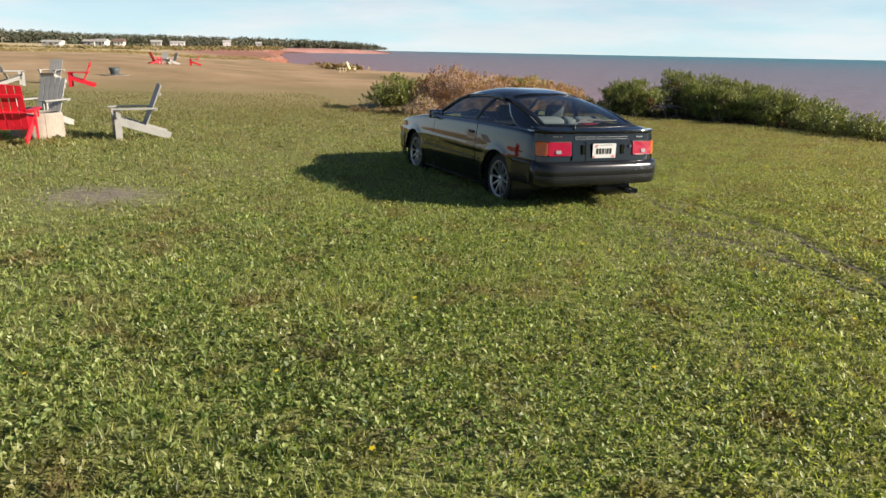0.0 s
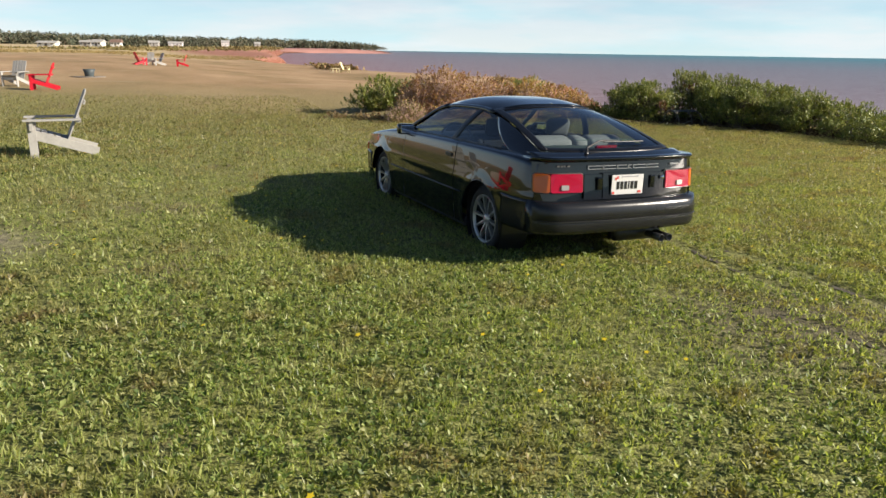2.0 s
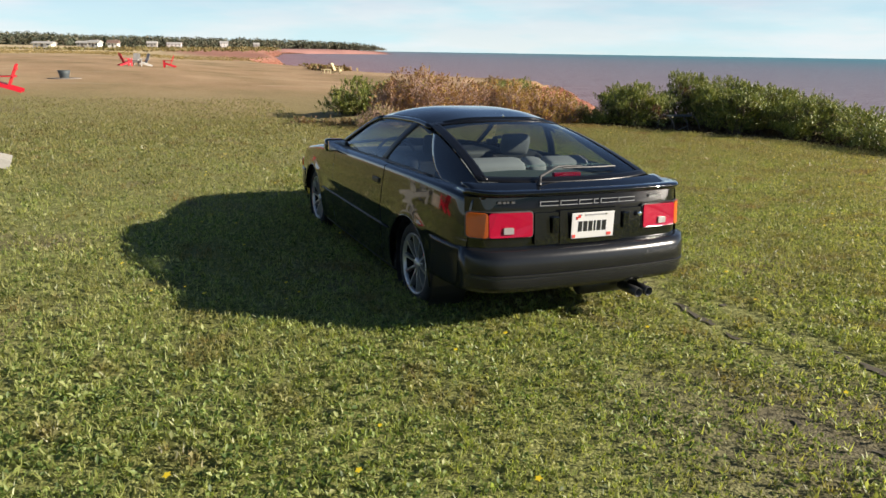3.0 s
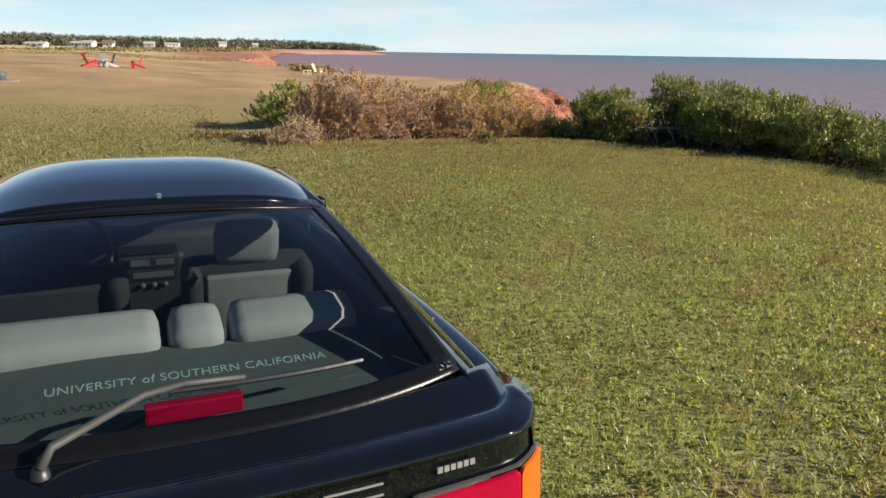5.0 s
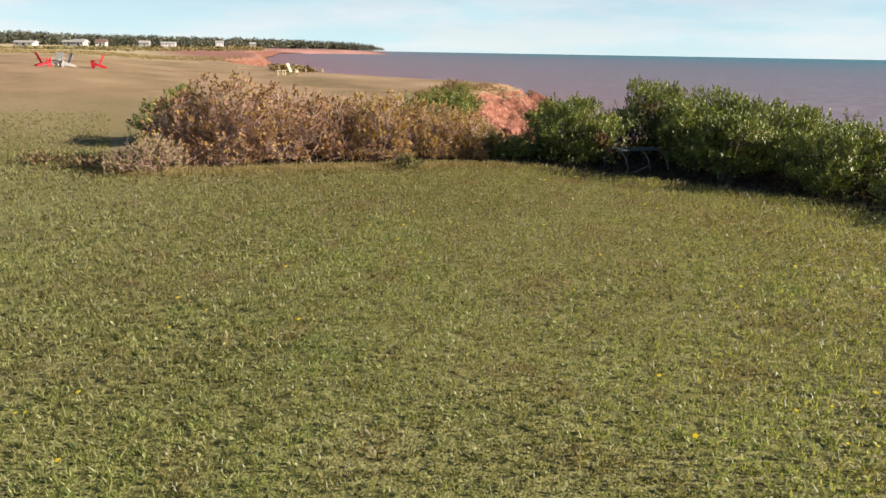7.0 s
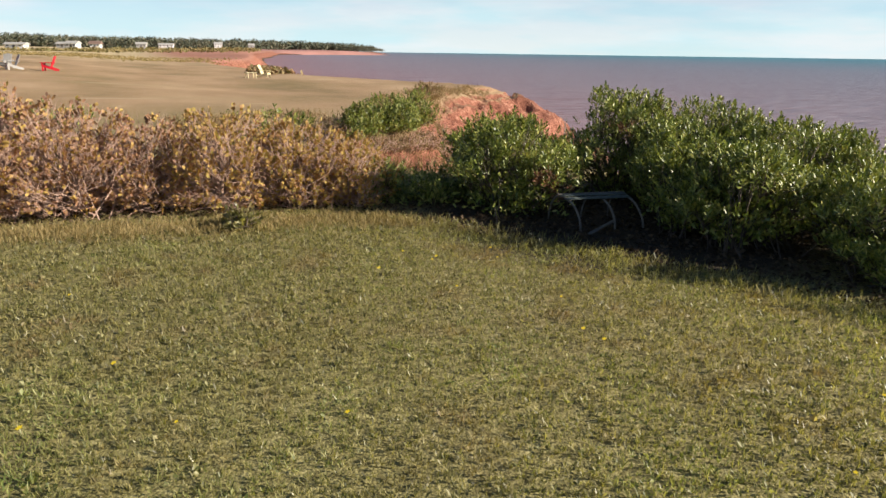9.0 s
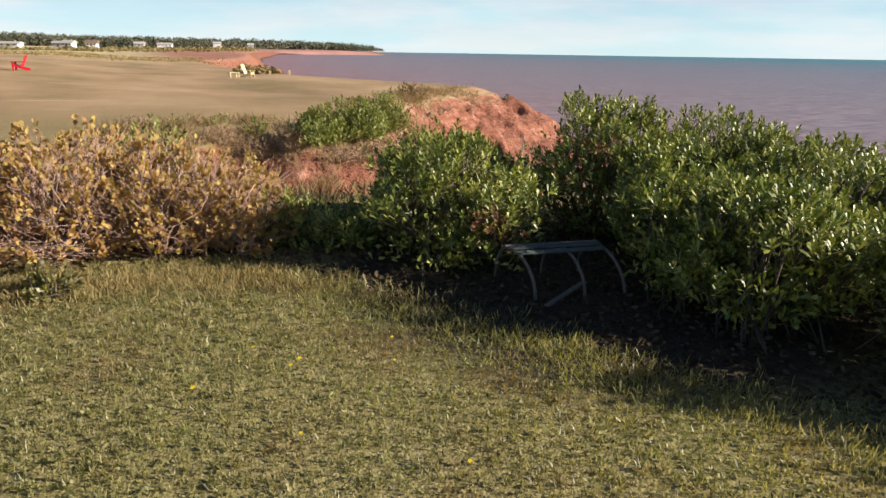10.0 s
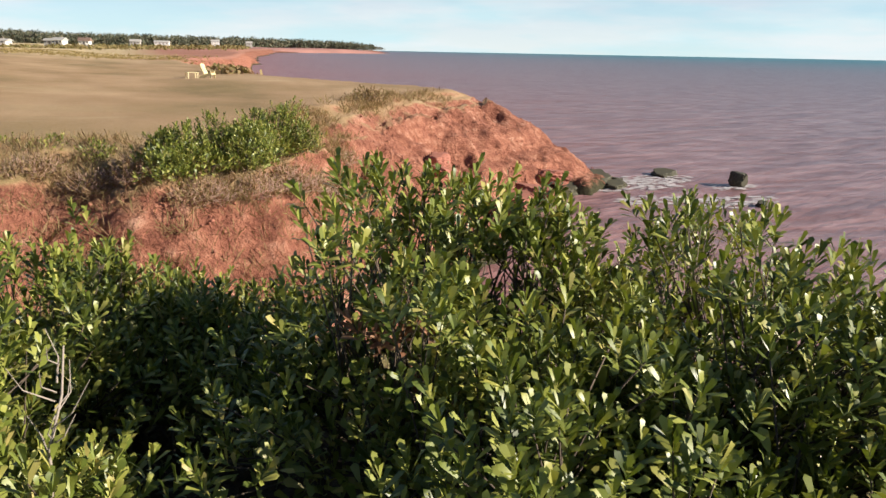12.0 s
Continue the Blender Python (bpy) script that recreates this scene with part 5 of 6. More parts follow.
def dome_points(n, cx, cy, r, h, squash=1.0, shell=0.16, low=0.1):
    """Points in the outer shell of a lumpy dome, with its outward direction."""
    a = rng.uniform(0, 2 * math.pi, n)
    u = rng.uniform(low, 1.0, n)
    up = u
    hor = np.sqrt(np.maximum(0, 1 - up * up))
    hor = hor ** 0.8
    lump = 1 + 0.13 * np.sin(3 * a + cx * 3) + 0.09 * np.sin(7 * a + 5 * u + cy) + 0.10 * np.sin(11 * u + 4 * a)
    k = (1 - shell * rng.uniform(0, 1, n) ** 1.5) * lump * np.where(rng.uniform(size=n) < 0.07, rng.uniform(1.02, 1.09, n), 1.0)
    p = np.stack([cx + r * k * hor * np.cos(a), cy + r * squash * k * hor * np.sin(a), h * up * np.minimum(k, 1.05)], -1)
    d = unit(np.stack([hor * np.cos(a) / r, hor * np.sin(a) / r, up / h], -1))
    return p, d


def shrub(name, blobs, leaf, wood, shoots, per, length, width, rise, label, category, group="", twigs=2.0, ground=0.0, inner=0.6, spray=0, low=0.08):
    """A shrub of leafy shoots on a framework of stems."""
    cx, cy = np.mean([b[0] for b in blobs]), np.mean([b[1] for b in blobs])
    e = empty(name, pose(cx, cy, ground), label, category, group)
    org = np.array([cx, cy, 0.0])
    bases, axes, lens, wids, sa, sb, r0, r1 = [], [], [], [], [], [], [], []
    for bx, by, r, h in blobs:
        n = int(shoots * (2.2 * r * h + 1.6 * r * r))
        p, d = dome_points(n, bx, by, r, h, low=low)
        ax = unit(d * (1 - rise) + np.array([0, 0, 1]) * rise + rng.normal(size=(n, 3)) * 0.22)
        sl = rng.uniform(0.09, 0.20, n)
        for k in range(per):
            f = rng.uniform(0.05, 1, n)
            base = p + ax * (sl * (f - 0.6))[:, None]
            out = unit(ax * rng.uniform(0.7, 1.3, n)[:, None] + rng.normal(size=(n, 3)) * 0.40)
            bases.append(base), axes.append(out)
            lens.append(length * rng.uniform(0.6, 1.2, n)), wids.append(width * rng.uniform(0.7, 1.25, n))
        root = np.stack([bx + rng.normal(0, 0.30 * r, n), by + rng.normal(0, 0.30 * r, n), np.zeros(n)], -1)
        mid = root * 0.4 + p * 0.6 + rng.normal(0, 0.05, (n, 3))
        tw = rng.uniform(size=n) < twigs
        sa += [mid[tw], root[tw][::3]]
        sb += [(p + ax * (sl * 0.4)[:, None])[tw], mid[tw][::3]]
        r0 += [np.full(tw.sum(), 0.004), np.full(len(root[tw][::3]), 0.011)]
        r1 += [np.full(tw.sum(), 0.0018), np.full(len(root[tw][::3]), 0.005)]
        for k in range(spray):
            q0 = mid + (p - mid) * rng.uniform(0.1, 0.9, (n, 1))
            q1 = q0 + ax * rng.uniform(0.05, 0.16, (n, 1)) + rng.normal(0, 0.05, (n, 3))
            sa.append(q0), sb.append(q1), r0.append(np.full(n, 0.0028)), r1.append(np.full(n, 0.0014))
        m = int(n * inner * 3)
        q, dq = dome_points(m, bx, by, r * 0.85, h * 0.85, shell=0.75, low=low * 0.7)
        bases.append(q), axes.append(unit(dq + rng.normal(size=(m, 3))))
        lens.append(length * rng.uniform(0.7, 1.3, m)), wids.append(width * rng.uniform(0.9, 1.5, m))
    v = leaf_verts(np.concatenate(bases) - org, np.concatenate(axes), np.concatenate(lens), np.concatenate(wids))
    lo = new("foliage", array_mesh("foliage", v, 6, HEX, leaf))
    lo.parent = e
    w = stick_verts(np.concatenate(sa) - org, np.concatenate(sb) - org, np.concatenate(r0), np.concatenate(r1))
    wo = new("stem_frame", array_mesh("stem_frame", w, 6, STICK, wood))
    wo.parent = e
    return e


def spray_leaves(base, axis, upper, length, width):
    """Spoon-shaped leaves, widest past the middle, their upper face given; edges a little raised, tips turned back."""
    side = unit(np.cross(axis, upper))
    L, W = length[:, None], width[:, None]
    v = np.empty((len(base), 6, 3))
    v[:, 0] = base
    v[:, 1] = base + 0.42 * L * axis + 0.27 * W * side + 0.10 * W * upper
    v[:, 2] = base + 0.86 * L * axis + 0.43 * W * side + 0.12 * W * upper
    v[:, 3] = base + L * axis - 0.05 * L * upper
    v[:, 4] = base + 0.86 * L * axis - 0.43 * W * side + 0.12 * W * upper
    v[:, 5] = base + 0.42 * L * axis - 0.27 * W * side + 0.10 * W * upper
    return v


def bayberry(blobs, label, name="bayberry_shrub", group="bayberry shrubs along the cliff", clumps=48, size=1.0, low=0.44, withered=()):
    """A shrub of upright leafy shoots, gathered in uneven clumps with dark gaps between them."""
    ground = lawn_z(*blobs[0][:2])
    cx, cy = np.mean([b[0] for b in blobs]), np.mean([b[1] for b in blobs])
    e = empty(name, pose(cx, cy, ground), label, "shrub", group)
    org = np.array([cx, cy, 0.0])
    leaves, dead, sa, sb, r0, r1 = [], [], [], [], [], []

    def shoots(p, d, rc, count, lean):
        n = len(p) * count
        c, dd, rr = np.repeat(p, count, 0), np.repeat(d, count, 0), np.repeat(rc, count)
        off = rng.normal(size=(n, 3)) * rr[:, None] * np.array([0.75, 0.75, 0.35])
        far = np.linalg.norm(off, axis=1) / rr
        q = c + off - np.array([0, 0, 1.0]) * (0.35 * rr * np.maximum(far - 0.6, 0))[:, None]
        ax = unit(lean * dd + (1 - lean) * np.array([0, 0, 1.0]) + off / rr[:, None] * 0.22 + rng.normal(size=(n, 3)) * 0.14)
        return q, ax

    def dress(q, ax, per, store, grow):
        n = len(q)
        s1 = unit(np.cross(ax, rng.normal(size=(n, 3))))
        s2 = np.cross(ax, s1)
        sl = rng.uniform(0.07, 0.14, n) * grow
        turn = rng.uniform(0, 6.28, n)
        for k in range(per):
            f = (k + rng.uniform(0, 0.8, n)) / per
            a = turn + 2.4 * k + rng.normal(0, 0.2, n)
            rad = np.cos(a)[:, None] * s1 + np.sin(a)[:, None] * s2
            tilt = (1.08 - 0.82 * f ** 1.3 + rng.normal(0, 0.13, n))[:, None]
            axis = np.cos(tilt) * ax + np.sin(tilt) * rad
            upper = np.sin(tilt) * ax - np.cos(tilt) * rad
            base = q + ax * (sl * (f - 1))[:, None]
            ln = grow * rng.uniform(0.052, 0.084, n) * (1.0 - 0.25 * f)
            store.append(spray_leaves(base, axis, upper, ln, ln * rng.uniform(0.30, 0.42, n)))
        return sl

    for bx, by, r, h in blobs:
        area = 2.2 * r * h + 1.6 * r * r
        n = int(clumps * area)
        p, d = dome_points(n, bx, by, r, h, shell=0.12, low=low)
        # swelling and hollow parts of the crown
        lump = np.array([noise.noise(Vector(v) * 2.6) for v in p])
        p += d * (0.24 * lump - 0.02)[:, None]
        keep = rng.uniform(size=n) < np.clip(0.88 + 2.0 * lump, 0.15, 1.0)
        p, d = p[keep], d[keep]
        n = len(p)
        rc = rng.uniform(0.09, 0.17, n) * size
        q, ax = shoots(p, d, rc, 7, 0.22)
        sl = dress(q, ax, 13, leaves, size)
        root = np.stack([bx + rng.normal(0, 0.30 * r, n), by + rng.normal(0, 0.30 * r, n), np.zeros(n)], -1)
        fork = root * 0.35 + p * 0.65 + rng.normal(0, 0.04, (n, 3)) - np.array([0, 0, 0.10])
        fk = np.repeat(fork, 7, 0)
        sa += [root[::2], fk[::2]]
        sb += [fork[::2], (q - ax * (sl * 0.6)[:, None])[::2]]
        r0 += [np.full(len(root[::2]), 0.010), np.full(len(fk[::2]), 0.0045)]
        r1 += [np.full(len(root[::2]), 0.005), np.full(len(fk[::2]), 0.0025)]
        # leaves deeper in the bush, in its own shade
        m = int(area * 620)
        g, dg = dome_points(m, bx, by, r * 0.80, h * 0.80, shell=0.8, low=low * 0.5 if low > 0.5 else 0.06)
        axg = unit(dg * 0.4 + np.array([0, 0, 0.6]) + rng.normal(size=(m, 3)) * 0.6)
        up = unit(np.cross(axg, rng.normal(size=(m, 3))))
        lg = rng.uniform(0.05, 0.085, m) * size
        leaves.append(spray_leaves(g, axg, up, lg, lg * 0.45))
    for wx, wy, wz in withered:
        q, ax = shoots(np.array([[wx, wy, wz]]), np.array([[-0.4, -0.7, 0.3]]), np.array([0.11]), 9, 0.5)
        dress(q, ax, 9, dead, 0.9)
    lo = new("foliage", array_mesh("foliage", np.concatenate(leaves) - org, 6, HEX, M["bay"]))
    lo.parent = e
    if dead:
        wd = new("withered_leaves", array_mesh("withered_leaves", np.concatenate(dead) - org, 6, HEX, M["withered"]))
        wd.parent = e
        wd["label"] = "rust-brown withered leaves"
    w = stick_verts(np.concatenate(sa) - org, np.concatenate(sb) - org, np.concatenate(r0), np.concatenate(r1))
    wo = new("stem_frame", array_mesh("stem_frame", w, 6, STICK, M["bark"]))
    wo.parent = e
    return e


for blobs, low, withered in (([(9.62, 10.42, 0.78, 1.0), (9.55, 11.0, 0.5, 0.90)], 0.50, [(9.55, 9.75, 0.55), (9.75, 9.85, 0.42)]),
                             ([(8.30, 11.45, 0.36, 0.52)], 0.50, []),
                             ([(8.95, 11.2, 0.44, 0.42), (8.65, 11.75, 0.42, 0.36)], 0.20, []),
                             ([(10.05, 11.9, 0.70, 0.84), (10.75, 11.85, 0.55, 0.70)], 0.66, []),
                             ([(11.40, 10.85, 0.76, 1.29)], 0.46, [(11.1, 10.5, 0.95)]),
                             ([(12.3, 10.4, 1.0, 1.20), (13.0, 9.4, 0.9, 0.95)], 0.44, []),
                             ([(11.58, 9.95, 0.72, 1.10), (12.0, 9.0, 0.75, 1.05), (12.6, 8.4, 0.9, 0.84)], 0.44, []),
                             ([(10.95, 9.35, 0.45, 0.96), (10.60, 8.85, 0.42, 0.92), (11.3, 9.0, 0.55, 0.90)], 0.62, []),
                             ([(10.68, 8.28, 0.52, 1.0), (11.15, 8.3, 0.6, 0.9), (11.5, 7.2, 0.85, 0.9), (11.0, 6.85, 0.34, 0.50)], 0.52, []),
                             ([(11.75, 5.9, 0.9, 0.78), (12.6, 6.9, 0.9, 0.74)], 0.30, []),
                             ([(11.3, 4.8, 0.85, 0.62), (11.2, 3.8, 0.7, 0.46)], 0.30, [])):
    bayberry(blobs, "dense glossy green bayberry shrub at the lawn's edge", low=low, withered=withered, clumps=48 if blobs[0][1] > 7 else 26)

ROSE = dict(leaf=M["rose"], wood=M["twig"], shoots=230, per=5, length=0.055, width=0.036, rise=0.3, category="shrub", group="autumn rose shrubs", inner=0.22, spray=4)
for blobs in ([(3.55, 12.1, 0.62, 0.98), (4.15, 12.1, 0.82, 1.30)],
              [(5.0, 12.1, 0.82, 1.10), (5.8, 12.1, 0.75, 0.93)],
              [(6.65, 11.95, 0.8, 1.02), (7.45, 11.8, 0.7, 0.88), (8.0, 11.6, 0.55, 0.70)]):
    golden = blobs[0][0] > 6
    shrub("rose_shrub", blobs, label="rose shrub with golden autumn leaves" if golden else "half-bare rose shrub with russet autumn leaves on pale twigs", ground=lawn_z(*blobs[0][:2]), **dict(ROSE, leaf=M["rose_gold"], per=6) if golden else ROSE)
bayberry([(3.7, 15.9, 0.78, 1.0), (4.5, 15.8, 0.7, 1.05)], "dark green shrub in the hollow behind russet shrubs", "green_shrub", "", 26, 1.25, 0.25)
shrub("rose_shrub", [(2.95, 11.35, 0.42, 0.46), (2.55, 11.2, 0.28, 0.26)], label="low rose shrub with olive and yellow leaves", ground=lawn_z(2.95, 11.35), **dict(ROSE, leaf=M["weeds"]))
shrub("green_shrub", [(7.35, 12.6, 0.42, 1.0)], M["bay"], M["bark"], 140, 9, 0.06, 0.02, 0.5, "green bayberry sprigs behind russet shrubs", "shrub", ground=-0.15)
bayberry([(11.2, 21.0, 0.66, 0.78), (12.3, 21.6, 0.85, 0.92), (13.3, 23.0, 0.75, 0.95)], "green bayberry shrub on the cliff's brink", "cliff_shrub", "", 26, 1.35, 0.3)


# wheel tracks pressed into the turf as (x, y) lines, with their half widths
RUTS = [([(0.94, -0.3), (0.80, -0.87), (0.73, -1.35), (0.70, -1.9)], 0.06, 0.08),
        ([(1.10, -0.9), (1.11, -1.76), (1.05, -2.5), (0.82, -3.0), (0.58, -3.5), (0.39, -3.95), (0.1, -4.6)], 0.065, 0.06),
        ([(0.15, -2.2), (0.31, -2.7), (0.23, -3.15), (0.16, -3.55), (-0.03, -4.2), (-0.3, -4.9)], 0.06, 0.12),
        ([(-0.18, -1.5), (-0.20, -2.1), (-0.71, -3.05), (-1.3, -3.9), (-1.75, -4.6)], 0.10, 0.55),
        ([(-0.95, -2.1), (-1.28, -3.0), (-1.69, -3.65)], 0.05, 0.5)]


def line_distance(x, y, pts):
    best = np.full(x.shape, 1e9)
    for (ax, ay), (bx, by) in zip(pts, pts[1:]):
        dx, dy = bx - ax, by - ay
        t = np.clip(((x - ax) * dx + (y - ay) * dy) / (dx * dx + dy * dy), 0, 1)
        best = np.minimum(best, np.hypot(x - ax - t * dx, y - ay - t * dy))
    return best


def waves(x, y, lo, hi, count=7):
    """A random field about 0.5 out of crossing waves."""
    f = np.zeros(x.shape)
    for k in range(count):
        a, w = rng.uniform(0, 6.28), rng.uniform(lo, hi)
        f += np.sin(w * (x * math.cos(a) + y * math.sin(a)) + rng.uniform(0, 6.28))
    return np.clip(0.5 + f / (0.85 * count), 0, 1)


def turf_density(x, y):
    """How thick the turf stands: thin in tracks, on the bare patch and under the shrubs."""
    k = np.ones(x.shape)
    for pts, half, thin in RUTS:
        d = line_distance(x, y, pts) / (1.35 * half)
        k *= np.clip(thin + (1 - thin) * (d - 0.75) / 0.5, thin, 1)
    bare = np.hypot((x + 5.0) / 0.75, (y - 1.35) / 0.7)
    k *= np.clip(0.15 + 1.1 * (bare - 0.5), 0.12, 1)
    scuffed = np.hypot((x - 0.25) / 0.75, (y + 2.5) / 1.15)
    k *= np.clip(0.72 + 0.4 * (scuffed - 0.5), 0.72, 1)
    # leaf litter replaces turf out to the shade's edge, darkening the shaded lawn
    edge = line_distance(x, y, [(2.4, 11.5), (7.9, 11.1), (8.4, 10.2), (8.8, 9.55), (9.3, 8.65), (9.85, 7.7), (10.25, 6.8), (10.4, 5.0), (10.4, 2.5)])
    inside = x > np.interp(y, [2.5, 5.0, 6.8, 7.7, 8.65, 9.55, 10.2, 11.1, 11.5], [10.4, 10.4, 10.25, 9.85, 9.3, 8.8, 8.4, 7.9, 2.4])
    inside &= y > 3.0
    return np.where(inside, np.clip(0.5 - edge / 0.5, 0.0, 1), 1.0) * k


def build_grass():
    """Low rosettes of broad leaves and blades between them, thinning away from the strip that is crossed."""
    n = 1950000
    x = rng.uniform(-12, 13.5, n)
    y = rng.uniform(-9.5, 23.0, n)
    d = line_distance(x, y, [(-3.6, -5.6), (9.6, 9.6)])
    keep = rng.uniform(size=n) < np.clip(1.25 - d / 5.0, 0.18, 1.0)
    keep &= coast_distance(x, y) < -0.6
    keep &= rng.uniform(size=n) < np.clip((23.0 - y) / 11.0, 0.0, 1.0) * np.clip((x + 12) / 4.0, 0.0, 1.0) * np.clip((y + 9.5) / 3.0, 0.0, 1.0)
    keep &= rng.uniform(size=n) < turf_density(x, y)
    tuft = waves(x, y, 20, 110, 16)
    keep &= rng.uniform(size=n) < 0.45 + 0.55 * tuft
    x, y, d, tuft = x[keep], y[keep], d[keep], tuft[keep]
    patch = waves(x, y, 1.0, 5.0)
    n = len(x)
    big = np.clip(0.80 + d * 0.10, 0.80, 1.7) * rng.uniform(0.7, 1.3, n) * np.interp(y, [-3.5, 1.0], [1.2, 1.0])
    ground = ground_height(x, y, False)[0]
    # broad leaves in clover and plantain, narrow in grass
    broad = rng.uniform(size=n) < np.clip(0.36 - 0.05 * (y + 3), 0.10, 0.5) * np.clip(0.35 + 1.3 * patch, 0.3, 1.4)
    rise = rng.uniform(0.0, 0.032, n) * (0.4 + tuft)
    turn = rng.uniform(0, 6.28, n)
    for name, sel, per, wide in (("lawn_clover", broad, 3, True), ("lawn_grass", ~broad, 3, False)):
        vs = []
        for k in range(per):
            m = int(sel.sum())
            g, t, z0 = big[sel], tuft[sel], ground[sel]
            ang = turn[sel] + k * 6.28 / per + rng.normal(0, 0.5, m)
            if wide:
                tilt, length, width = rng.uniform(0.0, 1.1, m), rng.uniform(0.018, 0.034, m) * g, rng.uniform(0.011, 0.019, m) * g
            else:
                tilt, length, width = rng.uniform(0.55, 1.45, m), rng.uniform(0.020, 0.050, m) * (0.55 + 0.6 * t) * g, rng.uniform(0.0045, 0.009, m) * g
            axis = np.stack([np.cos(ang) * np.cos(tilt), np.sin(ang) * np.cos(tilt), np.sin(tilt)], -1)
            side = unit(np.cross(axis, np.array([0, 0, 1.0]) + rng.normal(size=(m, 3)) * 0.4))
            nrm = np.cross(side, axis)
            nrm *= np.sign(nrm[:, 2:] + 1e-9)
            base = np.stack([x[sel], y[sel], rise[sel] * (1 if wide else 0.3)], -1) + axis * (0.004 * g)[:, None]
            w, cup = (width * 0.5)[:, None], (width * rng.uniform(0.05, 0.3, m))[:, None]
            if wide:
                v = np.stack([base, base + axis * (length * 0.58)[:, None] + side * w + nrm * cup, base + axis * length[:, None] - nrm * cup, base + axis * (length * 0.58)[:, None] - side * w + nrm * cup], 1)
            else:
                v = np.stack([base - side * w, base + side * w, base + axis * length[:, None]], 1)
            v[:, :, 2] = np.maximum(v[:, :, 2], 0.003) + z0[:, None]
            vs.append(v)
        v = np.concatenate(vs)
        ob = new(name, array_mesh(name, v, 4 if wide else 3, [(0, 1, 2), (0, 2, 3)] if wide else [(0, 1, 2)], M["clover"] if wide else M["grass"]))
        tagged(ob, "low clover and plantain leaves of a mown lawn" if wide else "short green grass blades of a mown lawn", "clover" if wide else "grass", kind="stuff")


def build_ruts():
    """Uneven ribbons of pressed soil in wheel tracks, furrow shade put into their colour."""
    V, F = [], []
    for pts, half, thin in RUTS:
        if thin > 0.3:
            continue
        last = None
        for (ax, ay), (bx, by) in zip(pts, pts[1:]):
            ln = math.hypot(bx - ax, by - ay)
            ux, uy = (bx - ax) / ln, (by - ay) / ln
            for k in range(int(ln / 0.04)):
                p = k * 0.04
                w = half * max(0.0, 0.26 + 0.75 * noise.noise(Vector((ax + ux * p, ay + uy * p, half * 50)) * 5.0) + rng.normal(0, 0.10))
                o = rng.normal(0, 0.012)
                c = len(V)
                for q in (o - w, o + w):
                    x, y = ax + ux * p - uy * q, ay + uy * p + ux * q
                    V.append((x, y, lawn_z(x, y) + 0.007))
                if last is not None and w > 0.012:
                    F.append((last, last + 1, c + 1, c))
                last = c
    ob = mesh_object("wheel_ruts", V, F, M["soil"])
    tagged(ob, "dark soil strips with painted furrow shade in the wheel tracks", "wheel tracks", kind="stuff")


build_ruts()
build_grass()


def build_litter():
    """Dead leaves under the shrubs, spread over their shade on the lawn to darken it."""
    n = 38000
    x, y = rng.uniform(2.4, 12.5, n), rng.uniform(3, 13, n)
    k = (turf_density(x, y) < 0.6) & (coast_distance(x, y) < -0.3)
    x, y = x[k], y[k]
    n = len(x)
    base = np.stack([x, y, ground_height(x, y, False)[0] + rng.uniform(0.004, 0.03, n)], -1)
    a = rng.uniform(0, 6.28, n)
    ax = np.stack([np.cos(a), np.sin(a), rng.normal(0, 0.35, n)], -1)
    v = leaf_verts(base, ax, rng.uniform(0.035, 0.07, n), rng.uniform(0.018, 0.035, n))
    ob = new("leaf_litter", array_mesh("leaf_litter", v, 6, HEX, M["litter"]))
    tagged(ob, "brown dead leaves under the shrubs", "leaf litter", kind="stuff")


build_litter()

# ---- distance: woods, houses, low growth ----
def bearing(px):
    """Heading, in radians from +y towards +x, of a direction in the open view."""
    return radians(24.0) + math.atan((px - 784) / 1294.0)


def clump_quads(centres, sizes, count, flat=1.0):
    """Many small tilted leaf-clumps about each centre."""
    n = len(centres) * count
    c = np.repeat(centres, count, 0)
    s = np.repeat(sizes, count)
    off = rng.normal(size=(n, 3))
    off /= np.maximum(1.0, np.linalg.norm(off, axis=1, keepdims=True) / 1.6)
    p = c + off * s[:, None] * np.array([0.5, 0.5, 0.5 * flat])
    a, b = unit(rng.normal(size=(n, 3))), unit(rng.normal(size=(n, 3)))
    r = (s * rng.uniform(0.18, 0.42, n))[:, None]
    return np.stack([p - a * r, p + b * r, p + a * r, p - b * r], 1)


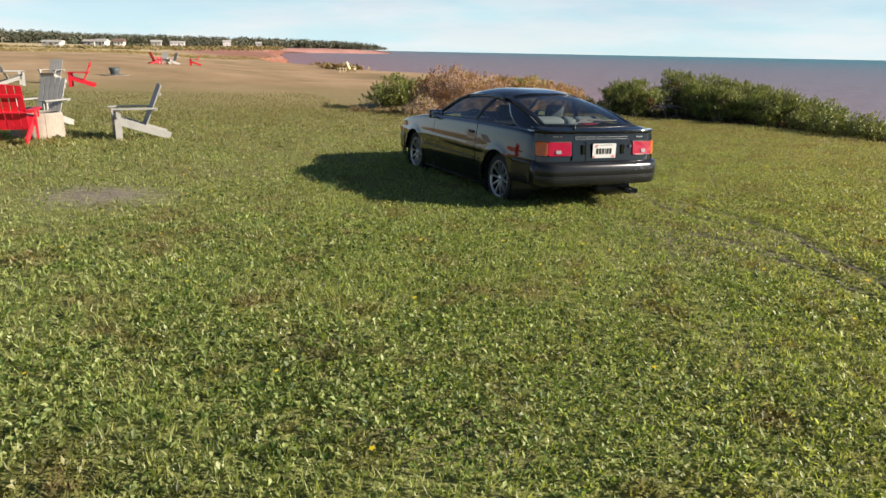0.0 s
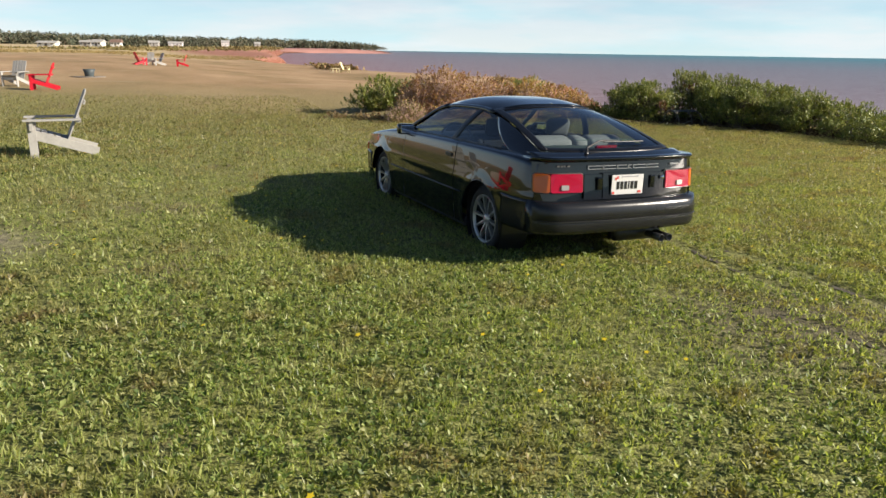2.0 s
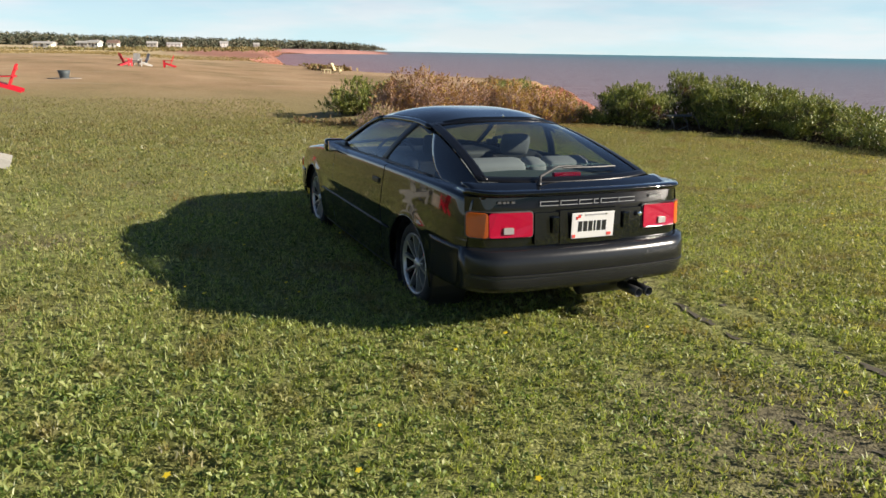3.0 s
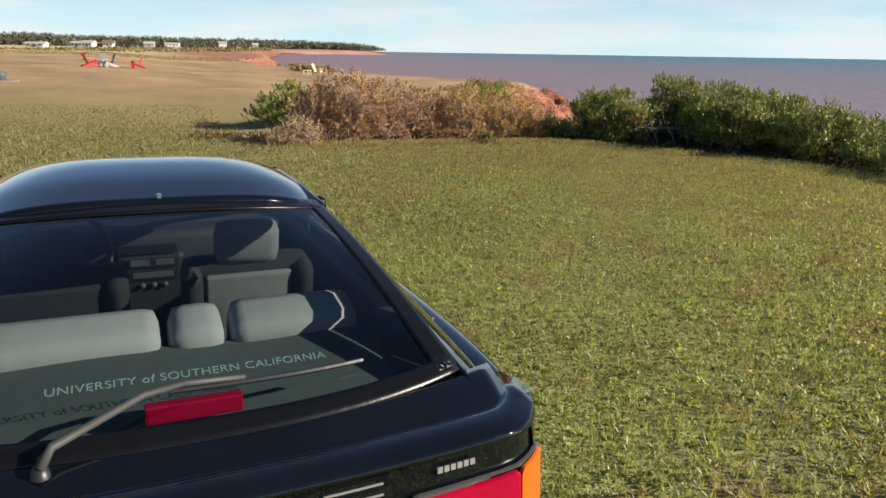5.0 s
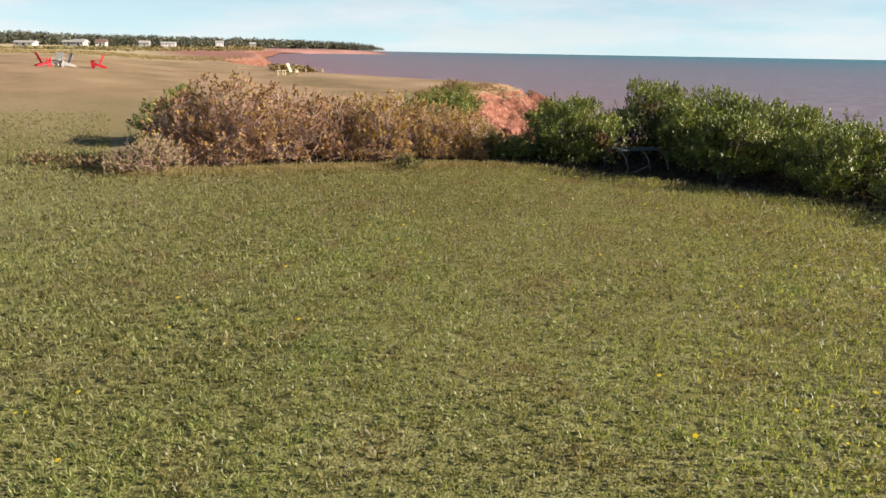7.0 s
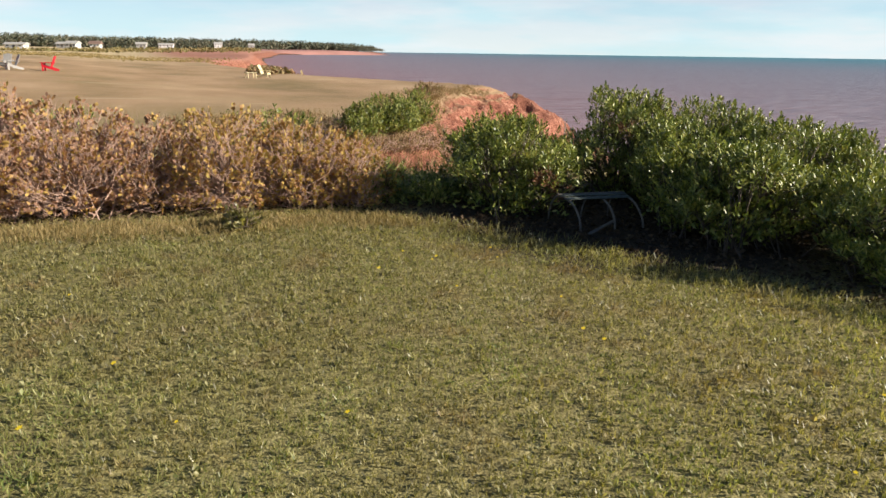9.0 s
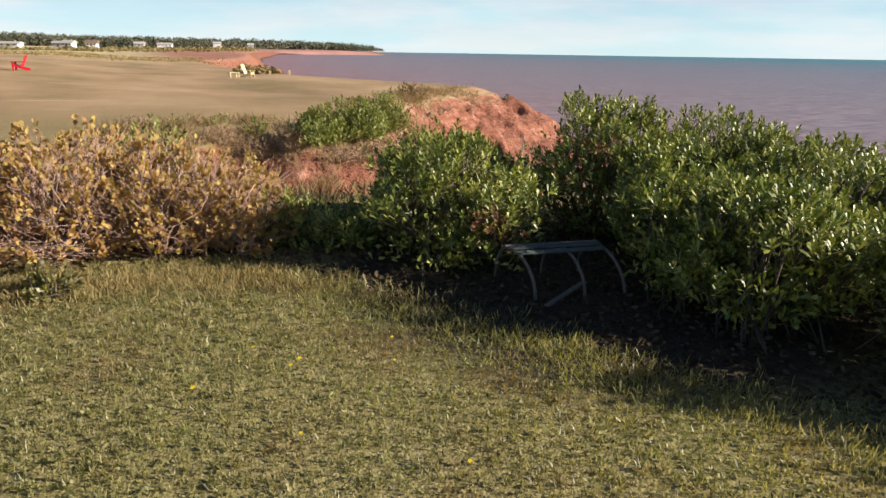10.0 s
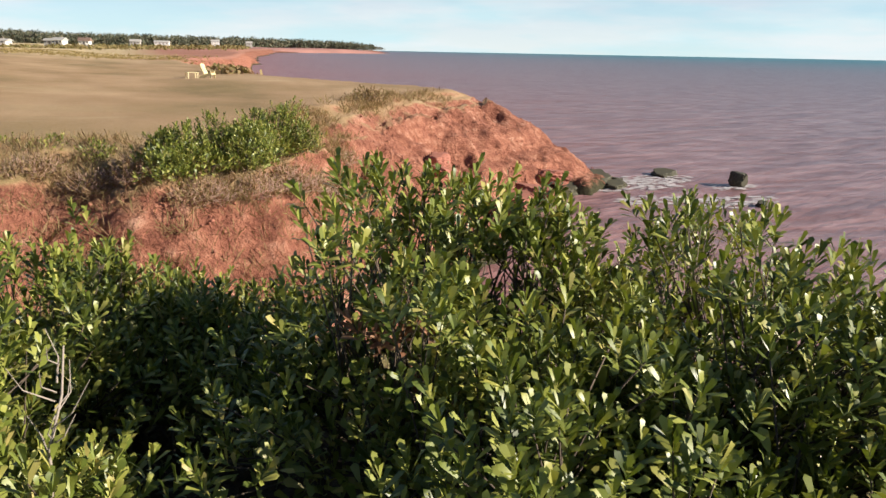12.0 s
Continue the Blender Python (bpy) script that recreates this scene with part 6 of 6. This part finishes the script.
def build_woods():
    """Spruce and birch along the far shore, thousands of clumps in one mesh."""
    quads, trunks_a, trunks_b = [], [], []
    tops = [(-160, 63), (0, 66), (138, 70), (275, 72), (400, 75), (450, 75), (505, 76.5), (596, 79.5), (640, 82), (668, 85), (690, 92)]
    dist = [(-160, 700), (300, 840), (420, 1050), (480, 1480), (520, 1760), (600, 1830), (690, 1800)]
    for px in np.arange(-160, 688, 1.1):
        for row in range(2):
            p = px + rng.uniform(-2, 2)
            D = np.interp(p, [d[0] for d in dist], [d[1] for d in dist]) * rng.uniform(0.97, 1.06)
            hor = 94.5 + (p - 700) * 0.0133
            top = 1.6 + (hor - np.interp(p, [t[0] for t in tops], [t[1] for t in tops])) / 1294.0 * D
            top = top * rng.uniform(0.72, 1.06) - (0.5 if rng.uniform() < 0.5 else 0)
            h = min(top + 3, rng.uniform(8, 13) * D / 850)
            if p > 470:
                h = top - 3.5
            a = bearing(p)
            x, y = 2 + D * math.sin(a), D * math.cos(a)
            w = h * rng.uniform(0.28, 0.5)
            steps = 5
            w = min(1.3 * w, 11.0)
            cs = np.array([[x + rng.normal(0, w * 0.1), y, top - h * (k + 0.4) / steps] for k in range(steps)])
            quads.append(clump_quads(cs, np.array([w * (0.35 + 0.75 * k / steps) for k in range(steps)]), 9))
            trunks_a.append((x, y, top - h - 3)), trunks_b.append((x, y, top - 0.2 * h))
    ob = new("far_woods", array_mesh("far_woods", np.concatenate(quads), 4, [(0, 1, 2, 3)], M["conifer"]))
    tagged(ob, "dark spruce and birch woods along the far shore", "woods", kind="stuff")
    n = len(trunks_a)
    tk = new("far_trunks", array_mesh("far_trunks", stick_verts(np.array(trunks_a), np.array(trunks_b), np.full(n, 0.25), np.full(n, 0.08)), 6, STICK, M["bark"]))
    tagged(tk, "thin dark trunks of the far woods", "tree trunks", kind="stuff")


def build_far_cliff():
    """The red cliffs and rising ground of the opposite shore."""
    V, F = [], []
    pts = [(482, 980), (500, 1060), (520, 1110), (560, 1150), (600, 1190), (640, 1230), (670, 1260), (690, 1285), (704, 1300)]
    for k, (px, D) in enumerate(pts):
        a = bearing(px)
        x, y = 2 + D * math.sin(a), D * math.cos(a)
        t = (1 - max(0, (px - 640) / 66) ** 1.6) * (0.08, 0.5, 0.85)[min(k, 2)] ** (k < 2)
        top = 6.4 + 0.9 * math.sin(px * 0.21)
        for out, z in ((0, SEA - 1), (0.004, SEA + 0.45 * top * t), (0.009, SEA + 0.9 * top * t), (0.05, SEA + 1.05 * top * t), (0.12, SEA + 0.9 * top * t)):
            V.append((x * (1 - 0.0) - out * D * 0.98 * math.cos(a), y + out * D * 0.5, z))
    for k in range(len(pts) - 1):
        for j in range(4):
            F.append((5 * k + j, 5 * k + 5 + j, 5 * k + 6 + j, 5 * k + 1 + j))
    ob = mesh_object("backdrop", V, F, M["far_earth"], smooth=True)
    tagged(ob, "low red cliffs of the opposite shore", "far shore", kind="structure")


def build_house(px, D, w, d, h, roof_h, wall, turn, storeys=1, roof="pale_roof"):
    a = bearing(px)
    x, y = 2 + D * math.sin(a), D * math.cos(a)
    hor = 94.5 + (px - 700) * 0.0133
    z = 1.6 + (hor - 88.0) / 1294 * D
    e = empty("house", pose(x, y, z, 0, 0, turn), ("white" if wall is M["white_wall"] else "grey") + " clapboard house with a low shingle roof", "house", "houses on the far shore")
    b = box(bmesh.new(), 0, 0, h / 2 - 1.5, w, d, h + 3, 0.05)
    part("wall", b, wall, e)
    bm = bmesh.new()
    o = 0.5
    vs = [bm.verts.new(p) for p in ((-w / 2 - o, -d / 2 - o, h), (w / 2 + o, -d / 2 - o, h), (w / 2 + o, d / 2 + o, h), (-w / 2 - o, d / 2 + o, h), (-w / 2 - o, 0, h + roof_h), (w / 2 + o, 0, h + roof_h))]
    for f in ((0, 1, 5, 4), (2, 3, 4, 5), (0, 4, 3), (1, 2, 5), (3, 2, 1, 0)):
        bm.faces.new([vs[k] for k in f])
    r = part("roof", bm, M[roof], e)
    part("chimney", box(bmesh.new(), w * 0.2, 0.3, h + roof_h * 0.9, 0.5, 0.5, 0.9, 0.03), M["stone"], r)
    n = max(3, int(w / 3.2))
    for s in range(storeys):
        for k in range(n):
            wx = (k + 0.5) * w / n - w / 2
            zz = 0.62 * h / storeys + s * h / storeys
            if k == n // 2 and s == 0:
                part("door", box(bmesh.new(), wx, -d / 2 - 0.03, 0.4 * h / storeys, 0.9, 0.1, 0.8 * h / storeys, 0.02), M["roof"], e)
                continue
            win = part("window", box(bmesh.new(), wx, -d / 2 - 0.02, zz, 1.1, 0.1, 0.42 * h / storeys, 0.02), M["white_wall"], e)
            part("pane", box(bmesh.new(), wx, -d / 2 - 0.06, zz, 0.9, 0.06, 0.34 * h / storeys, 0.01), M["house_glass"], win)


def scatter_tufts(name, pts, height, width, material, label, category, per=9, lean=0.5):
    """Upright grass tufts at points (x, y, z)."""
    pts = np.array(pts)
    p = np.repeat(pts, per, 0)
    n = len(p)
    p = p + np.c_[rng.normal(0, width, (n, 2)), np.zeros(n)]
    ax = unit(np.c_[rng.normal(0, lean, (n, 2)), np.ones(n)])
    hh = height * rng.uniform(0.5, 1.3, n)
    v = leaf_verts(p, ax, hh, hh * rng.uniform(0.025, 0.06, n), 0.1)
    ob = new(name, array_mesh(name, v, 6, HEX, material))
    return tagged(ob, label, category, kind="stuff")


def along(points, n, spread):
    ps = np.array(points, float)
    seg = np.linalg.norm(np.diff(ps, axis=0), axis=1)
    t = rng.uniform(0, seg.sum(), n)
    c = np.r_[0, np.cumsum(seg)]
    out = np.stack([np.interp(t, c, ps[:, 0]), np.interp(t, c, ps[:, 1])], -1)
    return out + rng.normal(0, spread, (n, 2))


def on_ground(xy, rough=True):
    z, s = ground_height(xy[:, 0], xy[:, 1], rough)
    return np.c_[xy, z], s


def build_hedges():
    """Scrub and garden hedges between the hay field and the houses."""
    cs = []
    for px in np.arange(-100, 480, 0.7):
        D = rng.uniform(240, 285)
        a = bearing(px)
        x, y = 2 + D * math.sin(a), D * math.cos(a)
        z = 1.6 + (94.5 + (px - 700) * 0.0133 - 88.9 + rng.uniform(-1.5, 0.7)) / 1294 * D
        if rng.uniform() < 0.75:
            cs.append((x, y, z - 0.5))
    cs = np.array(cs)
    ob = new("far_hedges", array_mesh("far_hedges", clump_quads(cs, rng.uniform(0.5, 1.7, len(cs)), 10, 0.5), 4, [(0, 1, 2, 3)], M["weeds"]))
    tagged(ob, "brown scrub and hedges before the far houses", "hedges", kind="stuff")


build_hedges()
build_woods()
build_far_cliff()
build_house(66, 300, 6.4, 4.0, 1.1, 0.7, M["white_wall"], -22)
build_house(142, 380, 5.0, 4.2, 1.6, 0.9, M["grey_wall"], -20)
build_house(160, 340, 4.2, 4.0, 1.5, 1.1, M["white_wall"], -28)
build_house(196, 400, 4.6, 4.4, 1.6, 1.5, M["white_wall"], -15, roof="brown_roof")
build_house(270, 600, 7.0, 5.0, 2.2, 1.6, M["grey_wall"], -12)
build_house(311, 760, 13.0, 7.2, 2.2, 1.7, M["white_wall"], -12)
build_house(400, 900, 9.0, 7.2, 4.0, 2.0, M["white_wall"], -8, 2)
build_house(457, 1000, 7.6, 6.2, 2.6, 2.2, M["grey_wall"], -8)

# long dry grass where the mower stops, before the shrubs
xy = along([(2.2, 11.4), (3.4, 10.95), (5.0, 10.8), (6.6, 10.65), (7.6, 10.6), (8.3, 10.2)], 1700, 0.2)
scatter_tufts("long_grass", on_ground(xy, False)[0], 0.085, 0.04, M["dry"], "long straw-coloured grass at the foot of the shrubs", "grass", 10)
xy = along([(8.3, 10.3), (8.7, 9.6), (9.2, 8.7), (9.75, 7.7), (10.2, 6.7), (10.4, 5.2), (10.4, 3.6)], 800, 0.16)
scatter_tufts("shade_grass", on_ground(xy, False)[0], 0.085, 0.05, M["grass"], "long weedy grass in the shade of the shrubs", "grass", 9)
# growth on the slope of the cove and the brink
xy = np.c_[rng.uniform(6.5, 16.5, 8500), rng.uniform(13, 32, 8500)]
P3, sd = on_ground(xy)
k = (sd > -1.6) & (sd < 5.5) & (rng.uniform(size=len(sd)) < np.where(sd < 0.3, 0.75, 0.85 * np.exp(-sd / 3.0)))
scatter_tufts("slope_growth", P3[k], 0.24, 0.09, M["slope"], "dry weeds and seedlings on the eroding slope", "weeds", 11, 0.7)
xy = along([(18.0, 33.5), (20.3, 38.0), (22.5, 40.3), (25.5, 42.3)], 260, 0.5)
P3, sd = on_ground(xy)
scatter_tufts("brink_growth", P3, 0.32, 0.12, M["slope"], "dry weeds along the cliff's brink", "weeds", 14, 0.7)
shrub("brink_shrub", [(19.9, 37.7, 0.75, 0.58)], M["slope"], M["bark"], 60, 8, 0.10, 0.035, 0.4, "brownish shrub on the cliff's brink", "shrub", ground=-0.5)
for x, y, r, h in ((8.4, 23.6, 0.35, 0.35), (9.2, 23.0, 0.35, 0.4), (10.0, 22.3, 0.35, 0.35)):
    shrub("small_shrub", [(x, y, r, h)], M["bay"], M["bark"], 90, 7, 0.07, 0.025, 0.4, "straggling green shrub at the slope's top", "shrub", "small shrubs on the slope", ground=-0.35)
for x, y, r, h in ((9.0, 21.9, 0.5, 0.34), (9.9, 21.3, 0.45, 0.30), (10.6, 21.0, 0.5, 0.36), (11.5, 20.5, 0.55, 0.34), (12.4, 20.8, 0.55, 0.36), (13.2, 21.4, 0.6, 0.42), (14.0, 22.3, 0.5, 0.34), (14.6, 23.5, 0.4, 0.3),
                   (8.3, 20.2, 0.4, 0.25), (15.3, 25.3, 0.45, 0.3), (7.4, 22.6, 0.4, 0.28)):
    shrub("brown_shrub", [(x, y, r, h)], M["slope"], M["twig"], 150, 6, 0.06, 0.022, 0.45, "low brown withered shrub on the eroding slope", "shrub", "low brown shrubs on the slope", ground=lawn_z(x, y) - 0.05, spray=3)
# low dark growth by the shore beyond, and the weedy strip before the hay field
xy = along([(19.5, 73), (21.5, 84), (23, 100)], 240, 0.9)
P3, sd = on_ground(xy)
ob = new("shore_growth", array_mesh("shore_growth", clump_quads(P3 + np.array([0, 0, 0.15]), rng.uniform(0.4, 0.9, len(P3)), 14, 0.5), 4, [(0, 1, 2, 3)], M["slope"]))
tagged(ob, "low dark shrubs along the shore", "shrubs", kind="stuff")
xy = np.concatenate([along([(-75, 118), (-30, 130), (5, 140), (22, 138)], 4200, 6.0), along([(-90, 150), (0, 175), (26, 160)], 2600, 9.0)])
P3, sd = on_ground(xy)
ob = new("weed_strip", array_mesh("weed_strip", clump_quads(P3 + np.array([0, 0, 0.15]), rng.uniform(0.15, 0.42, len(P3)), 5, 0.5), 4, [(0, 1, 2, 3)], M["dry"]))
tagged(ob, "brown weeds between the field and the hay", "weeds", kind="stuff")


def build_rock(name, x, y, z, s, flat, material, label):
    bm = bmesh.new()
    bmesh.ops.create_icosphere(bm, subdivisions=4, radius=1.0)
    for v in bm.verts:
        n = v.co.normalized()
        k = 1 + 0.35 * noise.fractal(n * 1.3 + Vector((x, y, z)), 1.0, 2.0, 4) + 0.10 * noise.fractal(n * 5 + Vector((y, x, z)), 1.0, 2.0, 3)
        v.co = n * k
        v.co.x = max(-0.85, min(0.85, v.co.x))
        v.co.z = max(-0.7, min(0.6, v.co.z))
    bmesh.ops.transform(bm, matrix=pose(x, y, z, 6, -5, rng.uniform(0, 180)) @ Matrix.Diagonal((s, s * 0.7, s * flat, 1)), verts=bm.verts[:])
    me = bpy.data.meshes.new(name)
    bm.to_mesh(me)
    bm.free()
    me.materials.append(material)
    tagged(new(name, me), label, "rock")


for x, y, s, f in ((31.6, 40.8, 1.8, 0.50), (32.8, 39.2, 1.5, 0.45), (33.4, 38.0, 0.8, 0.4), (38.4, 40.2, 0.9, 0.3), (30.2, 38.0, 1.3, 0.4), (34.6, 39.6, 0.5, 0.5), (37.0, 31.8, 0.4, 0.7)):
    build_rock("shore_rock", x, y, SEA + 0.1 * s, s, f, M["weed_rock"], "dark weed-covered rock at the cliff's foot")
for x, y, q, f in ((22.4, 32.6, 0.8, 0.5), (23.9, 32.9, 1.0, 0.4), (25.4, 34.0, 0.9, 0.45), (27.0, 35.4, 1.1, 0.4), (28.9, 37.0, 1.0, 0.5), (21.3, 33.2, 0.6, 0.6), (20.6, 31.6, 0.5, 0.6)):
    build_rock("cliff_rock", x, y, lawn_z(x, y) + 0.05, q, f, M["rock"], "broken ledge of red sandstone in the cliff")
build_rock("sea_stack", 40.0, 36.2, SEA + 0.3, 0.55, 1.3, M["weed_rock"], "small dark rock standing in the surf")


def build_foam():
    """Broken surf about the rocks."""
    cs, zs = [], []
    for x, y, r, n in ((34.6, 38.2, 2.6, 260), (36.8, 39.2, 2.2, 200), (36.5, 33.0, 2.0, 160), (33.0, 34.6, 1.6, 110), (39.5, 36.0, 1.2, 70)):
        a, d = rng.uniform(0, 6.28, n), r * np.sqrt(rng.uniform(0, 1, n))
        cs.append(np.c_[x + 1.3 * d * np.cos(a), y + 0.6 * d * np.sin(a)])
    c = np.concatenate(cs)
    n = len(c)
    k = np.arange(8) * math.pi / 4
    r = rng.uniform(0.03, 0.20, n)[:, None] * rng.uniform(0.6, 1.2, (n, 8))
    v = np.empty((n, 8, 3))
    v[:, :, 0] = c[:, :1] + 1.6 * r * np.cos(k)
    v[:, :, 1] = c[:, 1:] + 0.7 * r * np.sin(k)
    v[:, :, 2] = SEA + rng.uniform(0.01, 0.05, n)[:, None]
    ob = new("sea_foam", array_mesh("sea_foam", v, 8, [tuple(range(8))], M["foam"]))
    tagged(ob, "white surf breaking about the rocks", "foam", kind="stuff")


build_foam()


def build_flowers():
    """Small yellow hawkweed heads on the lawn."""
    n = 240
    x, y = rng.uniform(-6, 9, n), rng.uniform(-7, 9, n)
    k = np.arange(10) * math.pi / 5
    r = rng.uniform(0.010, 0.019, n)[:, None] * np.where(np.arange(10) % 2, 1.0, 0.6)
    v = np.empty((n, 10, 3))
    v[:, :, 0] = x[:, None] + r * np.cos(k)
    v[:, :, 1] = y[:, None] + r * np.sin(k)
    v[:, :, 2] = lawn_tilt(x, y)[:, None] + rng.uniform(0.05, 0.085, n)[:, None] + 0.3 * r * np.sin(k + 1)
    ob = new("lawn_flowers", array_mesh("lawn_flowers", v, 10, [tuple(range(10))], M["yellow"]))
    tagged(ob, "tiny yellow flower heads in the lawn", "flowers", kind="stuff")


build_flowers()
shrub("leafy_plant", [(6.56, 10.53, 0.16, 0.2)], M["grass"], M["bark"], 500, 6, 0.06, 0.03, 0.3, "small pale-leaved green plant in the long grass", "plant", ground=-0.1)
for x, y, r, h in ((2.1, 11.9, 0.35, 0.16), (1.5, 12.6, 0.3, 0.12)):
    shrub("low_plant", [(x, y, r, h)], M["slope"], M["bark"], 120, 7, 0.06, 0.03, 0.3, "low dark weedy plant beside the shrubs", "plant", "low plants on the lawn", ground=-0.06)


def build_clods():
    """Lumps of red earth lying on the eroding slopes."""
    n = 9000
    xy = np.c_[rng.uniform(7, 34, n), rng.uniform(13, 47, n)]
    P3, sd = on_ground(xy)
    k = (sd > 0.4) & (sd < 9) & (P3[:, 2] > SEA + 0.2)
    P3 = P3[k]
    n = len(P3)
    r = (rng.uniform(0.012, 0.03, n) + 0.03 * rng.uniform(0, 1, n) ** 6 + 0.0005 * P3[:, 1])[:, None, None]
    o = np.array([(1, 0, 0), (0, 1, 0), (-1, 0, 0), (0, -1, 0), (0, 0, 1), (0, 0, -1)], float)
    v = P3[:, None, :] + r * o[None] * rng.uniform(0.6, 1.3, (n, 6, 1)) + rng.normal(0, 0.25, (n, 6, 3)) * r
    ob = new("earth_clods", array_mesh("earth_clods", v, 6, [(0, 1, 4), (1, 2, 4), (2, 3, 4), (3, 0, 4), (1, 0, 5), (2, 1, 5), (3, 2, 5), (0, 3, 5)], M["clod"]))
    tagged(ob, "crumbled lumps of red earth on the slope", "earth", kind="stuff")


build_clods()


def build_dead_twig():
    """A bare bleached branch standing out of the shrubs."""
    e = empty("dead_branch", pose(10.17, 10.36, 0.42) @ Matrix.Scale(0.55, 4), "bare bleached dead branch among the bayberry", "branch")
    part("stem", tube(bmesh.new(), [(0.0, 0.0, 0.0), (0.03, 0.05, 0.45), (0.10, 0.10, 0.68), (0.13, 0.12, 0.90)], 0.011, 6, 0.4), M["dead"], e, "", True)
    for k in range(11):
        z0 = 0.42 + 0.04 * k
        bx, by = 0.03 + 0.2 * (z0 - 0.45), 0.05 + 0.15 * (z0 - 0.45)
        a, ln = rng.uniform(0, 6.28), rng.uniform(0.10, 0.24)
        mid = (bx + 0.5 * ln * math.cos(a), by + 0.5 * ln * math.sin(a), z0 + 0.4 * ln)
        tip = (bx + 0.8 * ln * math.cos(a + 0.3), by + 0.8 * ln * math.sin(a + 0.3), z0 + 1.0 * ln)
        part("twig", tube(bmesh.new(), [(bx, by, z0), mid, tip], 0.0045, 5, 0.35), M["dead"], e)


build_dead_twig()
